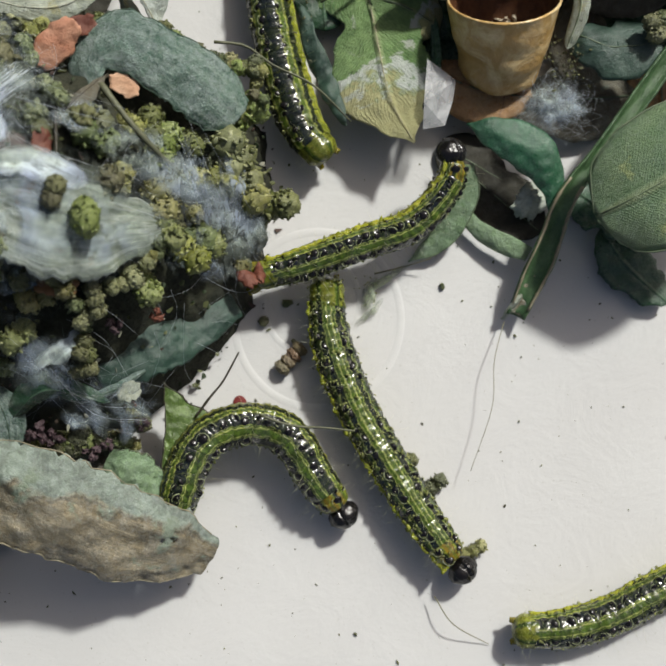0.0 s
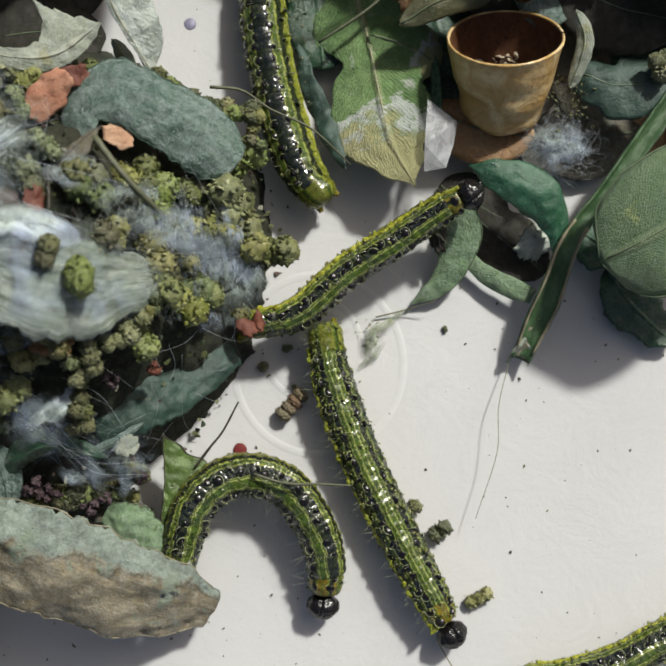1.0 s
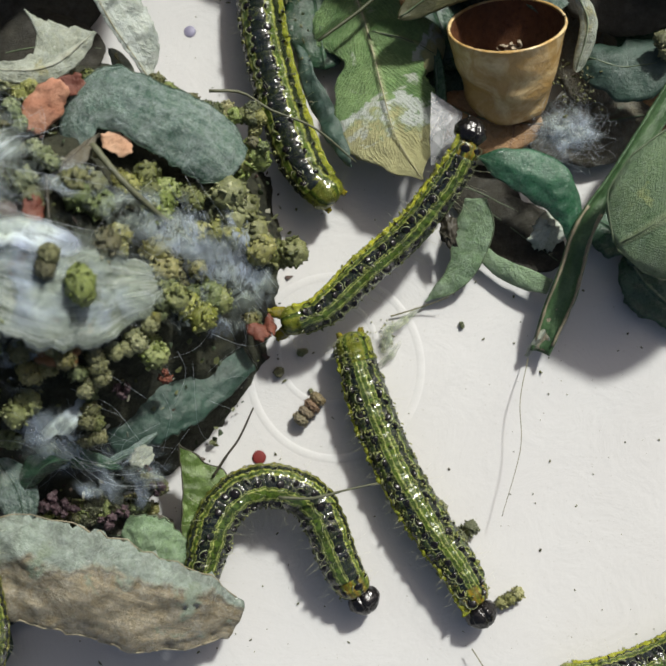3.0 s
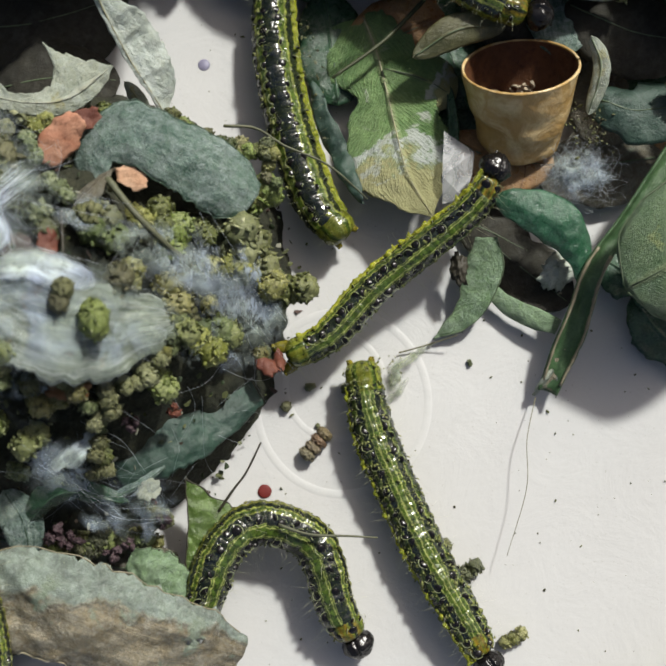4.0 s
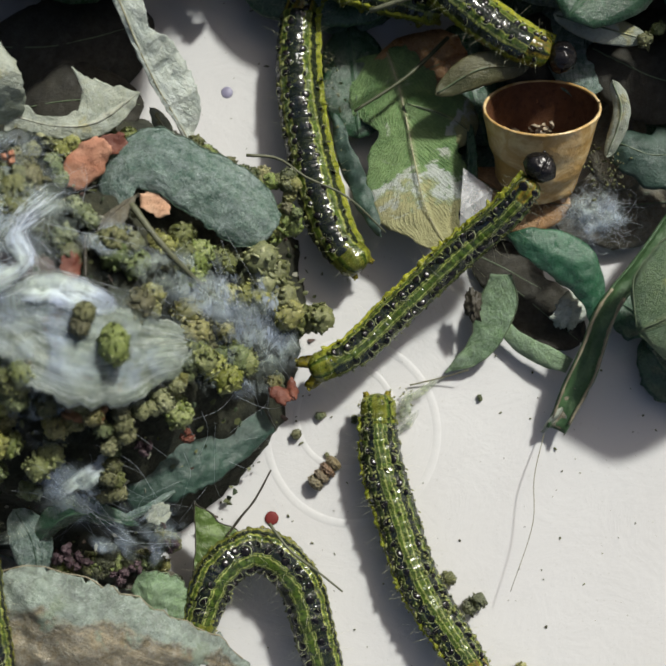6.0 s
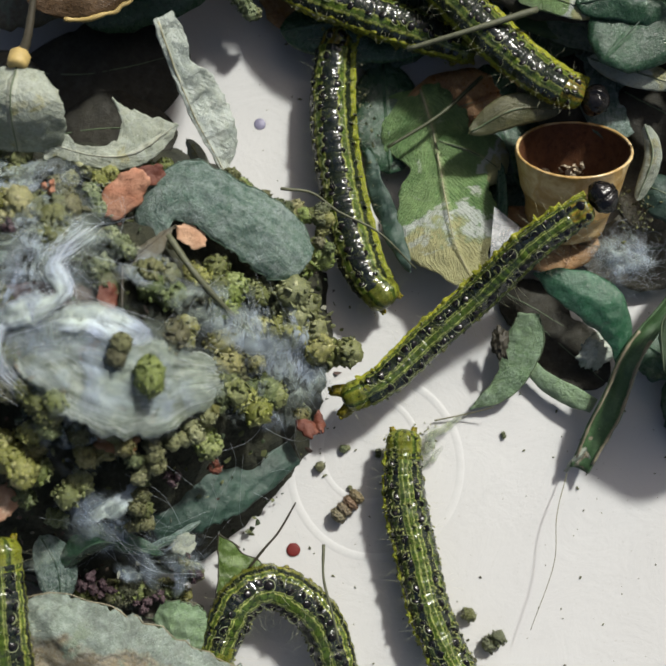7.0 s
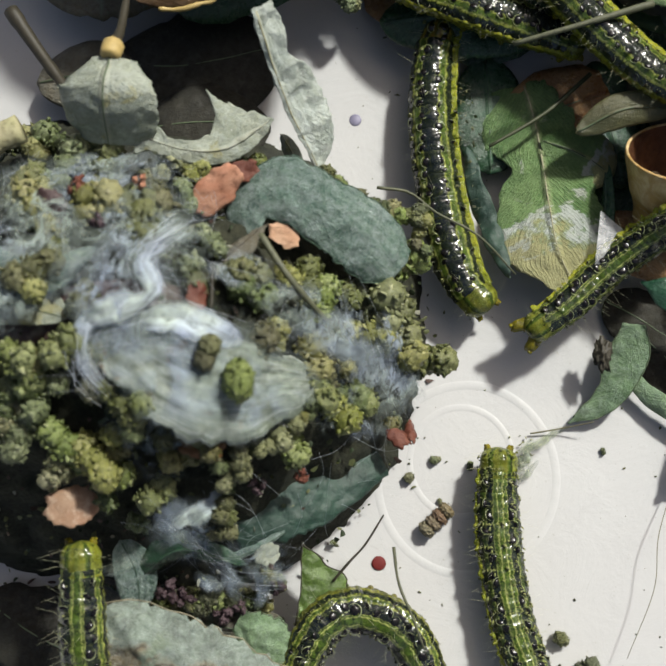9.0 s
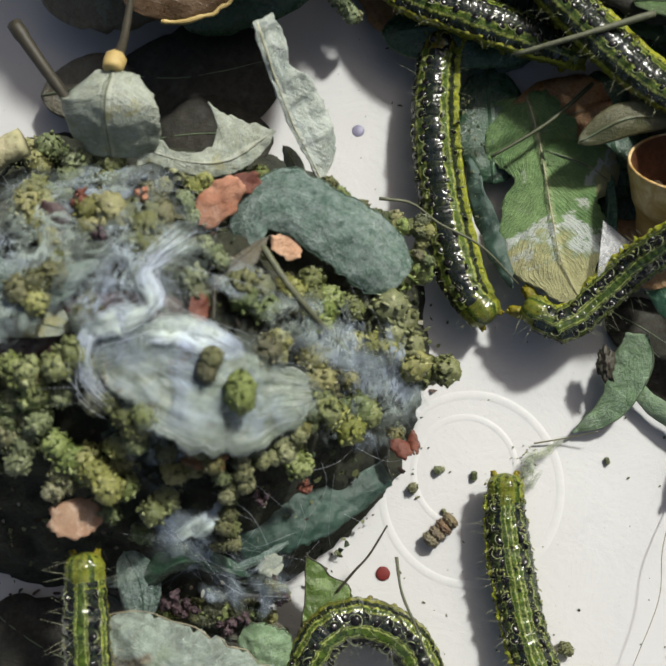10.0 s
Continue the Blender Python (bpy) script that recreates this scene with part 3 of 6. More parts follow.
    if rib:
        bm = bmesh.new()
        tube(bm, [q - Vector((0, 0, 0.06)) for q in mids[1:-1:4] + [mids[-2]]], 0.10, 0.04, 5, 18)
        part("midrib", bm, rib_mat or stalk_mat or (RIB_DARK if material in (LEAF_DARK, LEAF_BLUE, LEAF_MAROON) else RIB), ob)
    if stalk:
        bm = bmesh.new()
        d = (line[1] - line[0]).normalized()
        tube(bm, [mids[1], mids[0] - d * stalk * 0.5, mids[0] - d * stalk - Vector((0, 0, 0.2))], 0.8 if stalk_mat is TANCAP else 0.22, 0.95 if stalk_mat is TANCAP else 0.3, 8, 6, 0.12)
        part("stalk", bm, stalk_mat or STEM, ob)
    return ob


# ---- caterpillars ----
SEGMENTS = 13
GIRTH = (0.84, 0.88, 0.98, 1.0, 1.0, 1.0, 1.0, 1.0, 1.0, 0.98, 0.95, 0.90, 0.80)
_cache = {}


def cached(key, make):
    if key not in _cache:
        _cache[key] = make()
    return _cache[key]


def mesh_of(name, bm, materials):
    ob = part(name, bm, materials)
    me = ob.data
    bpy.data.objects.remove(ob)
    return me


def segment_mesh(r, end, material):
    """One swollen ring of the body, y along it, z its back."""
    bm = bmesh.new()
    half, n, sides = 1.6, 16, 36
    rings = []
    for i in range(n + 1):
        s = 2 * i / n - 1
        k = 0.93 + 0.07 * (1 - abs(s) ** 2.2) ** 0.5 if end * s <= 0 else 0.12 + 0.88 * (1 - abs(s) ** 3.2) ** 0.5
        k *= 1 - 0.022 * math.cos(s * 11 + 0.7)
        ring = []
        for j in range(sides):
            a = 6.2832 * j / sides
            lob = 1 + 0.02 * math.cos(5 * a) + 0.05 * noise.noise(Vector((math.cos(a) * 1.6, math.sin(a) * 1.6, s * 1.5 + r))) + 0.035 * noise.noise(Vector((math.cos(a) * 4.5, math.sin(a) * 4.5, s * 4 + r)))
            x, z = math.sin(a) * r * k * lob, math.cos(a) * r * k * lob
            ring.append(bm.verts.new((x, s * half, z * (0.97 if z > 0 else 0.86))))
        rings.append(ring)
    for a, b in zip(rings, rings[1:]):
        for j in range(sides):
            bm.faces.new((a[j], b[j], b[(j + 1) % sides], a[(j + 1) % sides]))
    if end:
        bm.faces.new(rings[0]), bm.faces.new(rings[-1][::-1])
    return mesh_of("segment", bm, material)


def wart_mesh(size):
    bm = bmesh.new()
    bmesh.ops.create_uvsphere(bm, u_segments=9, v_segments=6, radius=size)
    for v in bm.verts:
        v.co.z *= 0.32
    black = len(bm.faces)
    tube(bm, [(size * 1.32 * math.cos(a), size * 1.32 * math.sin(a), 0.03) for a in (0.46 * k for k in range(9))], size * 0.12, size * 0.03, 4, 14)
    bm.faces.ensure_lookup_table()
    for f in bm.faces[black:]:
        f.material_index = 1
    return mesh_of("wart", bm, [BLACK, RING])


def bristle_mesh(seed, r):
    rnd = random.Random(seed)
    bm = bmesh.new()
    for k in range(9):
        a, y = rnd.uniform(-1.9, 1.9), rnd.uniform(-1.0, 1.0)
        n = Vector((math.sin(a), 0, math.cos(a)))
        p = n * r * 0.92 + Vector((0, y, 0))
        d = (n + Vector((rnd.uniform(-0.4, 0.4), rnd.uniform(-0.5, 0.5), rnd.uniform(-0.3, 0.3)))).normalized()
        long = rnd.uniform(0.7, 2.4)
        tube(bm, [p, p + d * long * 0.6, p + d * long + Vector((0, 0, -0.15))], 0.012, 0.005, 3, 3)
    return mesh_of("bristles", bm, HAIR)


def crumb_mesh(seed, r, count, spread):
    rnd = random.Random(seed)
    bm = bmesh.new()
    for k in range(count):
        a = rnd.choice((-1, 1)) * abs(rnd.gauss(spread, 0.45))
        s = rnd.uniform(0.05, 0.14 if count < 30 else 0.22) * (2.2 if rnd.random() < 0.14 else 1)
        p = Vector((math.sin(a) * r * 0.97, rnd.uniform(-1.2, 1.2), math.cos(a) * r * 0.95))
        lump(bm, p * rnd.uniform(0.97, 1.12), (s, s * rnd.uniform(0.6, 1.6), s * rnd.uniform(0.3, 0.8)), seed * 7.3 + k, 1, 0.9, 1.4)
    return mesh_of("crumbs", bm, CRUMB)


def fringe_mesh(seed, r, side, ragged):
    """The soft yellow fold that runs along the flank: a thin wavy flange, torn and frilled where ragged."""
    bm = bmesh.new()
    rings = []
    for i in range(23):
        y = -1.6 + 3.2 * i / 22
        q = Vector((y * 1.1, seed * 3.7, 0))
        a = side * (1.34 + 0.14 * noise.noise(q))
        w = (0.62 if ragged < 0.07 else 0.30) + 0.12 * noise.noise(q * 0.9 + Vector((0, 9, 0))) + ragged * max(0.0, noise.noise(q * 0.9 + Vector((4, 0, 2))) + 0.25 * noise.noise(q * 3.0)) * 2.0
        out, up = Vector((math.sin(a), 0, math.cos(a))), Vector((-math.cos(a) * side, 0, math.sin(a) * side))
        mid = out * r * 0.93 + Vector((0, y, 0)) + up * 0.12 * noise.noise(q * 2.3)
        rings.append([bm.verts.new(mid + out * w * math.cos(b) + up * (0.24 - 0.1 * max(0.0, math.cos(b))) * math.sin(b)) for b in (0.7854 * k for k in range(8))])
    for a, b in zip(rings, rings[1:]):
        for k in range(8):
            bm.faces.new((a[k], a[(k + 1) % 8], b[(k + 1) % 8], b[k]))
    bm.faces.new(rings[0][::-1]), bm.faces.new(rings[-1])
    bmesh.ops.recalc_face_normals(bm, faces=bm.faces)
    return mesh_of("side_fold", bm, FOLD)


def proleg_mesh(material=None):
    bm = bmesh.new()
    tube(bm, [(0, 0, 0), (0.1, 0, -0.5), (0.15, 0, -1.0)], 0.5, 0.3, 8, 5)
    return mesh_of("proleg", bm, material or SKIN_END)


def clasper_mesh():
    """A stubby yellow tail leg with a dark hooked tip."""
    bm = bmesh.new()
    lump(bm, (0, -0.65, 0), (0.66, 1.25, 0.6), 3, 3, 0.35, 1.6, Euler((0, 0, 0)))
    pale = len(bm.faces)
    lump(bm, (0.14, -1.8, -0.1), (0.34, 0.28, 0.26), 5, 2, 0.5, 2.0)
    bm.faces.ensure_lookup_table()
    for f in bm.faces[pale:]:
        f.material_index = 1
    return mesh_of("clasper", bm, [CLASPER, SKIN_END])


def head_mesh():
    """Two swollen cheeks with a furrow between them, narrowing to the mouth."""
    bm = bmesh.new()
    bmesh.ops.create_icosphere(bm, subdivisions=5, radius=1.0)
    for v in bm.verts:
        x, y, z = v.co
        furrow = 0.12 * math.exp(-(x / 0.10) ** 2) * max(0.0, z + 0.45)
        k = 1 - furrow + 0.06 * noise.noise(v.co * 2.2) + 0.035 * noise.noise(v.co * 6) + 0.015 * noise.noise(v.co * 14)
        v.co = Vector((x * 1.62 * k * (1 - 0.28 * max(0.0, y)), y * 1.36 * k, z * 1.4 * k * (1 - 0.22 * max(0.0, y))))
    return mesh_of("head", bm, BLACK)


def caterpillar(label, r=1.95, crumbs=8, spread=1.1, seed=1, fold=2, skin=None, ragged=0.1, claws=0.6, warts=((0.47, 0.5, 0.40), (0.70, -0.45, 0.36), (1.27, 0.1, 0.27))):
    """The body in rigid rings under one thing: ring 0 is the tail, then the rings in order, the head last."""
    ob = tagged(new("caterpillar"), label, "caterpillar", "box tree caterpillars")
    ob.empty_display_size = 0.002
    body = []
    rnd = random.Random(seed)
    for i in range(SEGMENTS):
        end = -1 if i == 0 else 1 if i == SEGMENTS - 1 else 0
        mat = SKIN_PALE if i == 0 else SKIN_COLLAR if i == SEGMENTS - 1 else skin or SKIN
        rr = r * GIRTH[i]
        seg = again("segment", cached(("seg", round(rr, 2), mat.name), lambda: segment_mesh(rr, end, mat)), ob)
        body.append(seg)
        if i > 0:
            for a, y, s in warts:
                for sgn in (-1, 1):
                    if rnd.random() < 0.08:
                        continue
                    w = again("wart", cached(("wart", s), lambda: wart_mesh(s)), seg)
                    w.matrix_basis = Matrix.Translation((sgn * math.sin(a) * rr * 0.97 * MM, (y + rnd.uniform(-0.22, 0.22)) * MM, math.cos(a) * rr * 0.95 * MM)) @ Euler((0, sgn * a, rnd.uniform(0, 6))).to_matrix().to_4x4() @ Matrix.Scale(rnd.uniform(0.8, 1.2), 4)
        tagged(again("bristle_coat", cached(("br", round(rr, 2), i % 4), lambda: bristle_mesh(i % 4 + 1, rr)), seg), kind="stuff")
        if i > 0 and fold:
            for sgn in (-1, 1) if fold == 2 else (fold,):
                v3 = rnd.randrange(5)
                again("side_fold", cached(("fold", round(rr, 2), sgn, v3, ragged), lambda: fringe_mesh(v3 + 5 * sgn, rr, sgn, ragged)), seg)
        if crumbs:
            var = rnd.randrange(4)
            tagged(again("crumb_coat", cached(("cr", round(rr, 2), crumbs, spread, var), lambda: crumb_mesh(var + 11 * crumbs, rr, crumbs * 3, spread)), seg), "yellow-green crumbs clinging to the skin", kind="stuff")
        if i == 0:
            for sgn in (-1, 1):
                claw = again("clasper", cached("clasper", clasper_mesh), seg)
                claw.matrix_basis = Matrix.Translation((sgn * rr * 0.42 * MM, -0.7 * MM, -rr * 0.1 * MM)) @ Euler((0, 0, sgn * 0.4)).to_matrix().to_4x4() @ Matrix.Diagonal((sgn * claws, claws, claws, 1))
        if i in (0, 3, 4, 5, 6, 10, 11, 12):
            for sgn in (-1, 1):
                leg = again("proleg", cached("proleg", proleg_mesh), seg)
                k = 1.0 if i < 8 else 0.55
                leg.matrix_basis = Matrix.Translation((sgn * rr * 0.45 * MM, 0, -rr * 0.62 * MM)) @ Matrix.Diagonal((sgn * k, k, k, 1))
    head = again("head", cached("head", head_mesh), ob)
    tagged(head, "glossy black head")
    for sgn in (-1, 1):
        jaw = again("jaw", cached("jaw", lambda: proleg_mesh(BLACK)), head)
        jaw.matrix_basis = Matrix.Translation((sgn * 0.35 * MM, 1.05 * MM, -0.5 * MM)) @ Euler((1.2, 0, 0)).to_matrix().to_4x4() @ Matrix.Diagonal((sgn * 0.4, 0.4, 0.3, 1))
    body.append(head)
    return ob, body


def body_poses(pts, roll=(0.0, 0.0)):
    """Poses of tail, rings and head along a spine given from tail to head; the roll runs from the tail's to the head's."""
    n = SEGMENTS + 1
    line = curve_points(pts, 4 * n)
    out = []
    for i in range(n):
        k = 4 * i + 2 if i < SEGMENTS else 4 * n - 1
        d = (line[min(4 * n, k + 2)] - line[max(0, k - 2)]).normalized()
        up = Vector((0, 0, 1))
        up = (up - d * up.dot(d)).normalized()
        up = Matrix.Rotation(radians(roll[0] + (roll[1] - roll[0]) * i / SEGMENTS), 3, d) @ up
        m = Matrix((d.cross(up), d, up)).transposed().to_4x4()
        out.append(Matrix.Translation(line[k] * MM) @ m)
    return out


def lay(body, pts, roll=0.0):
    for seg, m in zip(body, body_poses(pts, (roll, roll))):
        seg.matrix_basis = m


def crawl(body, rows, rolls):
    """Keys every ring along the spines of the rows (seconds and a spine); rolls: seconds, the tail's and the head's roll."""
    def roll_at(t):
        return tuple(float(np.interp(t, [r[0] for r in rolls], [r[k] for r in rolls])) for k in (1, 2))
    poses = [(t, body_poses(pts, roll_at(t))) for t, pts in rows]
    for k, seg in enumerate(body):
        walk(seg, [(t, p[k]) for t, p in poses])


# ---- the ground: a white plastic tray bottom ----
def build_ground():
    bm = bmesh.new()
    n, s = 24, 700.0
    grid = [[bm.verts.new((-s + 2 * s * i / n, -s + 2 * s * j / n, 0.0)) for j in range(n + 1)] for i in range(n + 1)]
    for i in range(n):
        for j in range(n):
            bm.faces.new((grid[i][j], grid[i + 1][j], grid[i + 1][j + 1], grid[i][j + 1]))
    ground = part("ground", bm, WHITE, flat=True)
    tagged(ground, "scuffed white plastic tray bottom with moulded rings", "floor", kind="structure")
    for cx, cy, r, h, w in ((-1.6, 1.7, 8.5, 0.035, 0.5), (-2.3, 3.3, 4.9, 0.03, 0.4)):
        bm = bmesh.new()
        rings = []
        for k in range(91):
            a = radians(4 * k)
            c = Vector((math.cos(a), math.sin(a) * 1.06, 0))
            rings.append([bm.verts.new(Vector((cx, cy, 0)) + c * (r + dx) + Vector((0, 0, dz))) for dx, dz in ((-w, -0.02), (-w * 0.7, h * 0.35), (-w * 0.3, h), (w * 0.3, h), (w * 0.7, h * 0.35), (w, -0.02))])
        for a, b in zip(rings, rings[1:]):
            for k in range(5):
                bm.faces.new((a[k], b[k], b[k + 1], a[k + 1]))
        part("moulded_ring", bm, RELIEF, ground)
    rnd = random.Random(5)
    bm = bmesh.new()
    for k in range(680):
        x, y = rnd.uniform(-45, 45), rnd.uniform(-38, 60)
        s = 0.05 + 0.17 * rnd.random() ** 3
        lump(bm, (x, y, s * 0.4), (s, s * rnd.uniform(0.6, 2.0), s * 0.6), k, 1, 0.5)
    tagged(part("floor_specks", bm, SPECK), "dark crumbs scattered over the white plastic", "crumbs", kind="stuff")
    bm = bmesh.new()
    bmesh.ops.create_cone(bm, cap_ends=True, segments=20, radius1=0.62, radius2=0.55, depth=0.06, matrix=Matrix.Translation((-15.6, 35.9, 0.035)))
    tagged(part("violet_spot", bm, MARK), "small round violet spot on the white plastic", "spot")
    bm = bmesh.new()
    lump(bm, (-9.2, -7.0, 0.12), (0.70, 0.68, 0.14), 2, 3, 0.06, 1.3, Euler((0, 0, 0)))
    tagged(part("red_mite", bm, MITE), "tiny round dark red mite on white plastic", "mite")


# ---- the nest ----
def nest_height(x, y):
    dx = (x + 30) / 26 if x > -30 else (x + 30) / 60
    return 24.5 * (1 - dx * dx - ((y - 13) / (28 if y < 13 else 23)) ** 2)


def build_mound():
    bm = bmesh.new()
    n = 120
    x0, x1, y0, y1 = -85.0, -4.0, -16.0, 41.0
    grid = []
    for i in range(n + 1):
        row = []
        for j in range(n + 1):
            x, y = x0 + (x1 - x0) * i / n, y0 + (y1 - y0) * j / n
            p = Vector((x, y, 0))
            h = nest_height(x, y)
            h += -2.8 - 4.5 * math.exp(-max(0.0, h) / 7) + 2.2 * noise.noise(p * 0.16) + 1.3 * noise.noise(p * 0.45) + 0.6 * noise.noise(p * 1.1)
            row.append(bm.verts.new((x, y, max(-0.5, h))))
        grid.append(row)
    for i in range(n):
        for j in range(n):
            q = (grid[i][j], grid[i + 1][j], grid[i + 1][j + 1], grid[i][j + 1])
            if max(v.co.z for v in q) > -0.3:
                bm.faces.new(q)
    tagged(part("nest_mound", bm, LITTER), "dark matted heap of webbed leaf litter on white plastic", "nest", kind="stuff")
    rnd = random.Random(9)
    bm = bmesh.new()
    for k in range(1300):
        x, y = rnd.uniform(-62, -5), rnd.uniform(-15, 41)
        h = nest_height(x, y)
        if h < 2.5 or y > 27:
            continue
        s = rnd.uniform(0.12, 0.36)
        lump(bm, (x, y, h - rnd.uniform(0.8, 2.6) - 2.5 * math.exp(-h / 7)), (s * rnd.uniform(0.7, 2.2), s, s * rnd.uniform(0.12, 0.4)), k * 0.37, 1, 0.6, 1.2,
             Euler((rnd.uniform(-0.9, 0.9), rnd.uniform(-0.9, 0.9), rnd.uniform(0, 6))))
    tagged(part("nest_bits", bm, BITS, flat=True), "crumbled leaf scraps stuck in the nest", "leaf scraps", kind="stuff")


PELLETS = []


def grains(bm, at, size, count, seed, grain=0.34):
    """A clump of small grains packed on a rounded core."""
    rnd = random.Random(seed)
    lump(bm, at, tuple(v * 0.97 for v in size), seed, 3, 0.22, 2.2)
    for k in range(count):
        z = 1 - 2 * (k + 0.5) / count
        a = k * 2.39996 + rnd.uniform(-0.3, 0.3)
        q = math.sqrt(1 - z * z)
        d = Vector((q * math.cos(a), q * math.sin(a), z))
        g = grain * rnd.uniform(0.6, 1.3)
        k2 = rnd.uniform(0.80, 0.98)
        lump(bm, Vector(at) + Vector((d.x * size[0], d.y * size[1], d.z * size[2])) * k2, (g, g * rnd.uniform(0.6, 1.6), g * rnd.uniform(0.5, 0.9)), seed + k * 0.71, 1, 0.95, 1.7)


def pellet_meshes():
    for k in range(7):
        bm = bmesh.new()
        for q in range(1 + k % 3):
            grains(bm, (0, (q - (k % 3) / 2) * 1.1, 0.1 * (q % 2)), (0.95, 0.78, 0.9), 46, k * 3 + q, 0.23)
        PELLETS.append(mesh_of("frass_pellet", bm, PELLET))
    bm = bmesh.new()
    grains(bm, (0, 0, 0), (0.95, 0.95, 0.95), 120, 5, 0.15)
    PELLETS.append(mesh_of("frass_pellet", bm, PELLET))


def pellet(x, y, z, size, rnd, dry=False):
    ob = new("frass_pellet", PELLETS[rnd.randrange(7)])
    ob.matrix_basis = Matrix.Translation((x * MM, y * MM, z * MM)) @ Euler((rnd.uniform(-0.5, 0.5), rnd.uniform(-0.5, 0.5), rnd.uniform(0, 6.28))).to_matrix().to_4x4() @ Matrix.Scale(size, 4)
    return tagged(ob, "crumbly olive-green frass pellet caught in the nest web", "frass pellet", "frass pellets of the nest")


def build_pellets():
    pellet_meshes()
    rnd = random.Random(21)
    # strings of pellets: from, to, count, size
    for a, b, n, s in (((-15.8, 6.0, 17.0), (-20.0, 2.6, 18.2), 6, 0.85), ((-20.0, 2.4, 18.2), (-22.3, 0.6, 18.4), 3, 0.95), ((-22.0, 0.2, 17.4), (-22.4, -4.6, 14.6), 5, 0.95),
                       ((-17.5, 27.0, 13.0), (-11.0, 24.0, 11.0), 9, 0.8), ((-10.6, 24.2, 11.0), (-7.6, 24.4, 11.4), 4, 0.8), ((-8.6, 22.8, 10.4), (-7.6, 21.2, 10.6), 3, 0.8)):
        for k in range(n):
            p = Vector(a).lerp(Vector(b), k / max(1, n - 1))
            pellet(p.x + rnd.uniform(-0.5, 0.5), p.y + rnd.uniform(-0.5, 0.5), p.z + rnd.uniform(-0.3, 0.5), s * rnd.uniform(0.8, 1.15), rnd)
    # clusters: middle, reach in x and y, count, size, rise over the mound
    for x, y, rx, ry, n, s, up in ((-30.0, 25.4, 3.0, 1.4, 9, 1.0, 0.6), (-37.0, 25.6, 3.0, 1.6, 10, 1.05, 0.8), (-23.0, 27.4, 2.6, 1.0, 7, 0.9, 0.8), (-43.0, 27.0, 3.0, 1.6, 8, 1.0, 1.0), (-29.0, 4.6, 2.6, 1.4, 7, 1.1, 1.6), (-25.4, 3.2, 2.2, 1.0, 5, 1.05, 1.4), (-14.6, 8.6, 1.4, 1.4, 5, 1.0, 0.8), (-35.0, 4.0, 6.5, 5.5, 34, 1.15, 0.6), (-29.0, 1.0, 3.4, 3.6, 14, 1.1, 0.8), (-30.5, -3.0, 3.0, 2.0, 7, 1.05, 0.4), (-42.0, 4.0, 5.0, 6.0, 16, 1.15, 0.2),
                                   (-19.5, 12.5, 2.6, 2.0, 8, 1.3, 0.2), (-15.6, 10.4, 3.0, 2.4, 12, 1.2, 0.0), (-12.6, 7.0, 2.6, 1.8, 10, 1.1, 0.5), (-10.0, 19.8, 1.3, 1.6, 4, 1.5, 3.0),
                                   (-10.4, 15.2, 1.7, 1.4, 5, 1.45, 2.0), (-13.5, 16.2, 0.9, 0.5, 2, 0.9, -1.0), (-8.2, 12.4, 1.4, 1.2, 4, 1.35, 2.8), (-12.6, 13.2, 2.2, 1.6, 6, 1.2, 0.6), (-16.0, 16.6, 2.2, 1.6, 6, 1.2, -0.6), (-22.5, 15.0, 2.4, 1.4, 6, 1.2, 0.2), (-17.0, 5.0, 3.0, 1.6, 6, 1.0, -0.6),
                                   (-19.4, 17.5, 0.9, 1.2, 4, 1.0, -1.5), (-35.4, 20.6, 1.6, 1.2, 4, 1.3, 1.4), (-39.5, 20.6, 1.5, 1.4, 5, 1.3, 1.4), (-31.0, 20.4, 2.0, 1.6, 6, 1.25, 1.2), (-38.0, 13.6, 1.4, 1.2, 4, 1.3, 1.4), (-42.0, 23.0, 2.0, 1.2, 4, 1.2, 1.2), (-34.0, 13.2, 1.4, 1.6, 5, 1.0, 0.6),
                                   (-27.0, 15.4, 1.8, 1.0, 5, 0.95, -0.2), (-30.0, 22.8, 3.0, 1.6, 10, 0.75, 0.0), (-26.0, 19.5, 1.6, 1.2, 4, 0.85, -0.5), (-37.5, 16.5, 2.0, 2.0, 5, 0.9, 0.3),
                                   (-23.4, -11.2, 1.6, 1.2, 6, 0.95, 2.0), (-20.4, -11.0, 1.0, 0.8, 3, 0.8, 2.5), (-25.6, -12.2, 1.6, 1.0, 5, 0.8, 1.6), (-29.6, -12.4, 1.6, 1.2, 5, 0.9, 1.6), (-18.6, -10.2, 1.0, 1.4, 5, 0.6, 2.2), (-18.5, -8.5, 1.2, 1.2, 3, 0.8, 2.5), (-8.6, 5.6, 1.2, 0.8, 4, 0.7, 0.5)):
        for k in range(max(2, round(n * (0.44 if x < -22 else 0.27)))):
            a, q = rnd.uniform(0, 6.28), rnd.random() ** 0.5
            px, py = x + rx * q * math.cos(a), y + ry * q * math.sin(a)
            pellet(px, py, max(1.0, nest_height(px, py)) + up - 0.9 + rnd.uniform(-0.8, 0.6), s * rnd.uniform(0.95, 1.45), rnd)
    for x, y, z, sx, sy in ((-21.2, 7.5, 24.6, 1.35, 1.85), (-23.6, 9.9, 25.0, 1.0, 0.95), (-23.9, 8.8, 24.8, 0.95, 1.05)):
        ob = new("frass_pellet", PELLETS[7])
        ob.matrix_basis = Matrix.Translation((x * MM, y * MM, z * MM)) @ Euler((0.3, 0.1, 0.15)).to_matrix().to_4x4() @ Matrix.Diagonal((sx, sy, sx, 1))
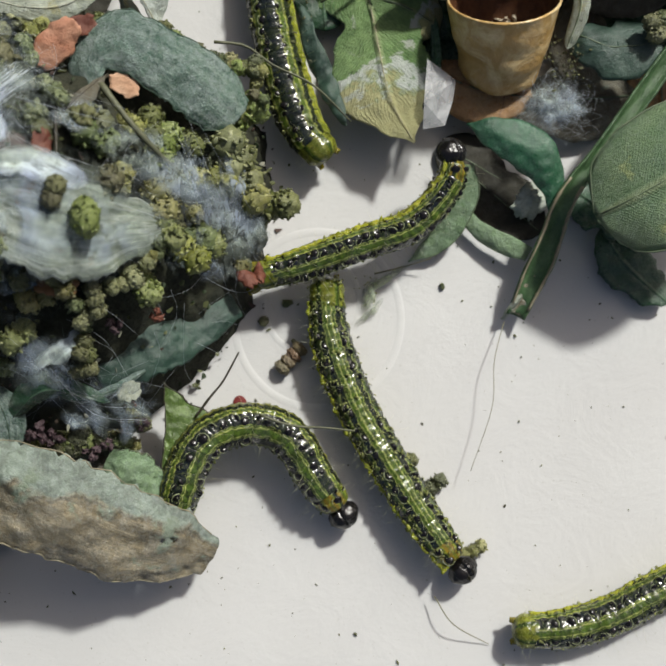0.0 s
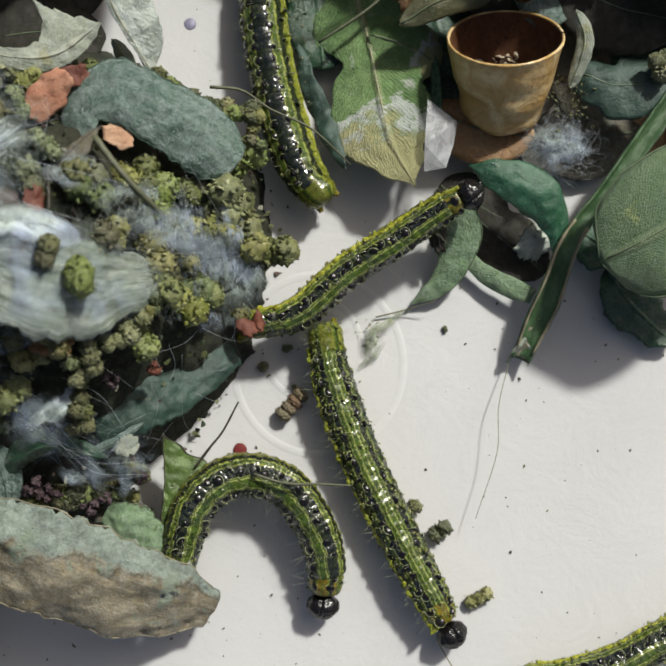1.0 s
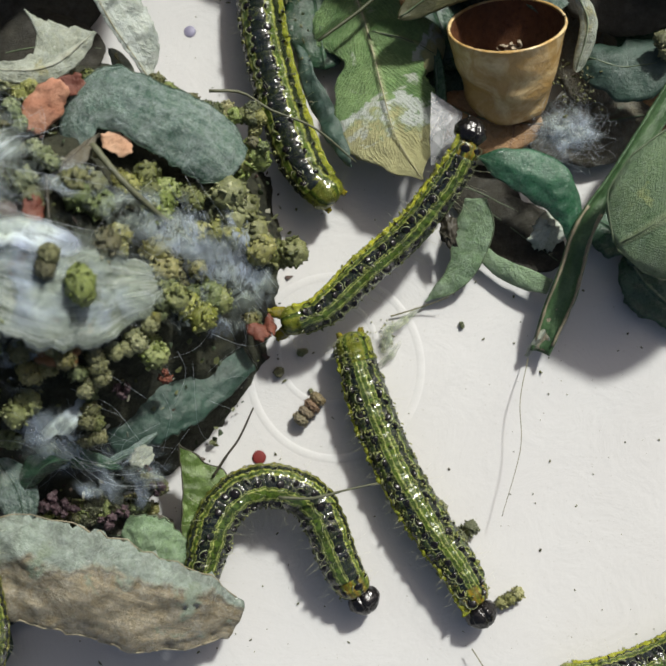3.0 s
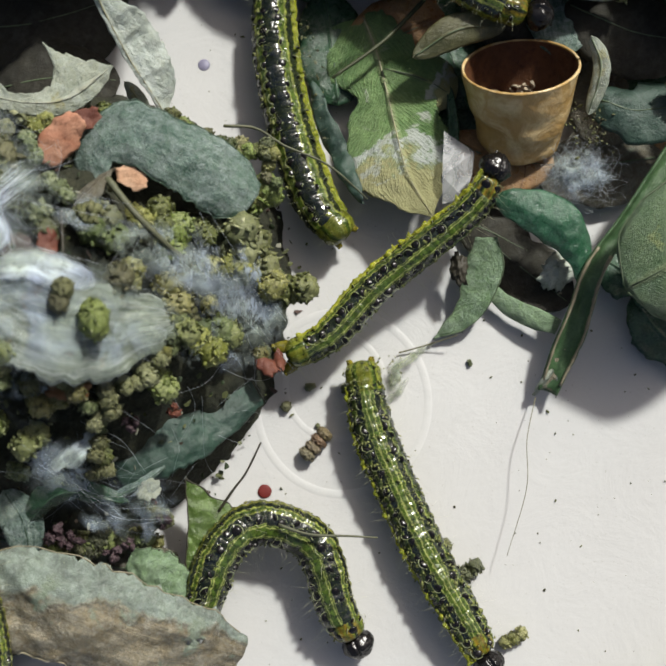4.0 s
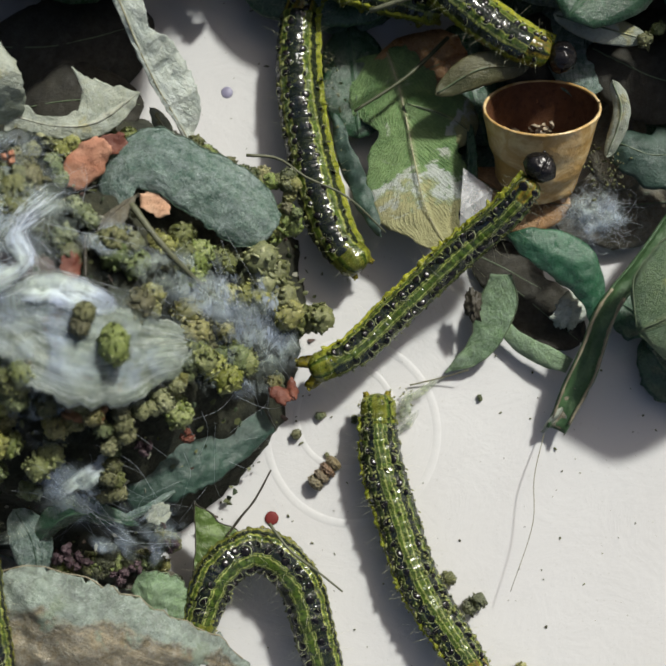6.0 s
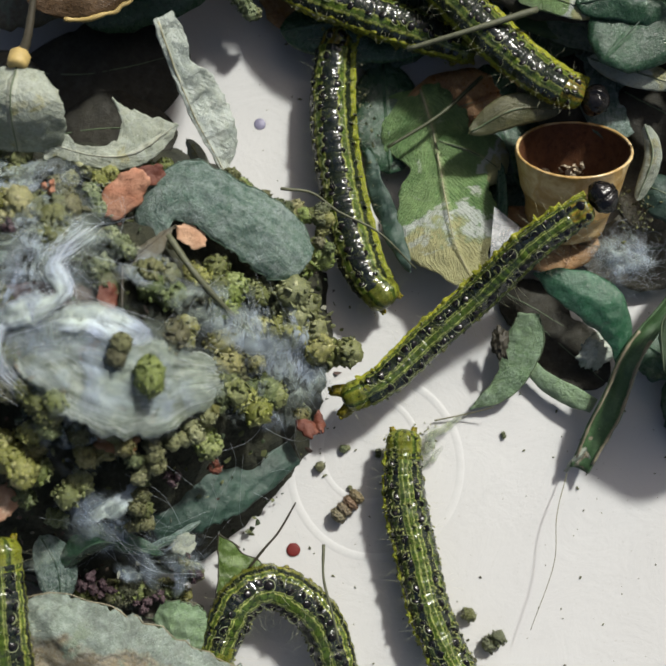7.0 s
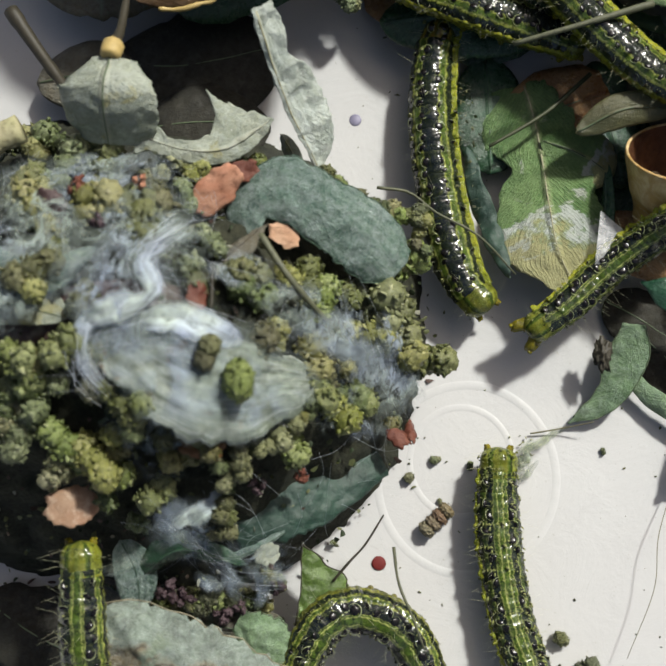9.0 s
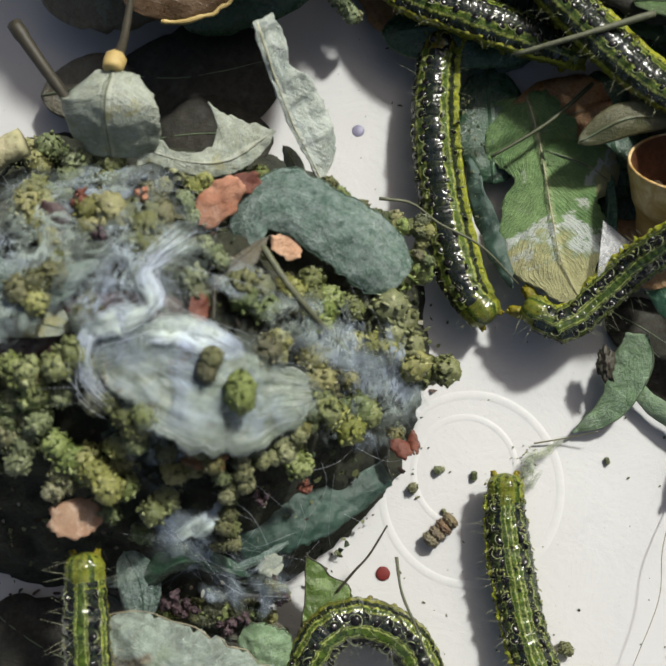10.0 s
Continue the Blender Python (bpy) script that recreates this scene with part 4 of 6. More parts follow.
        tagged(ob, "large olive frass pellet lying on the pale silk sheet", "frass pellet", "frass pellets of the nest")


def flake(label, x, y, z, size, material, turn, seed, name="bark_flake", category="flake", torn=0.6):
    """A bent scale of bark or dead tissue with a broken outline."""
    bm = bmesh.new()
    grid = []
    for i in range(15):
        v = i / 7 - 1
        row = []
        for j in range(11):
            u = j / 5 - 1
            px = size[0] * u * (1 - 0.35 * v * v) * (1 + 0.3 * noise.noise(Vector((v * 2.2, seed * 1.7, 3.0 if u > 0 else 8.0))) + 0.2 * torn * noise.noise(Vector((v * 6.0, seed, u))))
            py = size[1] * v * (1 - 0.15 * u * u) * (1 + 0.3 * noise.noise(Vector((u * 2.4, seed * 0.9, 5.0 if v > 0 else 1.0))))
            row.append(bm.verts.new((px, py, size[2] * (0.4 - 0.4 * u * u) + 0.45 * torn * noise.noise(Vector((px * 0.8, py * 0.8, seed))) + 0.18 * torn * noise.noise(Vector((px * 2.2, py * 2.2, seed))))))
        grid.append(row)
    for p, q in zip(grid, grid[1:]):
        for j in range(10):
            bm.faces.new((p[j], p[j + 1], q[j + 1], q[j]))
    ob = part(name, bm, material)
    mod = ob.modifiers.new("thickness", "SOLIDIFY")
    mod.thickness = 0.14 * MM
    ob.matrix_basis = pose(x * MM, y * MM, z * MM, *turn)
    return tagged(ob, label, category)


def strands(name, label, lines, count, spread, r, material, seed, category="silk"):
    """A loose bundle of fine threads round each line."""
    rnd = random.Random(seed)
    bm = bmesh.new()
    for pts in lines:
        for k in range(count):
            off = Vector((rnd.gauss(0, spread), rnd.gauss(0, spread), rnd.gauss(0, spread * 0.5)))
            tube(bm, [Vector(p) + off + Vector((rnd.gauss(0, spread * 0.4), rnd.gauss(0, spread * 0.4), rnd.gauss(0, spread * 0.25))) for p in pts], r * rnd.uniform(0.6, 1.3), None, 4, 14)
    return tagged(part(name, bm, material), label, category, kind="stuff")


def web(label, x, y, rx, ry, up, seed, material=None):
    """A torn veil of silk draped over the nest."""
    bm = bmesh.new()
    uv = bm.loops.layers.uv.new("UVMap")
    n = 26
    rows, spot = [], {}
    for i in range(n + 1):
        row = []
        for j in range(n + 1):
            s, t = 2 * i / n - 1, 2 * j / n - 1
            k = 1 + 0.3 * noise.noise(Vector((math.atan2(t, s + 1e-6), seed, 0)))
            px, py = x + rx * s * k * math.sqrt(1 - t * t / 2), y + ry * t * k * math.sqrt(1 - s * s / 2)
            p = Vector((px, py, seed))
            row.append(bm.verts.new((px, py, max(0.3, nest_height(px, py) + up + 0.9 * noise.noise(p * 0.3) + 0.4 * noise.noise(p * 0.9)))))
            spot[row[-1]] = (0.5 + s * math.sqrt(1 - t * t / 2) / 2, 0.5 + t * math.sqrt(1 - s * s / 2) / 2)
        rows.append(row)
    for a, b in zip(rows, rows[1:]):
        for j in range(n):
            f = bm.faces.new((a[j], b[j], b[j + 1], a[j + 1]))
            for loop in f.loops:
                loop[uv].uv = spot[loop.vert]
    return tagged(part("silk_veil", bm, material or SILK_WEB), label, "silk web", kind="stuff")


def build_nest():
    build_mound()
    build_pellets()
    leaf("webbed blue-green box leaf arched over the nest", [(-21.8, 19.8, 18.6), (-22.0, 21.9, 18.6), (-20.1, 22.8, 19.2), (-17.6, 22.8, 19.2), (-15.0, 22.2, 17.6), (-12.0, 20.9, 15.2), (-9.7, 18.9, 12.8)], 7.4, LEAF_BLUE, 80, -14, 0.45, 0.5, 0.3, 0.0, 3, stalk=0, nu=60, nv=24, rib=False, sides=((0.3, 1.0, 1.2, 0.95, 0.85, 0.9, 0.95, 0.95, 0.72), (0.1, 0.3, 0.5, 0.72, 0.85, 0.92, 0.98, 0.9, 0.55)), jag=0.1, crinkle=0.2, rims=(0.1, 0.97, 0.06, RIB_DARK))
    leaf("dark pointed leaf fold standing in the nest", [(-20.9, 21.0, 18.8), (-22.6, 18.8, 20.4), (-24.8, 16.4, 20.6)], 3.4, LEAF_BROWN, 90, 25, 0.65, 0.9, 0.2, 0, 4, stalk=0, rib=False, sides=((0.0, 0.35, 0.7, 0.8, 0.6), (0.0, 0.3, 0.5, 0.55, 0.4)))
    leaf("white silk-covered sheet stretched over a dead leaf", [(-33.4, 10.4, 24.9), (-29.1, 9.1, 25.2), (-22.9, 7.5, 23.9), (-14.0, 8.5, 17.2)], 8.4, SILK_SHEET, 30, -6, 0.42, 0.5, 0.9, 0.1, 6, stalk=0, category="silk sheet", rib=False, nu=60, nv=28, sides=((0.3, 0.7, 0.95, 0.95, 0.85, 0.6, 0.1), (0.4, 0.8, 1.2, 1.45, 1.2, 0.8, 0.1)), jag=0.08, crinkle=0.35)
    leaf("dead grey leaf under the silk sheet", [(-33.0, 10.3, 24.2), (-29.1, 9.0, 24.5), (-22.9, 7.4, 23.2), (-14.6, 8.4, 16.8)], 7.6, LEAF_VEILED, 30, -6, 0.42, 0.6, 0.9, 0.1, 6, stalk=0, nu=60, nv=28, rib=False, sides=((0.3, 0.7, 0.95, 0.95, 0.85, 0.6, 0.1), (0.4, 0.8, 1.2, 1.45, 1.2, 0.8, 0.1)), jag=0.1, crinkle=0.35)
    leaf("dark maroon dead leaf under the silk", [(-44.0, 7.6, 20.0), (-39.0, 10.6, 21.4), (-34.0, 12.8, 22.4), (-26.0, 13.6, 22.0)], 4.0, LEAF_MAROON, 40, 0, 0.5, 0.5, 0.5, 0.1, 75, stalk=0, rib=False, sides=((0.6, 0.8, 0.7, 0.8, 0.6), (0.8, 0.9, 0.6, 0.5, 0.3)))
    leaf("dark green box leaf half buried under the nest", [(-22.4, -4.6, 9.6), (-17.2, -1.9, 9.2), (-13.4, -0.3, 7.0), (-9.4, 2.2, 5.0)], 6.6, LEAF_DUSTY, 60, 8, 0.45, 0.6, 0.5, 0.0, 7, stalk=0, rib=False, nu=50, nv=20, sides=((0.6, 0.9, 0.95, 0.8, 0.5), (0.7, 0.95, 0.9, 0.6, 0.3)), jag=0.1, crinkle=0.2)
    leaf("dusty teal leaf scrap at the nest's foot", [(-31.4, -6.4, 12.4), (-30.0, -9.0, 11.4), (-29.6, -12.6, 9.6)], 3.8, LEAF_BLUE, 50, -15, 0.5, 0.45, 0.5, 0.2, 8, stalk=0)
    leaf("curled dark leaf edge at the nest's foot", [(-29.6, -9.4, 11.0), (-26.6, -6.6, 13.0), (-23.2, -6.8, 12.2), (-20.6, -7.4, 11.0)], 3.2, LEAF_DARK, 110, 30, 0.4, 0.6, 0.7, 0.35, 108, stalk=0)
    leaf("thin dark leaf rim at the nest's foot", [(-23.4, -7.6, 11.6), (-20.6, -6.4, 11.0), (-17.6, -4.4, 9.8)], 1.2, LEAF_BLUE, 120, 30, 0.5, 0.5, 0.4, 0.3, 109, stalk=0)
    leaf("torn green leaf with a bitten spike", [(-15.6, -17.2, 4.4), (-15.2, -13.4, 4.8), (-15.4, -9.4, 5.4), (-16.3, -5.4, 6.0)], 6.0, LEAF_FRESH, 30, 6, 0.6, 0.6, 0.3, 0.0, 9, stalk=0, nu=60, nv=20, rib=False, sides=((0.25, 0.3, 0.36, 0.3, 0.2, 0.12, 0.0), (0.25, 0.4, 0.62, 0.95, 1.25, 0.55, 0.0)), jag=0.08, crinkle=0.2, rims=(0.1, 1.0, 0.09, STEM_DARK))
    leaf("weathered grey-brown box leaf lying by the nest", [(-34.5, -14.6, 13.0), (-25.0, -16.8, 13.2), (-17.8, -20.0, 9.6), (-10.9, -22.0, 4.6)], 11.0, LEAF_WORN, 75, 6, 0.52, 0.5, 0.9, 0.0, 10, stalk=0, nu=64, nv=30, holes=((49, 12), (49, 13), (52, 11), (52, 12), (51, 11)), rib=False, sides=((0.55, 0.85, 0.86, 0.85, 0.82, 0.72, 0.35), (0.8, 0.98, 1.0, 0.98, 0.95, 0.8, 0.45)), jag=0.12, crinkle=0.22, rims=(0.0, 0.97, 0.07, RIB_TAN))
    leaf("small pale green leaf scrap beneath the brown leaf", [(-21.4, -13.0, 6.4), (-18.8, -14.2, 6.6), (-15.6, -16.0, 5.2)], 4.8, LEAF_MINT, 40, 0, 0.5, 0.5, 0.5, 0.0, 11, stalk=0, rib=False, nu=40, nv=16, sides=((0.5, 0.8, 0.95, 0.7, 0.4), (0.4, 0.8, 0.8, 0.8, 0.6)), jag=0.12, crinkle=0.3, rims=(0.05, 0.95, 0.06, RIB))
    leaf("pale dry box leaf with a yellow stalk base", [(-34.9, 33.0, 21.6), (-35.0, 29.7, 22.4), (-35.0, 26.4, 18.4)], 9.0, LEAF_PALE, 60, 5, 0.5, 0.5, 0.3, 0.0, 12, stalk=1.2, stalk_mat=TANCAP, rib_mat=RIB, nu=50, nv=22, sides=((0.5, 0.85, 0.98, 1.0, 0.95, 0.8), (0.4, 0.85, 1.0, 0.98, 0.9, 0.6)), crinkle=0.14)
    leaf("jagged pale leaf remnant webbed to the nest", [(-32.6, 27.4, 18.6), (-28.4, 26.7, 18.0), (-25.1, 27.5, 17.0), (-21.8, 30.6, 16.0)], 6.0, LEAF_PALE, 30, 8, 0.62, 0.5, 0.3, 0.0, 13, stalk=0, rib=False, nu=70, nv=16, sides=((0.7, 0.4, 0.22, 0.25, 0.3, 0.5, 0.9, 1.75, 1.1, 0.55, 0.05), (0.5, 0.3, 0.3, 0.35, 0.35, 0.4, 0.4, 0.4, 0.35, 0.25, 0.05)), jag=0.12, crinkle=0.2)
    leaf("narrow pale shred hanging from a torn leaf", [(-21.4, 30.4, 12.0), (-20.0, 28.6, 10.0), (-19.4, 26.6, 8.4)], 1.6, LEAF_PALE, 60, 0, 0.4, 0.7, 0.3, 0.3, 14, stalk=0, rib=False)
    leaf("grey grazed leaf standing on edge", [(-23.4, 37.7, 22.4), (-22.3, 35.2, 20.4), (-20.6, 31.8, 17.0), (-17.4, 26.9, 12.5)], 6.8, LEAF_GRAZED, 24, -20, 0.5, 0.5, 0.4, 0.0, 15, stalk=0, rib_mat=RIB_PALE, nu=70, nv=24, sides=((0.5, 0.62, 0.5, 0.95, 1.05, 1.0, 0.8, 0.1), (0.12, 0.12, 0.1, 0.1, 0.1, 0.1, 0.08, 0.02)), jag=0.08, crinkle=0.25)
    leaf("large brown dead leaf with a dark stalk", [(-36.6, 41.6, 14.0), (-33.0, 45.2, 15.0), (-28.0, 51.0, 14.0)], 12.0, LEAF_UMBER, 60, 10, 0.5, 0.55, 0.5, 0.05, 16, stalk=0, rims=(0.1, 0.9, 0.22, TANCAP))
    leaf("pale dead leaf at the nest's side", [(-47.0, 12.4, 22.4), (-41.0, 13.2, 22.8), (-35.4, 11.6, 22.4)], 3.4, LEAF_PALE, 60, 0, 0.5, 0.5, 0.4, 0.1, 17, stalk=0)
    leaf("webbed teal leaf curving round the nest", [(-46.0, 17.6, 21.8), (-41.0, 14.6, 23.6), (-36.5, 14.8, 24.0), (-33.6, 16.8, 23.8)], 2.8, LEAF_BLUE, 90, 20, 0.5, 0.5, 0.4, 0.1, 18, stalk=0)
    # bark and tissue flakes
    flake("orange bark flake wedged in the nest", -25.4, 23.2, 19.2, (1.5, 2.6, 0.7), ORANGE, (10, 20, -35), 1)
    flake("orange bark flake wedged in the nest", -23.6, 25.2, 18.2, (1.6, 0.9, 0.5), RUST, (15, 0, 20), 2)
    flake("peach-coloured flake showing under the arched leaf", -19.6, 20.2, 18.0, (1.4, 0.95, 0.3), PEACH, (12, 10, -24), 13, torn=0.15)
    flake("small red-orange flake in the nest", -25.4, 13.8, 22.8, (0.9, 1.1, 0.6), RUST, (0, 30, 10), 4)
    flake("rust-red curled flake at the nest's edge", -8.6, 4.8, 7.6, (0.9, 1.3, 1.4), RUST, (-20, 30, 40), 5)
    flake("rust-red curled flake at the nest's edge", -7.5, 5.2, 7.2, (0.6, 1.2, 1.2), RUST, (-40, 10, 0), 6)
    flake("tan bark flake on the pellet heap", -34.6, -3.6, 17.6, (2.2, 1.7, 0.7), BARK, (-15, 10, 15), 7)
    flake("amber resin blob between pellets", -24.0, 2.1, 20.5, (1.9, 1.0, 0.8), AMBER, (-10, 0, -10), 8, "resin_blob", "resin")
    for x, y, z, m, s in ((-20.0, -0.6, 14.0, PURPLE, 1.1), (-16.6, 0.6, 12.2, RUST, 0.9), (-27.2, -10.6, 9.6, PURPLE, 1.5), (-25.8, -11.0, 9.4, PURPLE, 1.2), (-22.4, -12.2, 8.4, PURPLE, 1.1), (-21.0, -11.4, 8.2, PURPLE, 0.9), (-19.0, -7.4, 9.0, RUST, 0.8),
                          (-35.8, 21.6, 23.0, RUST, 1.2), (-33.6, 18.8, 24.0, PURPLE, 0.9), (-31.0, 22.6, 22.6, ORANGE, 0.8), (-18.0, -9.4, 8.0, PURPLE, 1.0)):
        bm = bmesh.new()
        for k in range(4):
            lump(bm, (x + 0.45 * s * math.sin(k * 2.2 + x), y + 0.4 * s * math.cos(k * 2.2 + x), z + 0.15 * k), (s * 0.5, s * 0.38, s * 0.3), x + k, 3, 0.8, 2.2)
        tagged(part("dead_scrap", bm, m), "dull reddish dead scrap in the nest", "leaf scrap", "dead scraps of the nest")
    flake("mint-green leaf scrap on the nest's foot", -18.9, -6.4, 10.8, (1.2, 0.9, 0.3), LEAF_PALE, (5, 10, 30), 31)
    # silk
    web("grey silk veil over the pellets", -33.0, 19.0, 9.0, 6.0, 0.3, 2)
    web("grey silk veil over the pellets", -27.5, 3.0, 5.0, 4.0, 0.1, 5)
    web("grey silk veil at the nest's edge", -10.5, 9.5, 4.0, 4.0, 1.2, 7)
    web("grey silk veil over the pellets", -25.5, -5.0, 4.0, 3.4, 1.4, 8)
    web("grey silk veil over the pellets", -15.5, 14.0, 5.0, 3.0, -0.5, 9)
    for x, y, rx, ry, up, seed in ((-14.5, 12.4, 3.4, 2.4, 0.9, 31), (-18.5, 14.2, 3.2, 2.0, 0.2, 32), (-9.2, 9.4, 2.6, 2.8, 2.6, 33), (-12.8, 5.6, 3.6, 1.8, 0.6, 34), (-9.6, 13.4, 2.0, 2.4, 2.6, 35), (-22.6, 16.4, 3.0, 2.0, 0.2, 36), (-39.0, 21.5, 5.0, 4.0, 1.4, 37), (-33.6, 21.8, 4.6, 3.0, 1.6, 38)):
        web("violet-grey silk film between the pellets", x, y, rx, ry, up, seed)
    web("grey silk veil over the leaf scraps", -20.0, -7.5, 4.0, 3.0, 3.0, 11)
    leaf("white twisted band of silk over the nest", [(-27.6, 18.6, 24.8), (-29.4, 16.0, 25.6), (-28.2, 13.4, 25.6), (-30.6, 11.9, 25.6), (-33.4, 10.8, 25.2), (-33.4, 7.6, 24.6), (-31.6, 5.8, 23.6)], 2.1, SILK_BAND, 50, 10, 0.4, 0.35, 1.0, 0.5, 41, stalk=0, category="silk", ends=(0.5, 0.3), rib=False)
    web("pale silk veil over the pellets", -34.0, 24.0, 6.0, 3.4, 1.4, 19)
    web("pale silk veil over the pellets", -38.5, 18.0, 6.0, 5.0, 1.0, 15)
    web("pale silk veil over the pellets", -40.0, 11.5, 4.0, 3.0, 1.0, 16)
    web("pale silk veil over the pellets", -29.5, 17.5, 5.0, 3.0, 1.0, 17)
    web("pale silk veil over the pellets", -31.5, 13.5, 6.0, 4.5, 0.9, 3)
    web("pale silk veil round the silk sheet", -27.0, 9.0, 9.0, 5.0, 0.6, 13)
    strands("silk_threads", "fine silk threads across the nest", [[(-35, 8, 25), (-26, 9.5, 25.4), (-16, 8.6, 19)], [(-36, 18, 25), (-28, 16, 25.5), (-20, 14, 22.5)], [(-26, -2, 18.5), (-22, -6, 14), (-18, -7, 11)],
                                                                [(-14, 15, 17), (-11, 9, 13), (-8, 5, 8)]], 7, 1.6, 0.008, SILK_THREAD, 4)
    strands("silk_strands", "white twisted silk strands over the nest", [[(-27.0, 18.9, 24.8), (-29.2, 16.2, 25.7), (-28.2, 13.6, 25.8), (-30.6, 12.0, 25.8), (-33.2, 10.9, 25.4), (-33.4, 7.8, 24.8), (-31.6, 5.8, 23.8)]], 24, 0.5, 0.009, SILK_LOOSE, 14)
    rnd = random.Random(31)
    lines = []
    for k in range(150):
        x, y = (rnd.uniform(-44, -25), rnd.uniform(12, 25)) if k % 3 else (rnd.uniform(-28, -9), rnd.uniform(-9, 16))
        a, long = rnd.uniform(0, 6.28), rnd.uniform(1.5, 4.5)
        spots = [(x + math.cos(a + b) * long * q, y + math.sin(a + b) * long * q) for q, b in ((-1, 0), (-0.3, 0.5), (0.4, -0.4), (1, 0.2))]
        lines.append([(px, py, max(0.5, nest_height(px, py)) + rnd.uniform(0.0, 1.0)) for px, py in spots])
    strands("web_threads", "tangled grey silk threads over the pellets", lines, 1, 0.2, 0.008, SILK_THREAD, 15)
    for k, (pts, w, m) in enumerate((([(-27.6, -1.6, 17.2), (-26.0, -4.0, 16.4), (-23.6, -6.4, 14.0)], 4.2, SILK_SHEET), ([(-26.8, -4.6, 15.8), (-24.0, -3.0, 16.2), (-22.6, -1.0, 16.0)], 2.2, SILK_BAND), ([(-33.6, 10.6, 25.2), (-31.4, 11.6, 25.9), (-28.8, 12.6, 25.9)], 3.0, SILK_BAND), ([(-29.0, 17.8, 24.8), (-27.2, 18.4, 24.6), (-25.4, 18.2, 23.8)], 2.6, SILK_SHEET), ([(-30.0, 11.0, 25.4), (-26.0, 11.6, 25.2), (-21.0, 10.4, 23.6)], 3.2, SILK_BAND), ([(-9.6, 10.8, 11.0), (-8.2, 9.6, 10.4), (-6.6, 8.2, 8.6)], 2.4, SILK_SHEET),
                                     ([(-16.0, 12.6, 17.6), (-12.6, 11.2, 16.4), (-9.6, 11.6, 13.6)], 3.0, SILK_SHEET), ([(-42.0, 13.6, 22.8), (-39.0, 13.2, 23.6), (-36.0, 12.6, 23.6)], 3.6, SILK_SHEET), ([(-21.0, -7.6, 11.6), (-18.6, -8.2, 10.6), (-16.6, -9.6, 8.6)], 2.6, SILK_SHEET), ([(-22.6, -7.8, 12.0), (-21.4, -9.0, 11.4), (-20.8, -11.0, 9.6)], 2.2, SILK_SHEET), ([(-19.4, -8.0, 10.8), (-19.0, -9.4, 10.0), (-19.6, -11.2, 8.8)], 1.8, SILK_SHEET), ([(-24.8, -8.4, 12.4), (-23.0, -9.4, 11.4), (-21.6, -9.2, 11.2)], 1.8, SILK_SHEET), ([(-33.0, -9.4, 12.2), (-30.6, -8.0, 12.8), (-28.4, -7.0, 13.2)], 2.0, SILK_SHEET))):
        leaf("torn piece of bluish white silk film on the nest", pts, w, m, 40, 15 * (k % 3) - 10, 0.5, 0.5, 0.9, 0.4, 90 + k, stalk=0, category="silk", group="silk scraps", rib=False)
    leaf("dark leaf beneath the nest's foot", [(-46.0, -14.0, 1.6), (-38.0, -17.6, 2.6), (-29.0, -19.0, 1.4)], 10.0, LEAF_SHADE, 30, 0, 0.5, 0.4, 0.8, 0.3, 98, stalk=0)
    leaf("dark leaf beneath the nest's foot", [(-50.0, -22.0, 1.2), (-42.0, -24.0, 2.2), (-33.0, -24.6, 1.4)], 9.0, LEAF_DUSTY, 30, 0, 0.5, 0.4, 0.8, 0.3, 99, stalk=0)
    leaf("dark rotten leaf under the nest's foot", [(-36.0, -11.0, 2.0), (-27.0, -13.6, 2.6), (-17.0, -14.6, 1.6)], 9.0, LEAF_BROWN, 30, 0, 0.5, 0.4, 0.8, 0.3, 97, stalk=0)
    leaf("teal silk-covered leaf curving below the pellets", [(-43.0, 17.0, 21.6), (-40.6, 14.4, 23.0), (-37.2, 14.0, 23.6), (-34.4, 16.4, 23.8)], 2.6, LEAF_BLUE, 80, 10, 0.5, 0.5, 0.6, 0.2, 110, stalk=0)
    flake("dark red-brown dead scrap in the nest", -38.2, 19.8, 22.4, (1.7, 1.5, 0.8), LEAF_MAROON, (10, -15, 20), 77)
    leaf("pale grey dead leaf under the silk", [(-45.0, 11.6, 22.0), (-40.0, 11.8, 22.8), (-35.6, 11.2, 22.8)], 3.4, LEAF_PALE, 40, 0, 0.4, 0.5, 0.4, 0.1, 111, stalk=0)
    # stems
    for label, pts, r in (("thin dry stem leaning across the nest", [(-21.4, 19.8, 19.6), (-18.2, 16.0, 19.6), (-13.6, 12.0, 15.4)], 0.32), ("short dark stem in the nest", [(-24.6, 16.6, 22.0), (-24.2, 13.0, 22.6)], 0.2),
                          ("bitten leaf rib standing off the torn leaf", [(-13.2, -8.6, 5.4), (-11.8, -6.6, 5.9), (-10.6, -5.0, 6.1), (-9.2, -2.2, 6.6)], 0.14), ("thin stem lying over the caterpillar", [(-12.5, 26.6, 11.0), (-9.6, 26.6, 10.2), (-7.0, 25.2, 9.2), (-3.0, 23.6, 8.4), (0.8, 20.8, 6.2)], 0.15),
                          ("dark twig under the dry leaves", [(-46.5, 39.1, 14.0), (-43.0, 35.0, 14.0), (-39.1, 30.7, 15.0)], 0.7), ("dark stalk of the brown leaf", [(-34.9, 33.6, 21.4), (-35.3, 36.8, 18.0), (-35.9, 42.0, 15.0)], 0.5)):
        bm = bmesh.new()
        tube(bm, pts, r, r * 0.6, 7, 18, 0.1)
        tagged(part("dry_twig", bm, STEM_DARK if "dark" in label or "bitten" in label else STEM), label, "twig")
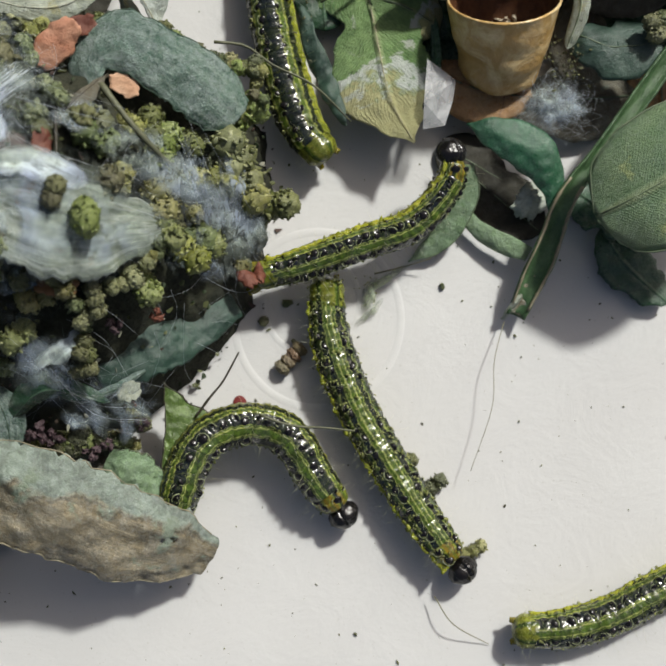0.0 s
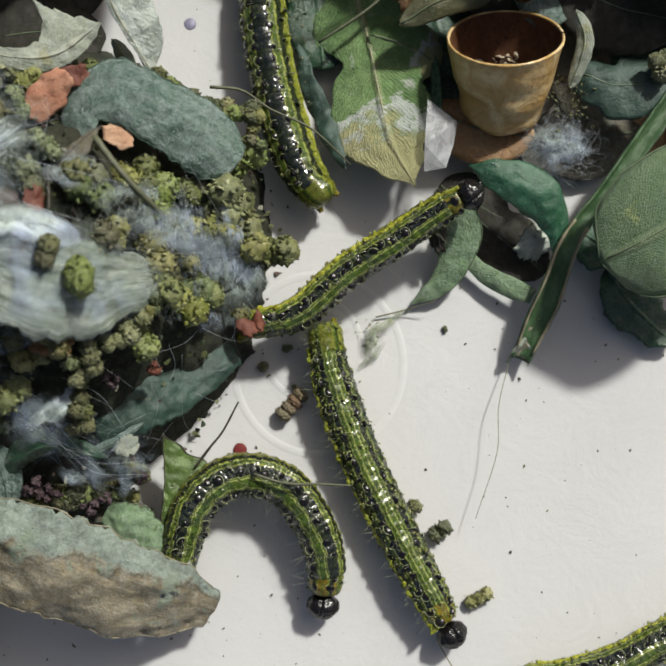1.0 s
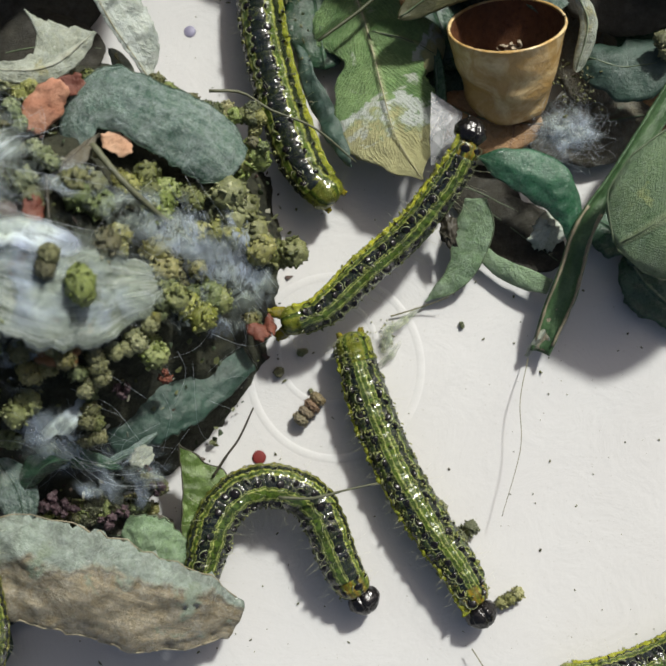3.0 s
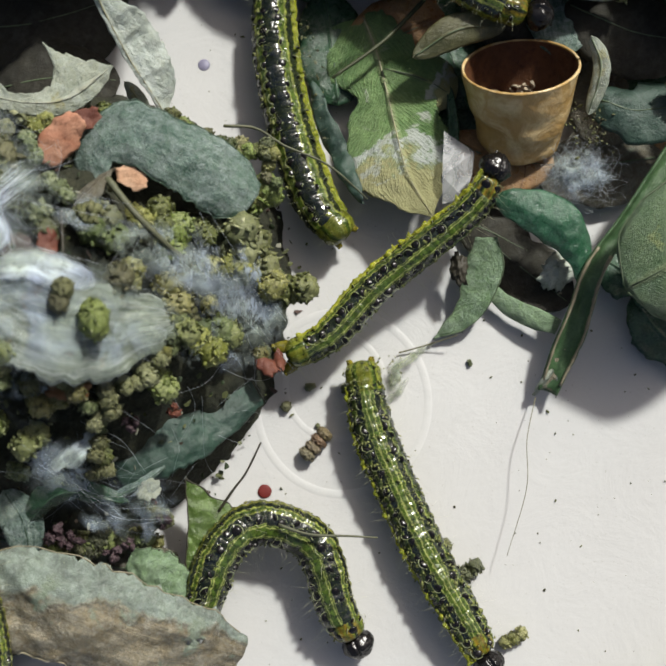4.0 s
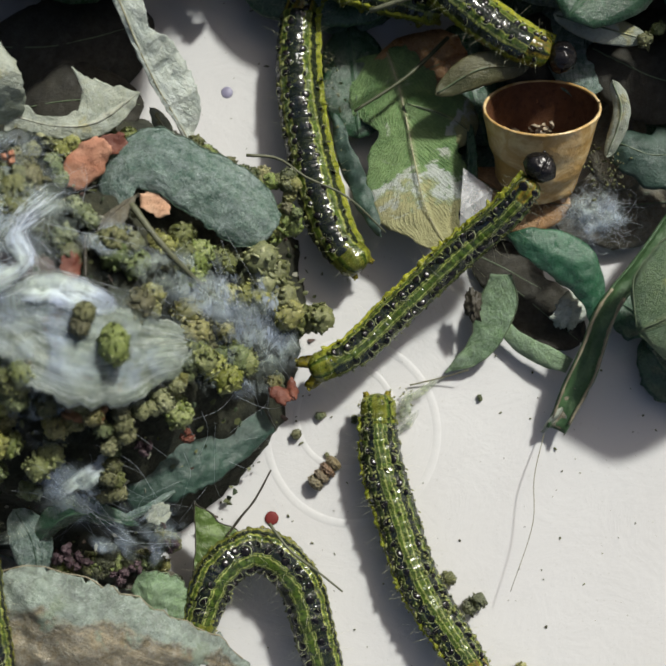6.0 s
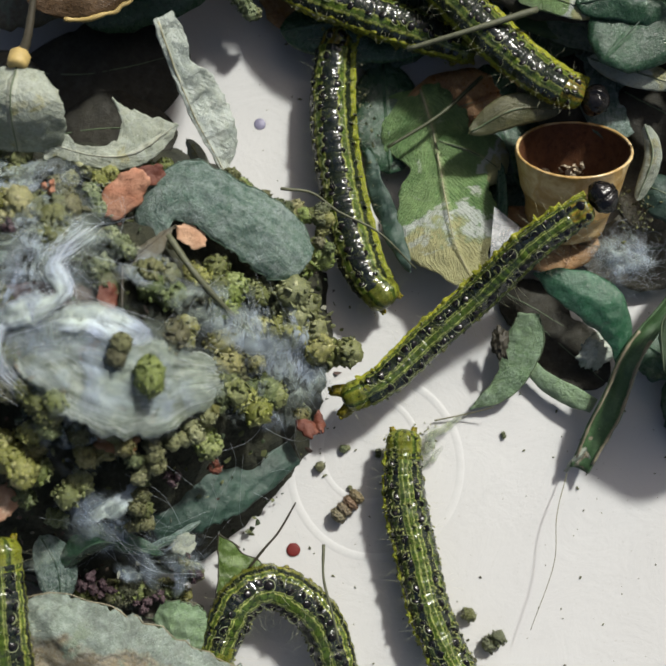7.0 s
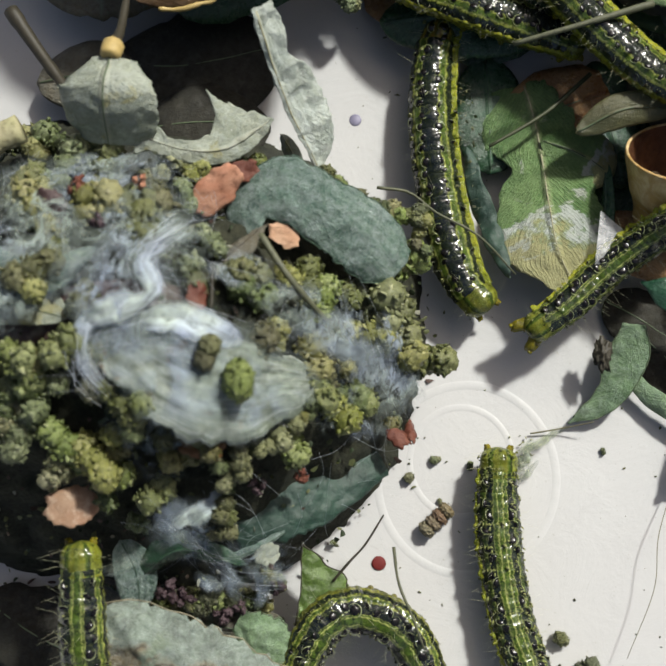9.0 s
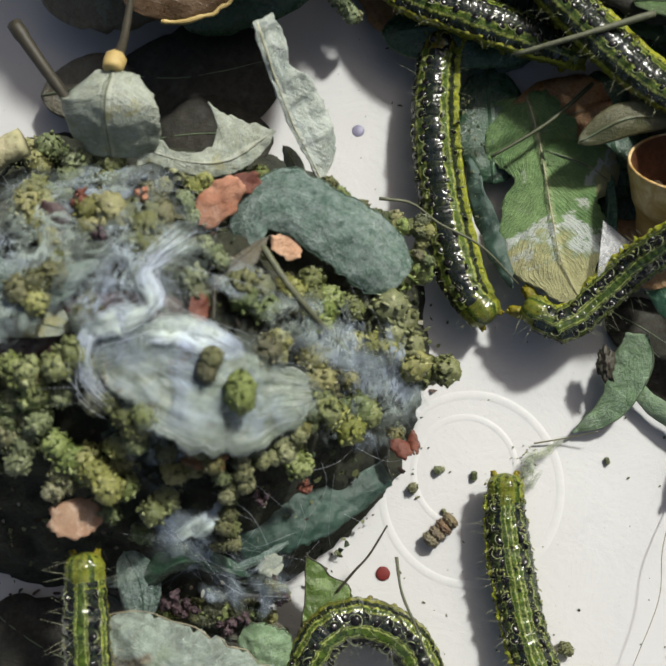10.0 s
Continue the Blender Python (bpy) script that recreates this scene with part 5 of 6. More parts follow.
    bm = bmesh.new()
    tube(bm, [(-49.0, 23.4, 18.2), (-46.0, 25.2, 18.4), (-42.6, 27.2, 18.4)], 1.3, 1.2, 12, 12, 0.1)
    tagged(part("cut_twig", bm, WOOD), "pale split twig beside the nest", "twig")


# ---- the leaves and the shell to the side ----
def build_shell():
    """The open papery capsule: a tapered, creased cup lying tilted, crumbs inside."""
    ob = thing("seed_capsule", 15.1, 32.9, 8.6, "open tan papery seed capsule with crumbs inside", "seed capsule")
    ob.matrix_basis = Matrix.Translation((15.1 * MM, 32.9 * MM, 8.8 * MM)) @ pose(0, 0, 0, -45, 0, 8)
    for name, mat, inner in (("wall", SHELL, 0.0), ("lining", SHELL_IN, 0.3)):
        bm = bmesh.new()
        n, sides = 16, 48
        rings = []
        for i in range(n + 1):
            u = i / n
            z = -9.5 * u
            r = 5.55 - 2.0 * u ** 1.2 if u < 0.86 else 3.88 - 3.0 * ((u - 0.86) / 0.14) ** 1.8
            ring = []
            for j in range(sides):
                a = 6.2832 * j / sides
                q = r - inner + 0.16 * noise.noise(Vector((math.cos(a) * 1.4, math.sin(a) * 1.4, u * 3))) + 0.42 * math.sin(u * 17 + 2.4 * math.sin(a * 2 + 1)) * u * max(0.0, -math.sin(a + 0.5)) - 0.12 * abs(math.sin(a * 3.5)) * u
                ring.append(bm.verts.new((q * math.cos(a), q * 0.97 * math.sin(a), z - inner * 0.05 + 0.18 * noise.noise(Vector((a, 0, 2))) * (1 - u))))
            rings.append(ring)
        for a, b in zip(rings, rings[1:]):
            for j in range(sides):
                f = (a[j], b[j], b[(j + 1) % sides], a[(j + 1) % sides])
                bm.faces.new(f if not inner else f[::-1])
        bm.faces.new(rings[-1])
        part(name, bm, mat, ob)
    bm = bmesh.new()
    tube(bm, [(5.42 * math.cos(a), 5.3 * math.sin(a), 0.08 * noise.noise(Vector((a, 3, 1)))) for a in (0.2 * k for k in range(32))], 0.15, 0.15, 6, 60, 0.25)
    part("rim", bm, SHELL, ob)
    bm = bmesh.new()
    rnd = random.Random(4)
    for k in range(60):
        s = rnd.uniform(0.14, 0.4)
        lump(bm, (rnd.choice((-2.0, 0.9, 1.2)) + rnd.gauss(0, 0.5), 3.9 + rnd.gauss(0, 0.3), -5.0 + rnd.gauss(0, 0.4)), (s, s * 1.4, s), k, 1, 0.9)
    tagged(part("crumb_layer", bm, stuff_mat("pale_crumbs", (0.45, 0.37, 0.25), (0.55, 0.48, 0.36), (0.15, 0.09, 0.05), 2.5, 0.8, 0.6, 0.6), ob, flat=True), "pale crumbs in the capsule", kind="stuff")


def build_side():
    build_shell()
    leaf("grazed light green box leaf with dead tip", [(0.4, 40.2, 2.4), (2.0, 35.5, 3.2), (3.4, 29.0, 4.2), (4.6, 23.6, 5.4), (7.0, 18.9, 6.4)], 10.8, LEAF_EATEN, 35, 0, 0.5, 0.5, 0.6, 0.1, 21, stalk=0, rib_mat=RIB_PALE, nu=80, nv=30, sides=((0.5, 0.75, 0.7, 0.8, 0.85, 0.95, 0.85, 0.5, 0.03), (0.6, 0.95, 1.0, 0.55, 0.9, 1.0, 0.9, 0.5, 0.03)), jag=0.07, crinkle=0.2)
    leaf("torn flap of the grazed leaf", [(2.4, 34.4, 3.6), (6.0, 33.4, 3.6), (9.6, 31.6, 3.0)], 6.0, LEAF_EATEN, 40, 0, 0.6, 0.45, 0.6, 0.45, 63, stalk=0)
    leaf("dark wet leaf between caterpillar and grazed leaf", [(-3.4, 43.0, 1.6), (-2.6, 37.0, 2.2), (-2.0, 31.0, 2.4)], 7.5, LEAF_DARK, 40, 0, 0.5, 0.45, 0.5, 0.2, 72, stalk=0)
    leaf("dark leaf beneath the grazed leaf", [(-4.6, 33.0, 4.0), (-2.2, 26.0, 4.4), (0.4, 20.4, 5.8)], 2.4, LEAF_DUSTY, 80, 15, 0.5, 0.5, 1.0, 0.4, 22, stalk=0, rib=False, nu=44, nv=16)
    leaf("dark edge of a leaf beside the capsule", [(8.8, 33.0, 3.0), (8.8, 26.0, 4.6), (8.6, 21.0, 5.6)], 2.0, LEAF_DARK, 60, 60, 0.5, 0.5, 0.3, 0, 23, stalk=0)
    leaf("curved glossy dark green leaf", [(12.2, 21.1, 6.2), (15.3, 19.9, 7.6), (18.4, 18.4, 7.6), (20.7, 15.7, 6.4), (21.5, 11.6, 4.6)], 5.6, LEAF_GLOSS, 70, 8, 0.45, 0.5, 0.3, 0.0, 24, stalk=0, rib=False, nu=50, nv=20, sides=((0.05, 0.55, 0.8, 0.9, 0.65, 0.35, 0.05), (0.05, 0.6, 0.8, 0.85, 0.6, 0.3, 0.05)), crinkle=0.12)
    leaf("narrow green leaf edge lying on white plastic", [(12.0, 13.9, 2.0), (14.4, 11.1, 2.2), (19.2, 8.6, 2.8)], 2.5, LEAF_MINT, 60, 20, 0.5, 0.5, 0.2, 0.0, 25, stalk=0, rib=False, sides=((0.2, 0.7, 0.9, 1.0, 0.9), (0.2, 0.6, 0.8, 0.8, 0.4)))
    # two near-black blades whose colour stands for the shaded hollow here
    leaf("near-black leaf standing for shade behind the curved leaf", [(13.0, 17.4, 0.8), (17.0, 14.4, 0.7), (20.8, 11.4, 1.2)], 6.8, LEAF_SHADE, -40, 0, 0.5, 0.5, 0.4, 0.1, 26, stalk=0)
    leaf("dark leaf in shade between curved leaf and caterpillar", [(10.0, 20.0, 0.8), (13.4, 18.4, 1.2), (17.0, 16.6, 1.0)], 6.0, LEAF_SHADE, 25, 0, 0.5, 0.45, 0.4, 0.15, 112, stalk=0)
    leaf("folded leaf with a brown cut edge", [(33.0, 30.6, 8.4), (30.7, 26.8, 7.8), (25.6, 19.1, 6.8), (22.4, 14.5, 5.8), (20.8, 9.6, 4.2), (18.3, 2.7, 1.9)], 2.9, LEAF_GREEN, -130, -8, 0.5, 0.35, 0.25, 0.0, 27, stalk=0, rib=False, nu=60, nv=18, sides=((0.6, 0.7, 0.65, 0.6, 0.8, 0.95, 0.7), (0.6, 0.7, 0.65, 0.6, 0.8, 0.95, 0.7)), rims=(0.55, 0.98, 0.17, RIB_TAN), crinkle=0.2)
    leaf("brown shrivelled lining of the folded leaf", [(22.0, 13.4, 5.0), (20.6, 9.0, 3.6), (19.2, 5.2, 2.6), (18.4, 2.9, 2.0)], 1.5, LEAF_WORN, -60, 0, 0.5, 0.3, 0.4, 0.2, 73, stalk=0, ends=(0.2, 0.8), rib=False, crinkle=0.3)
    leaf("pale dry shred on the tip of the folded leaf", [(18.8, 4.8, 2.9), (17.9, 3.4, 2.6), (17.2, 2.2, 1.6)], 1.0, LEAF_PALE, 120, -30, 0.5, 0.3, 0.5, 0.3, 74, stalk=0, ends=(0.2, 0.8), rib=False)
    leaf("broad downy green box leaf", [(23.9, 11.6, 11.0), (28.0, 13.8, 13.2), (34.0, 17.6, 13.6), (41.0, 22.0, 12.0)], 13.4, LEAF_ROUND, 50, 4, 0.42, 0.42, 0.3, 0.0, 28, stalk=0, rims=(0.02, 0.98, 0.09, RIB))
    leaf("small green leaf scrap with a dark bite", [(12.2, 17.4, 4.6), (12.3, 14.4, 3.8), (10.9, 10.6, 2.4), (7.4, 7.9, 1.0)], 4.4, LEAF_MINT, 40, 10, 0.36, 0.6, 0.3, 0.0, 29, stalk=0, nu=50, nv=18, rib=False, sides=((0.5, 0.75, 0.6, 0.45, 0.05), (0.5, 0.95, 1.0, 0.7, 0.4, 0.05)), jag=0.04, rims=(0.05, 0.95, 0.07, RIB))
    bm = bmesh.new()
    lump(bm, (9.7, 14.4, 3.9), (0.9, 1.7, 0.55), 6.1, 4, 0.5, 2.4, Euler((0, 0, 0.1)))
    tagged(part("scab", bm, STEM_DARK), "black crumpled scab on the small leaf scrap", "scab")
    leaf("grey leaf strip against the capsule", [(21.6, 35.6, 9.4), (22.6, 32.6, 9.0), (21.6, 28.6, 7.6)], 2.0, LEAF_PALE, 90, 30, 0.5, 0.4, 0.3, 0.2, 33, stalk=0)
    leaf("webbed teal leaf behind the silk tuft", [(22.0, 30.6, 6.4), (26.0, 29.0, 8.0), (32.0, 29.6, 8.2)], 7.0, LEAF_DUSTY, 80, 0, 0.5, 0.5, 0.6, 0.3, 34, stalk=0)
    leaf("dull brown-green leaf over the capsule", [(5.0, 34.0, 8.0), (9.2, 36.3, 9.2), (13.8, 36.8, 8.6)], 3.4, LEAF_OLIVE, 60, 10, 0.5, 0.55, 0.3, 0.05, 35, stalk=0)
    leaf("dark leaf lying in shade on white plastic", [(27.0, 12.0, 1.2), (29.6, 8.4, 1.8), (34.0, 4.6, 1.6)], 5.4, LEAF_DARK, 30, 0, 0.5, 0.5, 0.5, 0.5, 36, stalk=0, jag=0.15)
    leaf("dark torn leaf under the downy leaf", [(23.6, 16.2, 1.0), (28.0, 13.6, 2.4), (34.0, 12.6, 2.0)], 6.4, LEAF_DARK, 30, 0, 0.5, 0.5, 0.5, 0.4, 38, stalk=0, jag=0.15)
    leaf("brown stained leaf base under the capsule", [(9.0, 27.6, 3.0), (13.0, 25.4, 3.8), (19.0, 24.6, 4.2)], 7.0, LEAF_TAN, 50, 0, 0.5, 0.5, 0.4, 0.1, 37, stalk=0)
    film = thing("film_shard", 9.4, 24.0, 6.2, "creased shard of clear film by the capsule", "film")
    for pts in (((-1.3, 3.4, 0.0), (1.5, 1.2, 0.5), (-1.6, -1.2, 0.9)), ((1.5, 1.2, 0.5), (1.3, -0.8, 0.1), (0.6, -3.2, 0.0), (-1.5, -3.6, -0.2), (-1.6, -1.2, 0.9))):
        bm = bmesh.new()
        bm.faces.new([bm.verts.new(p) for p in pts])
        pane = part("facet", bm, FILM, film, flat=True)
        mod = pane.modifiers.new("thickness", "SOLIDIFY")
        mod.thickness = 0.06 * MM
    # pale lump standing for lit floor behind web, its brightness put into colour
    bm = bmesh.new()
    lump(bm, (19.4, 14.3, 2.6), (2.1, 1.8, 1.0), 4, 4, 0.45, 1.6)
    tagged(part("silk_cocoon", bm, stuff_mat("cocoon", (0.42, 0.45, 0.40), (0.30, 0.34, 0.28), (0.2, 0.22, 0.18), 2.0, 0.5, 0.6, 0.5)), "small pale lump standing for lit floor seen under a leaf", "cocoon")
    rnd = random.Random(8)
    bm = bmesh.new()
    for k in range(260):
        p = Vector((20.8 + rnd.gauss(0, 1.5), 23.4 + rnd.gauss(0, 1.0), 6.2 + rnd.gauss(0, 0.6)))
        d = Vector((rnd.gauss(0, 1), rnd.gauss(0, 1), rnd.gauss(0, 0.4))).normalized()
        line = [p]
        for q in range(7):
            d = (d + Vector((rnd.gauss(0, 0.8), rnd.gauss(0, 0.8), rnd.gauss(0, 0.4))) + (Vector((20.8, 23.4, 6.2)) - line[-1]) * 0.16).normalized()
            line.append(line[-1] + d * rnd.uniform(0.4, 1.0))
        tube(bm, line, 0.0075 * rnd.uniform(0.6, 1.3), None, 3, 20)
    tagged(part("silk_tuft", bm, SILK_THREAD), "grey fluffy tuft of silk beside the capsule", "silk", kind="stuff")
    for dx, dy, w in ((-0.6, 0.2, 4.2), (0.8, -0.5, 3.6), (0.2, 0.4, 5.6), (0.0, -0.9, 4.6)):
        leaf("thin grey silk puff beside the capsule", [(17.4 + dx, 23.8 + dy, 5.8), (20.6 + dx, 23.2 + dy, 7.4), (23.8 + dx, 23.6 + dy, 6.2)], w, SILK_WEB, 90, 0, 0.5, 0.4, 1.2, 0.3, 70 + w, stalk=0, category="silk", rib=False)
    bm = bmesh.new()
    for k in range(70):
        q = rnd.uniform(0.08, 0.24)
        lump(bm, (21.8 + rnd.gauss(0, 1.2), 27.4 + rnd.gauss(0, 1.2), 7.2 + rnd.gauss(0, 0.4)), (q * 1.3, q, q * 0.7), k * 0.9, 1, 0.9)
    tagged(part("brown_crumbs", bm, SPECK, flat=True), "dark brown crumbs webbed beside the capsule", "crumbs", kind="stuff")
    bm = bmesh.new()
    tube(bm, [(-1.6, 40.6, 11.6), (3.8, 42.5, 12.2), (10.4, 45.2, 12.0)], 0.24, 0.34, 7, 16, 0.1)
    tagged(part("dry_twig", bm, STEM), "grey-green stem lying over the caterpillars", "stem")
    for pts, r, lab in (([(17.3, 2.2, 1.2), (16.2, -2.0, 2.4), (16.0, -6.6, 3.0), (14.1, -13.0, 2.6)], 0.05, "long fine hair standing off white plastic"), ([(11.0, -25.6, 1.5), (12.9, -28.2, 2.0), (16.8, -30.4, 0.2)], 0.07, "curved fine hair on white plastic"),
                        ([(4.0, 6.6, 0.4), (7.0, 7.4, 1.0), (9.6, 8.2, 2.2)], 0.09, "thin leaf stalk on white plastic")):
        bm = bmesh.new()
        tube(bm, pts, r, r * 0.6, 5, 24)
        tagged(part("fine_hair", bm, FIBRE), lab, "hair")


# ---- the shaded heap of leaves beyond; its unseen part is added to cast shade ----
def shade_heap_height(x, y):
    """The unseen heap added to block sun and sky: high to both ends, lower in the middle, where the sun comes through.
    """
    gap = math.exp(-((x - 3) / 11) ** 2)
    return min(31.0, max(0.0, y - 51) * 2.3) * (1 - 0.62 * gap)


def build_heap():
    # mound beyond the view, added to keep sun and sky off the tray
    bm = bmesh.new()
    n = 64
    grid = []
    for i in range(n + 1):
        row = []
        for j in range(n + 1):
            x, y = -62 + 132 * i / n, 49.0 + 46 * j / n
            q = Vector((x, y, 0))
            far = min(1.0, (x + 62) / 14, (70 - x) / 14, (95 - y) / 12)
            row.append(bm.verts.new((x, y, max(-0.4, shade_heap_height(x, y) * max(0.0, far) - 1.5 + 3.0 * noise.noise(q * 0.14) + 1.2 * noise.noise(q * 0.5)))))
        grid.append(row)
    for a, b in zip(grid, grid[1:]):
        for j in range(n):
            bm.faces.new((a[j], b[j], b[j + 1], a[j + 1]))
    tagged(part("litter_mound", bm, LITTER), "dark litter mound added out of view to block sun and sky", "leaf litter", kind="stuff")
    rnd = random.Random(33)
    mats = (LEAF_DARK, LEAF_GREEN, LEAF_DARK, LEAF_BLUE, LEAF_BROWN)
    for k in range(46):
        x = rnd.uniform(-44, 52)
        y = rnd.uniform(58, 80) if x < 14 else rnd.uniform(40, 74)
        z = rnd.uniform(2.5, 6) + 0.5 * max(0.0, min(y - 46, 18))
        a = rnd.uniform(0, 6.28)
        d = Vector((math.cos(a), math.sin(a), rnd.uniform(-0.25, 0.25))) * rnd.uniform(6, 9)
        p = Vector((x, y, z))
        leaf("dark box leaf in the shaded litter heap", [p - d, p + Vector((0, 0, 0.8)), p + d], rnd.uniform(7, 10), mats[k % 5], rnd.uniform(30, 80), rnd.uniform(-25, 25), 0.5, 0.5, 0.5, 0.1, 50 + k, stalk=1.5, group="box leaves of the litter heap", nu=14, nv=8)
    # leaves set up-sun, mostly out of view, to shade the tray
    for k, (x, y, z) in enumerate(((-30, 53, 11), (-21, 58, 12), (-10, 60, 11), (0, 62, 9), (7, 60, 8), (17, 56, 11), (25, 53, 15), (34, 50, 14), (40, 42, 13), (-40, 54, 12), (12, 50, 10), (22, 47, 11), (31, 44, 11), (41, 32, 11), (-27, 48, 7))):
        a = 0.4 + k * 0.9
        d = Vector((math.cos(a), math.sin(a), 0.1)) * 8.5
        p = Vector((x, y, z))
        leaf("dark box leaf added on the litter heap to cast shade", [p - d, p + Vector((0, 0, 1.0)), p + d], 10.5, (LEAF_DARK, LEAF_SHADE, LEAF_DARK)[k % 3], 45, 0, 0.5, 0.45, 0.6, 0.08, 120 + k, stalk=1.5, group="box leaves of the litter heap", nu=14, nv=8)
    # high blockers out of view: added to shade both top corners
    for k in range(26):
        x, y = (rnd.uniform(35, 58), rnd.uniform(45, 64)) if k < 17 else (rnd.uniform(-34, -20), rnd.uniform(51, 60))
        a = rnd.uniform(0, 6.28)
        d = Vector((math.cos(a), math.sin(a), rnd.uniform(-0.2, 0.2))) * 9
        p = Vector((x, y, 16 + 0.45 * (k % 17)))
        leaf("unseen dark box leaf piled high to cast shade", [p - d, p + Vector((0, 0, 1.0)), p + d], 11.5, (LEAF_DARK, LEAF_SHADE, LEAF_BROWN)[k % 3], 45, 0, 0.5, 0.45, 0.6, 0.08, 200 + k, stalk=1.5, group="box leaves of the litter heap", nu=14, nv=8)
    # more unseen blockers, added to darken the floor at the upper left
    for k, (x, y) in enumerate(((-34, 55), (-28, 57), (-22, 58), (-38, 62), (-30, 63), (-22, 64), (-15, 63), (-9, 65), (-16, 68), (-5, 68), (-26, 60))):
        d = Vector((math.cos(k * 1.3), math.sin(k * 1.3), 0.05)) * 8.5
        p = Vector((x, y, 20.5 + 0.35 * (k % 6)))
        leaf("unseen dark box leaf piled high to cast shade", [p - d, p + Vector((0, 0, 1.0)), p + d], 11.5, (LEAF_DARK, LEAF_SHADE, LEAF_BROWN)[k % 3], 45, 0, 0.5, 0.45, 0.6, 0.08, 240 + k, stalk=1.5, group="box leaves of the litter heap", nu=14, nv=8)
    # unseen crest leaves, added to shut out sky from the far side
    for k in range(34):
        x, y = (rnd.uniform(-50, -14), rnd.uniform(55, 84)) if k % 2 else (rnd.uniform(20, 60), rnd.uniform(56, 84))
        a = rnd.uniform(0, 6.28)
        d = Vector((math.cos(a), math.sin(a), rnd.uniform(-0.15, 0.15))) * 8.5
        p = Vector((x, y, shade_heap_height(x, y) + rnd.uniform(0.0, 2.5)))
        leaf("unseen dark box leaf on the heap's crest, blocking the sky", [p - d, p + Vector((0, 0, 1.0)), p + d], 10.5, (LEAF_DARK, LEAF_SHADE, LEAF_BROWN)[k % 3], 45, 0, 0.5, 0.45, 0.6, 0.08, 300 + k, stalk=1.5, group="box leaves of the litter heap", nu=14, nv=8)
    bm = bmesh.new()
    tube(bm, [(-2.6, 32.6, 6.2), (2.4, 36.4, 5.8), (6.4, 40.8, 5.0)], 0.17, 0.22, 7, 14, 0.15)
    tagged(part("dry_twig", bm, STEM_OLIVE), "thin olive twig lying over the grazed leaf", "twig")
    bm = bmesh.new()
    for k in range(60):
        y = rnd.uniform(26, 41)
        q = rnd.uniform(0.1, 0.3)
        lump(bm, (-4.8 + rnd.gauss(0, 0.8) - (y - 30) * 0.05, y, rnd.uniform(2.6, 5.4)), (q * 1.3, q, q * 0.6), k * 0.7, 1, 0.9)
    tagged(part("web_debris", bm, SPECK, flat=True), "brown and green scraps webbed beside the caterpillar", "leaf scraps", kind="stuff")
    for x, y, z, q in ((-17.8, 46.6, 5.0, 1.0), (-16.6, 45.8, 4.6, 0.8), (24.6, 39.6, 9.6, 0.9), (29.6, 30.4, 9.6, 1.1), (31.0, 31.4, 9.6, 1.0), (26.0, 41.0, 9.0, 0.8)):
        tagged(pellet(x, y, z, q, rnd), "olive frass pellet in the shaded litter", group="frass pellets of the litter")
    for k, (x, y) in enumerate(((12, 29), (18, 36), (25, 33), (31, 34), (33, 25), (24, 25), (9, 37), (4, 38), (16, 44), (-2, 47), (-12, 49), (26, 40))):
        a = 1.1 + k * 1.7
        d = Vector((math.cos(a), math.sin(a), 0)) * 6.5
        p = Vector((x, y, 1.2 + 0.35 * (k % 4)))
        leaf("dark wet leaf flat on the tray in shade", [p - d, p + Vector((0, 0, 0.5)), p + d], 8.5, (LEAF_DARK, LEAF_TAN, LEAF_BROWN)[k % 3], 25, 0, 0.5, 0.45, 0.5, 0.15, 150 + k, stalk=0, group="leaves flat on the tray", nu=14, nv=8)
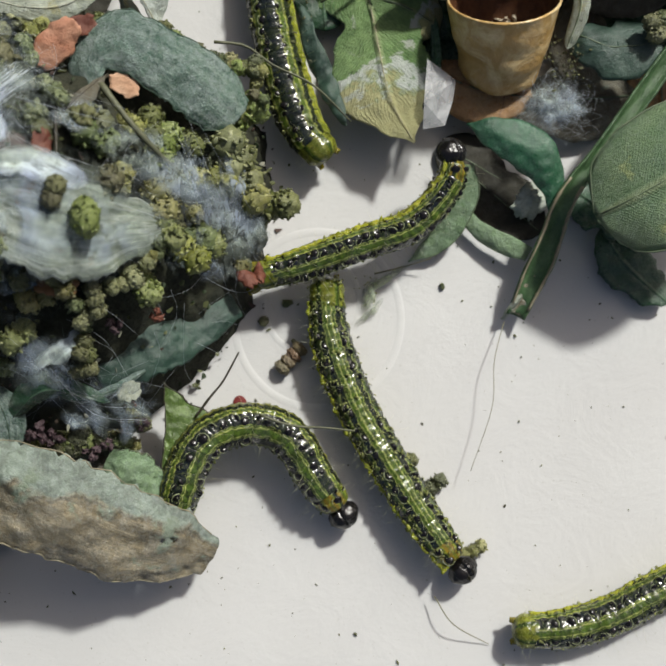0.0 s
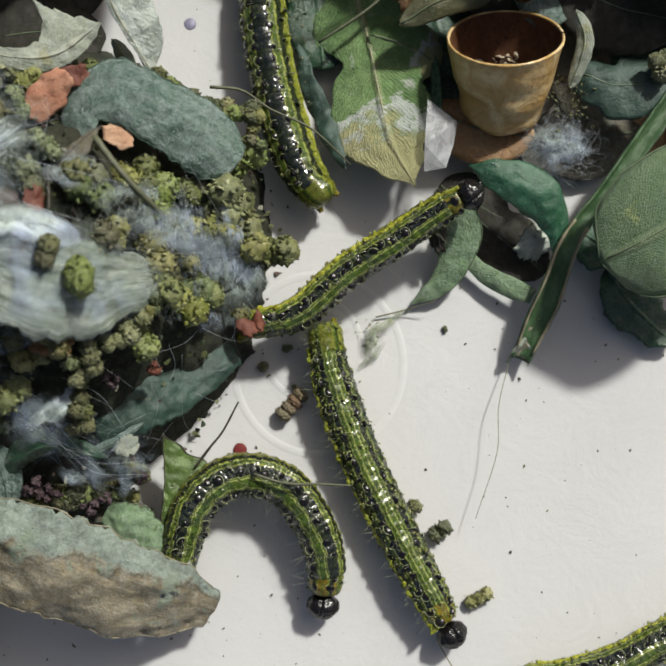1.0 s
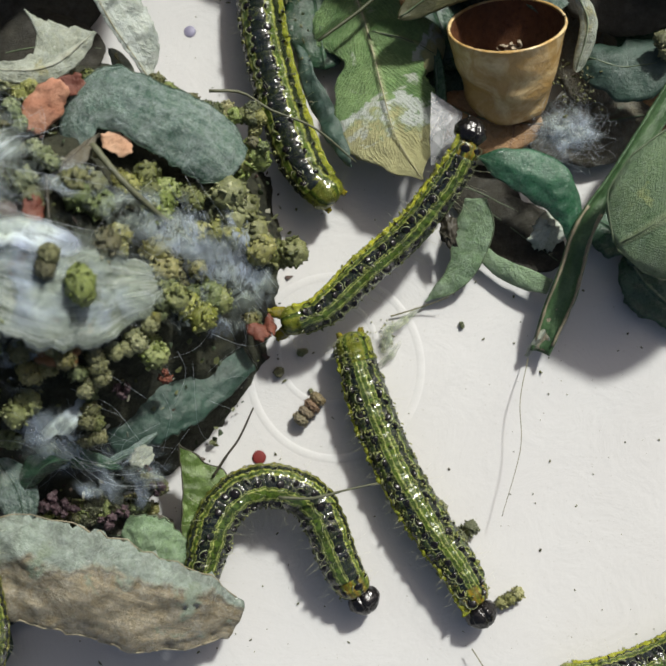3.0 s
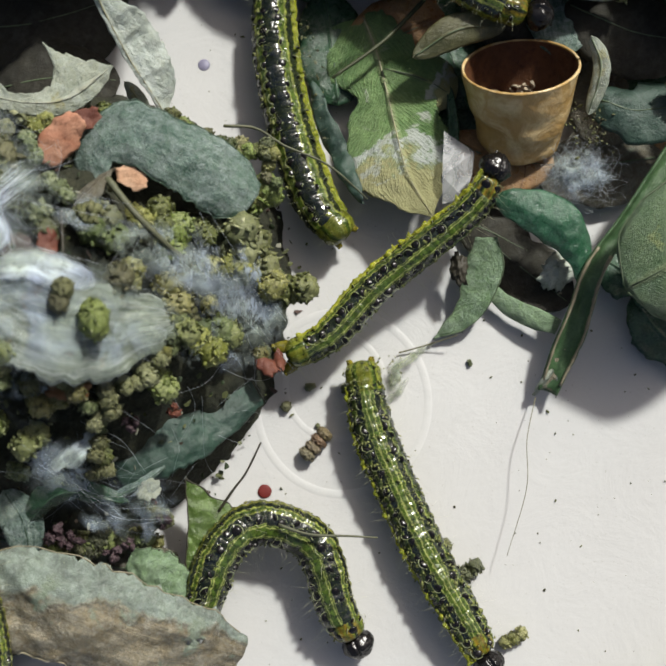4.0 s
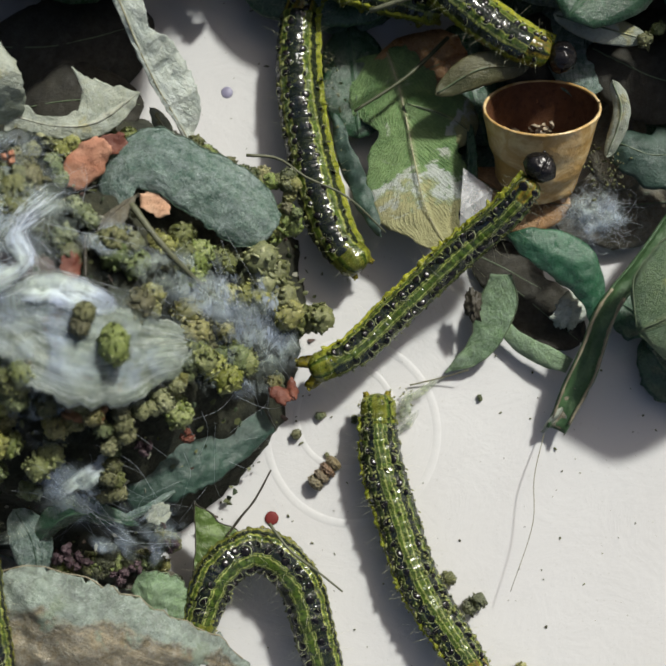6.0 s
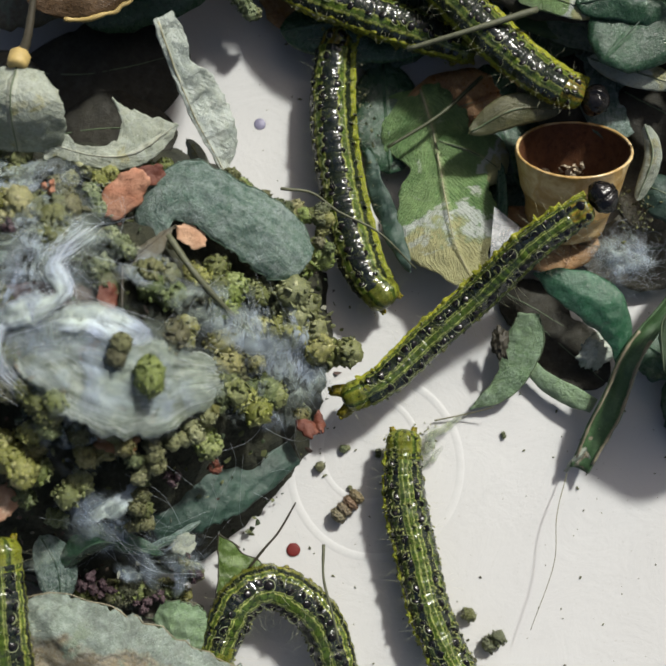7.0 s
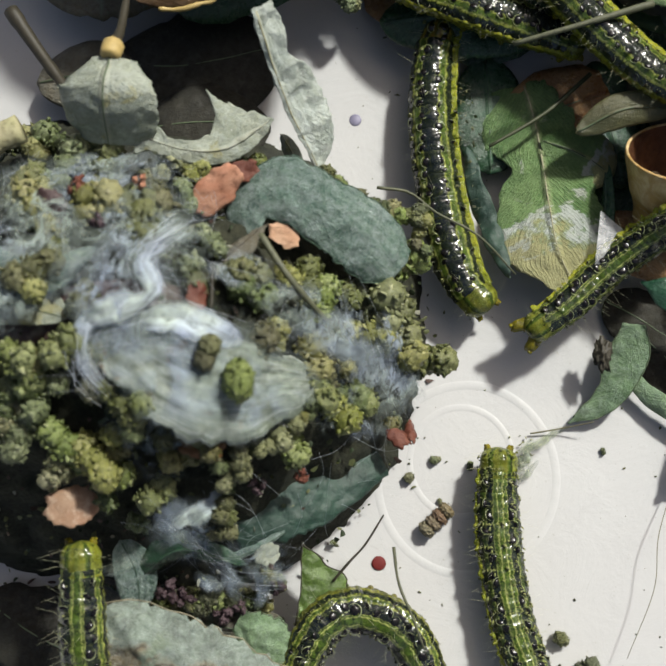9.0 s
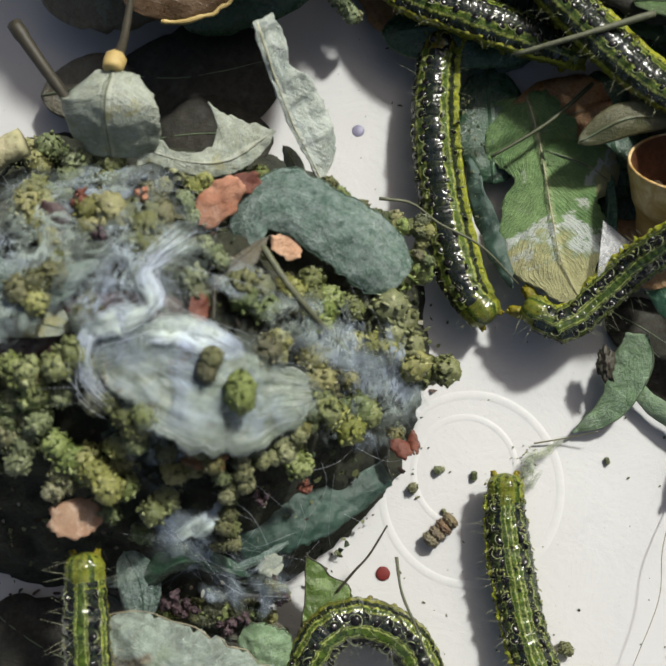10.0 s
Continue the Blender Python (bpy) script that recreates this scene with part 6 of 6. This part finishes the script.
    # the near-black ones stand for dark hollows, shade put into their colour
    for lab, pts, w, m, roll in (("teal leaf arching at the heap's edge", [(14.0, 46.0, 12.0), (20.0, 47.0, 13.0), (27.0, 44.0, 11.0)], 6.0, LEAF_DARK, 10), ("fresh green leaf scrap on the heap", [(8.6, 46.6, 11.0), (12.0, 46.4, 12.0), (16.0, 45.4, 11.0)], 3.0, LEAF_EATEN, 0),
                                 ("dark leaf behind the capsule", [(20.0, 40.0, 6.0), (26.0, 37.0, 7.0), (33.0, 36.0, 6.0)], 9.0, LEAF_SHADE, 0), ("dark leaf behind the capsule", [(10.0, 41.0, 4.0), (16.0, 40.0, 5.0), (23.0, 42.0, 4.0)], 9.0, LEAF_SHADE, 0),
                                 ("dark leaf under the caterpillars", [(-14.0, 44.6, 4.0), (-7.0, 45.4, 5.0), (2.0, 45.0, 4.0)], 8.0, LEAF_DARK, 0), ("dark leaf in deep shade", [(-36.0, 32.0, 4.0), (-30.0, 33.0, 5.0), (-23.5, 33.4, 3.0)], 9.0, LEAF_SHADE, 0),
                                 ("dark leaf in deep shade", [(-40.0, 39.0, 3.0), (-33.0, 38.6, 4.0), (-23.0, 42.0, 3.0)], 13.0, LEAF_SHADE, 0), ("dark dead leaf by the tray edge", [(-48.0, 46.0, 5.0), (-41.0, 47.0, 6.0), (-34.0, 47.0, 5.0)], 10.0, LEAF_BROWN, 0), ("dark dead leaf beside the twig", [(-47.0, 36.0, 3.0), (-41.0, 37.0, 4.0), (-36.0, 34.0, 3.0)], 8.0, LEAF_BROWN, 0), ("pale web-covered leaf on the heap", [(16.0, 42.0, 9.0), (20.0, 40.6, 10.0), (25.0, 39.8, 9.0)], 3.0, LEAF_PALE, 15)):
        leaf(lab, pts, w, m, 60, roll, 0.5, 0.5, 0.5, 0.1, len(lab) + w, stalk=0)


# ---- loose crumbs on the floor ----
def build_loose():
    rnd = random.Random(77)
    ob = thing("dry_pellet", -4.2, -2.4, 0.95, "ribbed dry brown frass pellet on white plastic", "frass pellet")
    for k in range(4):
        bm = bmesh.new()
        lump(bm, (0, (k - 1.5) * 0.86, 0.03 * (k % 2)), (0.88, 0.60, 0.88), k + 3, 4, 0.24, 3.2, Euler((0, k * 0.9, 0)))
        part("rib", bm, PELLET_DRY, ob)
    ob.matrix_basis = pose(-4.2 * MM, -2.4 * MM, 0.92 * MM, 0, 0, -41)
    for x, y, s in ((-7.1, 1.3, 0.62), (-4.6, 3.3, 0.42), (-1.4, 3.0, 0.36), (-4.9, 3.2, 0.5), (-4.0, -0.6, 0.3), (11.0, 5.6, 0.28), (8.9, -16.4, 0.3)):
        tagged(pellet(x, y, s * 0.75, s, rnd), "small green crumb on white plastic", "frass pellet", "crumbs on the tray")
    for x, y, s in ((8.3, -12.1, 0.85), (10.9, -14.5, 0.95), (14.9, -21.0, 0.8)):
        tagged(pellet(x, y, s * 0.9, s, rnd), "round grey-green pellet lying beside a caterpillar", "frass pellet", "round pellets on the tray")
    for k, (pts, w) in enumerate((([(3.0, 2.4, 0.5), (3.6, 4.2, 1.6), (4.2, 6.4, 0.8)], 1.8), ([(2.8, 4.6, 1.2), (4.8, 5.8, 1.4), (7.4, 7.6, 0.5)], 1.2), ([(2.4, 1.0, 0.4), (3.8, 2.6, 0.9), (4.8, 4.2, 0.4)], 1.4))):
        leaf("wisp of chewed pale green leaf skin on white plastic", pts, w, WISP, 70, 20 * k, 0.45, 0.5, 0.8, 0.5, 80 + k, stalk=0, category="leaf scrap", group="chewed wisps", rib=False)
    bm = bmesh.new()
    for k in range(26):
        s = rnd.uniform(0.06, 0.2)
        lump(bm, (3.2 + rnd.gauss(0, 0.6), 4.8 + rnd.gauss(0, 0.8), s * 0.5 + rnd.random() * 0.8), (s * 1.5, s, s * 0.5), k, 1, 0.8)
    tagged(part("chewed_scraps", bm, CRUMB, flat=True), "chewed pale green scraps on white plastic", "leaf scraps", kind="stuff")


def loose_stalk():
    bm = bmesh.new()
    tube(bm, [(-4.6, 0.2, 0.0), (-1.5, -0.25, 0.15), (1.8, 0.1, 0.1), (4.6, 0.3, -0.2)], 0.16, 0.08, 6, 14, 0.15)
    return tagged(part("leaf_stalk", bm, STEM), "thin dry leaf stalk lying across the arched caterpillar", "stalk")


build_ground()
build_nest()
build_side()
build_heap()
build_loose()
stalk_over = loose_stalk()

# ---- the caterpillars at rest ----
_, hanger = caterpillar("green caterpillar with yellow side fold hanging by the nest", 2.15, 7, 1.5, 3, 1, SKIN_BLACK, 0.06, 0.6, ((0.31, 0.5, 0.36), (0.43, -0.5, 0.34), (1.15, 0.1, 0.27)))
lay(hanger[::1], [(-1.5, 17.9, 3.6), (-4.0, 20.5, 3.6), (-5.6, 24.5, 3.6), (-7.2, 30.3, 3.6), (-8.3, 36.7, 3.6), (-8.3, 42.7, 3.8), (-7.4, 46.8, 4.0)], -8)
_, crosser = caterpillar("dark caterpillar lying in shade under a stem", 2.1, 4, 1.2, 5, 2, SKIN_BLACK, 0.08, 0.6, ((0.31, 0.5, 0.36), (0.43, -0.5, 0.34), (1.15, 0.1, 0.27)))
lay(crosser, [(5.1, 43.5, 5.0), (-0.9, 44.6, 6.4), (-6.5, 45.9, 7.0), (-11.7, 48.0, 6.0), (-15.7, 52.0, 4.5), (-18.1, 55.7, 4.5)], 10)
_, feeder = caterpillar("green and black caterpillar reaching over the capsule", 2.0, 5, 1.3, 7, -1, SKIN_BLACK, 0.06, 0.6, ((0.31, 0.5, 0.36), (0.43, -0.5, 0.34), (1.15, 0.1, 0.27)))
lay(feeder, [(-4.6, 58.0, 8.0), (-2.6, 53.4, 9.0), (0.4, 49.0, 9.6), (4.9, 44.5, 9.8), (8.8, 41.1, 9.8), (13.0, 38.6, 9.6), (17.4, 37.5, 9.4)], -10)
_, straggler = caterpillar("yellow-green caterpillar stretched on white plastic", 2.0, 8, 1.2, 9, -1, None, 0.2)
lay(straggler, [(19.4, -28.6, 2.4), (24.2, -28.2, 2.2), (28.6, -26.8, 2.2), (33.0, -24.4, 2.2), (38.0, -22.0, 2.2), (43.0, -20.0, 2.2)], 0)
_, climber = caterpillar("caterpillar climbing the foot of the nest", 2.0, 3, 1.2, 11, 0)
lay(climber, [(-34.1, -7.0, 15.0), (-33.6, -10.8, 14.6), (-33.2, -14.6, 14.0), (-32.6, -18.6, 12.6), (-33.0, -22.6, 10.0), (-35.6, -28.0, 6.0), (-39.0, -33.0, 3.0)], 0)

# ---- the caterpillars that crawl ----
_, reacher = caterpillar("green caterpillar with black back crawling to the capsule", 1.72, 7, 1.3, 13, -1, SKIN, 0.30, 1.0)
_, puller = caterpillar("long crumb-covered caterpillar on white plastic", 2.05, 16, 0.9, 15, 1, SKIN_SPECK, 0.26)
_, archer = caterpillar("arched caterpillar with yellow side stripe", 2.1, 6, 1.3, 17, 0)


def motions():
    crawl(reacher, [
        (0.0, [(-7.5, 5.4, 5.0), (-3.0, 6.9, 5.3), (2.3, 9.0, 5.6), (7.2, 11.0, 6.0), (10.5, 14.9, 7.0), (10.5, 18.3, 8.0)]),
        (0.5, [(-8.3, 5.4, 5.0), (-4.6, 6.5, 5.3), (-0.1, 9.3, 5.6), (5.3, 11.5, 6.0), (9.7, 14.0, 7.0), (12.8, 16.6, 8.0)]),
        (1.0, [(-8.3, 5.2, 5.0), (-3.8, 6.5, 5.3), (0.6, 10.5, 5.6), (5.4, 13.8, 6.0), (9.7, 16.8, 7.0), (12.6, 18.2, 8.0)]),
        (1.5, [(-8.6, 5.5, 5.0), (-4.4, 6.1, 5.3), (0.1, 9.5, 5.6), (4.9, 12.5, 6.0), (8.2, 16.1, 7.0), (10.4, 20.8, 8.0)]),
        (2.0, [(-8.9, 5.5, 5.0), (-4.7, 6.0, 5.3), (-0.2, 9.5, 5.6), (5.0, 13.0, 6.0), (7.8, 18.2, 7.0), (8.2, 23.7, 8.0)]),
        (3.5, [(-4.9, 6.1, 5.0), (-1.8, 7.5, 5.3), (2.3, 11.5, 5.6), (6.3, 15.1, 6.5), (10.3, 19.1, 8.0), (12.8, 23.1, 9.4)]),
        (4.0, [(-6.3, 6.1, 5.0), (-2.9, 7.9, 5.3), (1.3, 12.4, 5.6), (5.7, 15.9, 6.5), (10.4, 19.7, 8.0), (12.8, 23.6, 9.4)]),
        (4.5, [(-6.2, 5.8, 5.0), (-2.6, 8.1, 5.3), (1.4, 12.6, 5.6), (6.2, 16.6, 6.5), (10.9, 20.8, 8.0), (14.5, 24.6, 9.4)]),
        (5.0, [(-6.3, 5.6, 5.0), (-2.3, 8.1, 5.3), (1.7, 12.2, 5.6), (6.4, 16.2, 6.6), (11.4, 21.0, 8.1), (15.9, 25.0, 9.5)]),
        (6.5, [(-5.1, 8.1, 5.0), (-1.7, 9.9, 5.3), (2.6, 14.4, 5.6), (7.1, 19.0, 7.3), (11.8, 23.3, 11.2), (14.3, 27.2, 13.6)]),
        (7.0, [(-5.0, 7.9, 5.0), (-1.7, 9.7, 5.3), (2.5, 14.1, 5.6), (7.0, 18.6, 7.4), (11.3, 23.1, 11.2), (17.4, 27.6, 13.6)]),
        (7.5, [(-1.9, 10.3, 5.0), (1.7, 13.1, 5.3), (5.8, 17.8, 5.6), (10.0, 22.8, 7.4), (13.7, 26.1, 11.2), (17.4, 29.1, 13.6)]),
        (8.0, [(-1.5, 11.4, 5.0), (1.2, 14.5, 5.3), (5.1, 19.6, 5.6), (9.2, 23.4, 7.4), (13.2, 25.8, 11.2), (17.1, 28.8, 13.6)]),
        (8.5, [(-1.7, 11.2, 5.0), (1.3, 14.6, 5.3), (5.2, 19.2, 5.6), (8.9, 22.8, 7.4), (12.1, 25.5, 11.2), (16.1, 28.6, 13.6)]),
        (9.0, [(3.0, 16.0, 5.0), (5.7, 18.4, 5.3), (9.2, 22.2, 5.6), (12.5, 25.0, 7.4), (15.5, 27.1, 11.2), (18.7, 29.8, 13.6)]),
        (9.5, [(2.5, 16.7, 5.0), (5.4, 17.3, 5.3), (8.8, 20.5, 5.6), (12.1, 23.6, 7.4), (15.1, 26.2, 11.2), (18.3, 28.8, 13.6)]),
        (10.0, [(2.2, 18.9, 5.0), (5.2, 17.6, 5.3), (8.3, 20.3, 5.6), (11.2, 23.3, 7.4), (14.7, 25.9, 11.2), (17.8, 28.7, 13.6)]),
    ], ((0.0, 24, 34), (2.0, 24, 34), (6.5, 8, 14), (10.0, 4, 6)))
    crawl(puller, [
        (0.0, [(-1.0, 5.4, 3.2), (-0.4, -0.1, 2.8), (2.3, -6.8, 2.6), (6.1, -12.9, 2.6), (10.4, -19.1, 2.8), (14.1, -23.3, 2.3)]),
        (0.5, [(-1.1, 4.9, 3.2), (0.1, -1.4, 2.8), (2.6, -7.3, 2.6), (7.4, -13.2, 2.6), (10.6, -18.6, 2.8), (7.5, -23.4, 2.3)]),
        (1.0, [(-1.3, 5.5, 3.2), (-0.4, 0.7, 2.8), (2.2, -6.3, 2.6), (5.7, -13.2, 2.6), (9.1, -19.3, 2.8), (12.4, -24.9, 2.3)]),
        (1.5, [(-1.2, 4.7, 3.2), (0.3, -1.7, 2.8), (2.9, -8.6, 2.6), (7.4, -13.5, 2.6), (10.5, -18.7, 2.8), (6.3, -20.8, 2.3)]),
        (2.0, [(-1.5, 4.5, 3.2), (0.0, -1.4, 2.8), (2.5, -7.9, 2.6), (6.2, -13.1, 2.6), (9.5, -17.9, 2.8), (7.4, -22.6, 2.3)]),
        (3.5, [(0.6, 4.4, 3.2), (1.6, 0.1, 2.8), (3.4, -5.3, 2.6), (6.1, -11.4, 2.6), (9.2, -17.0, 2.8), (13.3, -22.8, 2.3)]),
        (4.0, [(0.2, 5.2, 3.2), (1.2, -0.5, 2.8), (3.4, -6.2, 2.6), (6.3, -12.6, 2.6), (9.4, -18.1, 2.8), (12.6, -23.8, 2.3)]),
        (4.5, [(0.7, 5.4, 3.2), (1.4, -0.3, 2.8), (3.3, -6.0, 2.6), (5.5, -12.5, 2.6), (8.6, -18.0, 2.8), (12.0, -23.6, 2.3)]),
        (5.0, [(0.3, 5.0, 3.2), (1.0, -0.3, 2.8), (3.0, -6.4, 2.6), (5.5, -12.4, 2.6), (9.4, -17.6, 2.8), (12.7, -22.6, 2.3)]),
        (6.5, [(0.8, 5.0, 3.2), (1.3, -1.0, 2.8), (3.1, -7.0, 2.6), (5.0, -12.6, 2.6), (8.0, -17.6, 2.8), (11.8, -22.6, 2.3)]),
        (8.0, [(0.6, 4.7, 3.2), (0.9, -0.4, 2.8), (2.1, -6.2, 2.6), (3.7, -11.7, 2.6), (6.4, -17.2, 2.8), (10.0, -22.4, 2.3)]),
        (9.0, [(0.9, 4.4, 3.2), (1.2, -0.5, 2.8), (2.1, -6.0, 2.6), (3.7, -11.5, 2.6), (6.4, -17.0, 2.8), (10.0, -22.2, 2.3)]),
        (10.0, [(1.3, 2.9, 3.2), (1.7, -1.2, 2.8), (2.9, -6.5, 2.6), (4.6, -11.9, 2.6), (7.4, -17.2, 2.8), (10.8, -22.2, 2.3)]),
    ], ((0.0, -4, -14), (10.0, -2, -10)))
    crawl(archer, [
        (0.0, [(-15.4, -19.9, 4.6), (-13.1, -11.9, 5.0), (-9.1, -9.2, 4.5), (-4.5, -9.9, 4.0), (-1.1, -14.4, 3.5), (2.0, -18.2, 2.3)]),
        (0.5, [(-15.2, -19.6, 4.6), (-13.2, -12.4, 5.0), (-9.2, -9.5, 4.5), (-4.1, -10.8, 4.0), (-0.7, -15.0, 3.5), (3.0, -17.9, 2.3)]),
        (1.0, [(-14.9, -19.2, 4.6), (-13.1, -12.1, 5.0), (-9.2, -9.2, 4.5), (-4.3, -10.4, 4.0), (-0.7, -16.1, 3.5), (-0.6, -22.4, 2.3)]),
        (1.5, [(-15.1, -19.5, 4.6), (-13.1, -12.4, 5.0), (-9.2, -9.7, 4.5), (-4.0, -11.7, 4.0), (-0.4, -17.4, 3.5), (2.8, -22.6, 2.3)]),
        (2.0, [(-15.1, -19.2, 4.6), (-12.9, -12.2, 5.0), (-9.3, -9.6, 4.5), (-4.6, -11.3, 4.0), (-1.9, -16.1, 3.5), (-0.7, -21.7, 2.3)]),
        (3.5, [(-14.9, -19.2, 4.6), (-12.4, -11.8, 5.0), (-8.4, -9.5, 4.5), (-3.7, -11.2, 4.0), (-1.3, -17.2, 3.5), (1.7, -21.1, 2.3)]),
        (4.0, [(-15.3, -19.4, 4.6), (-13.0, -12.4, 5.0), (-9.4, -9.7, 4.5), (-4.3, -11.7, 4.0), (-2.2, -17.7, 3.5), (0.2, -21.8, 2.3)]),
        (4.5, [(-14.4, -19.0, 4.6), (-12.4, -12.0, 5.0), (-8.5, -9.6, 4.5), (-4.0, -11.6, 4.0), (-2.4, -17.6, 3.5), (-0.7, -23.5, 2.3)]),
        (5.0, [(-14.7, -18.8, 4.6), (-12.6, -12.1, 5.0), (-8.7, -9.3, 4.5), (-4.6, -12.0, 4.0), (-3.7, -18.0, 3.5), (-2.3, -23.5, 2.3)]),
        (6.5, [(-16.0, -17.6, 4.6), (-14.1, -11.8, 5.0), (-10.6, -10.0, 4.5), (-6.5, -12.8, 4.0), (-4.2, -18.6, 3.5), (-2.4, -24.0, 2.3)]),
        (8.0, [(-15.9, -17.8, 4.6), (-13.6, -12.2, 5.0), (-10.2, -10.8, 4.5), (-5.8, -13.0, 4.0), (-3.2, -18.4, 3.5), (-1.4, -23.6, 2.3)]),
        (10.0, [(-16.2, -17.9, 4.6), (-14.1, -12.6, 5.0), (-10.8, -11.0, 4.5), (-6.4, -12.6, 4.0), (-3.6, -17.9, 3.5), (-1.6, -23.0, 2.3)]),
    ], ((0.0, 32, 10), (10.0, 32, 10)))

    walk(stalk_over, [(t, pose(x * MM, y * MM, z * MM, 0, 0, a)) for t, x, y, z, a in (
        (0.0, -2.4, -9.0, 7.0, -8), (1.0, -3.0, -9.6, 7.0, -6), (2.0, -3.4, -10.2, 7.0, -5), (3.5, -2.0, -10.2, 7.0, 10), (4.0, -3.0, -10.6, 7.0, -8), (5.0, -5.4, -10.0, 7.2, -34),
        (6.5, -5.8, -10.4, 7.2, -54), (7.0, -5.6, -10.4, 7.2, -78), (8.0, -6.2, -9.6, 7.0, -72), (10.0, -6.6, -9.2, 7.0, -68))])


motions()
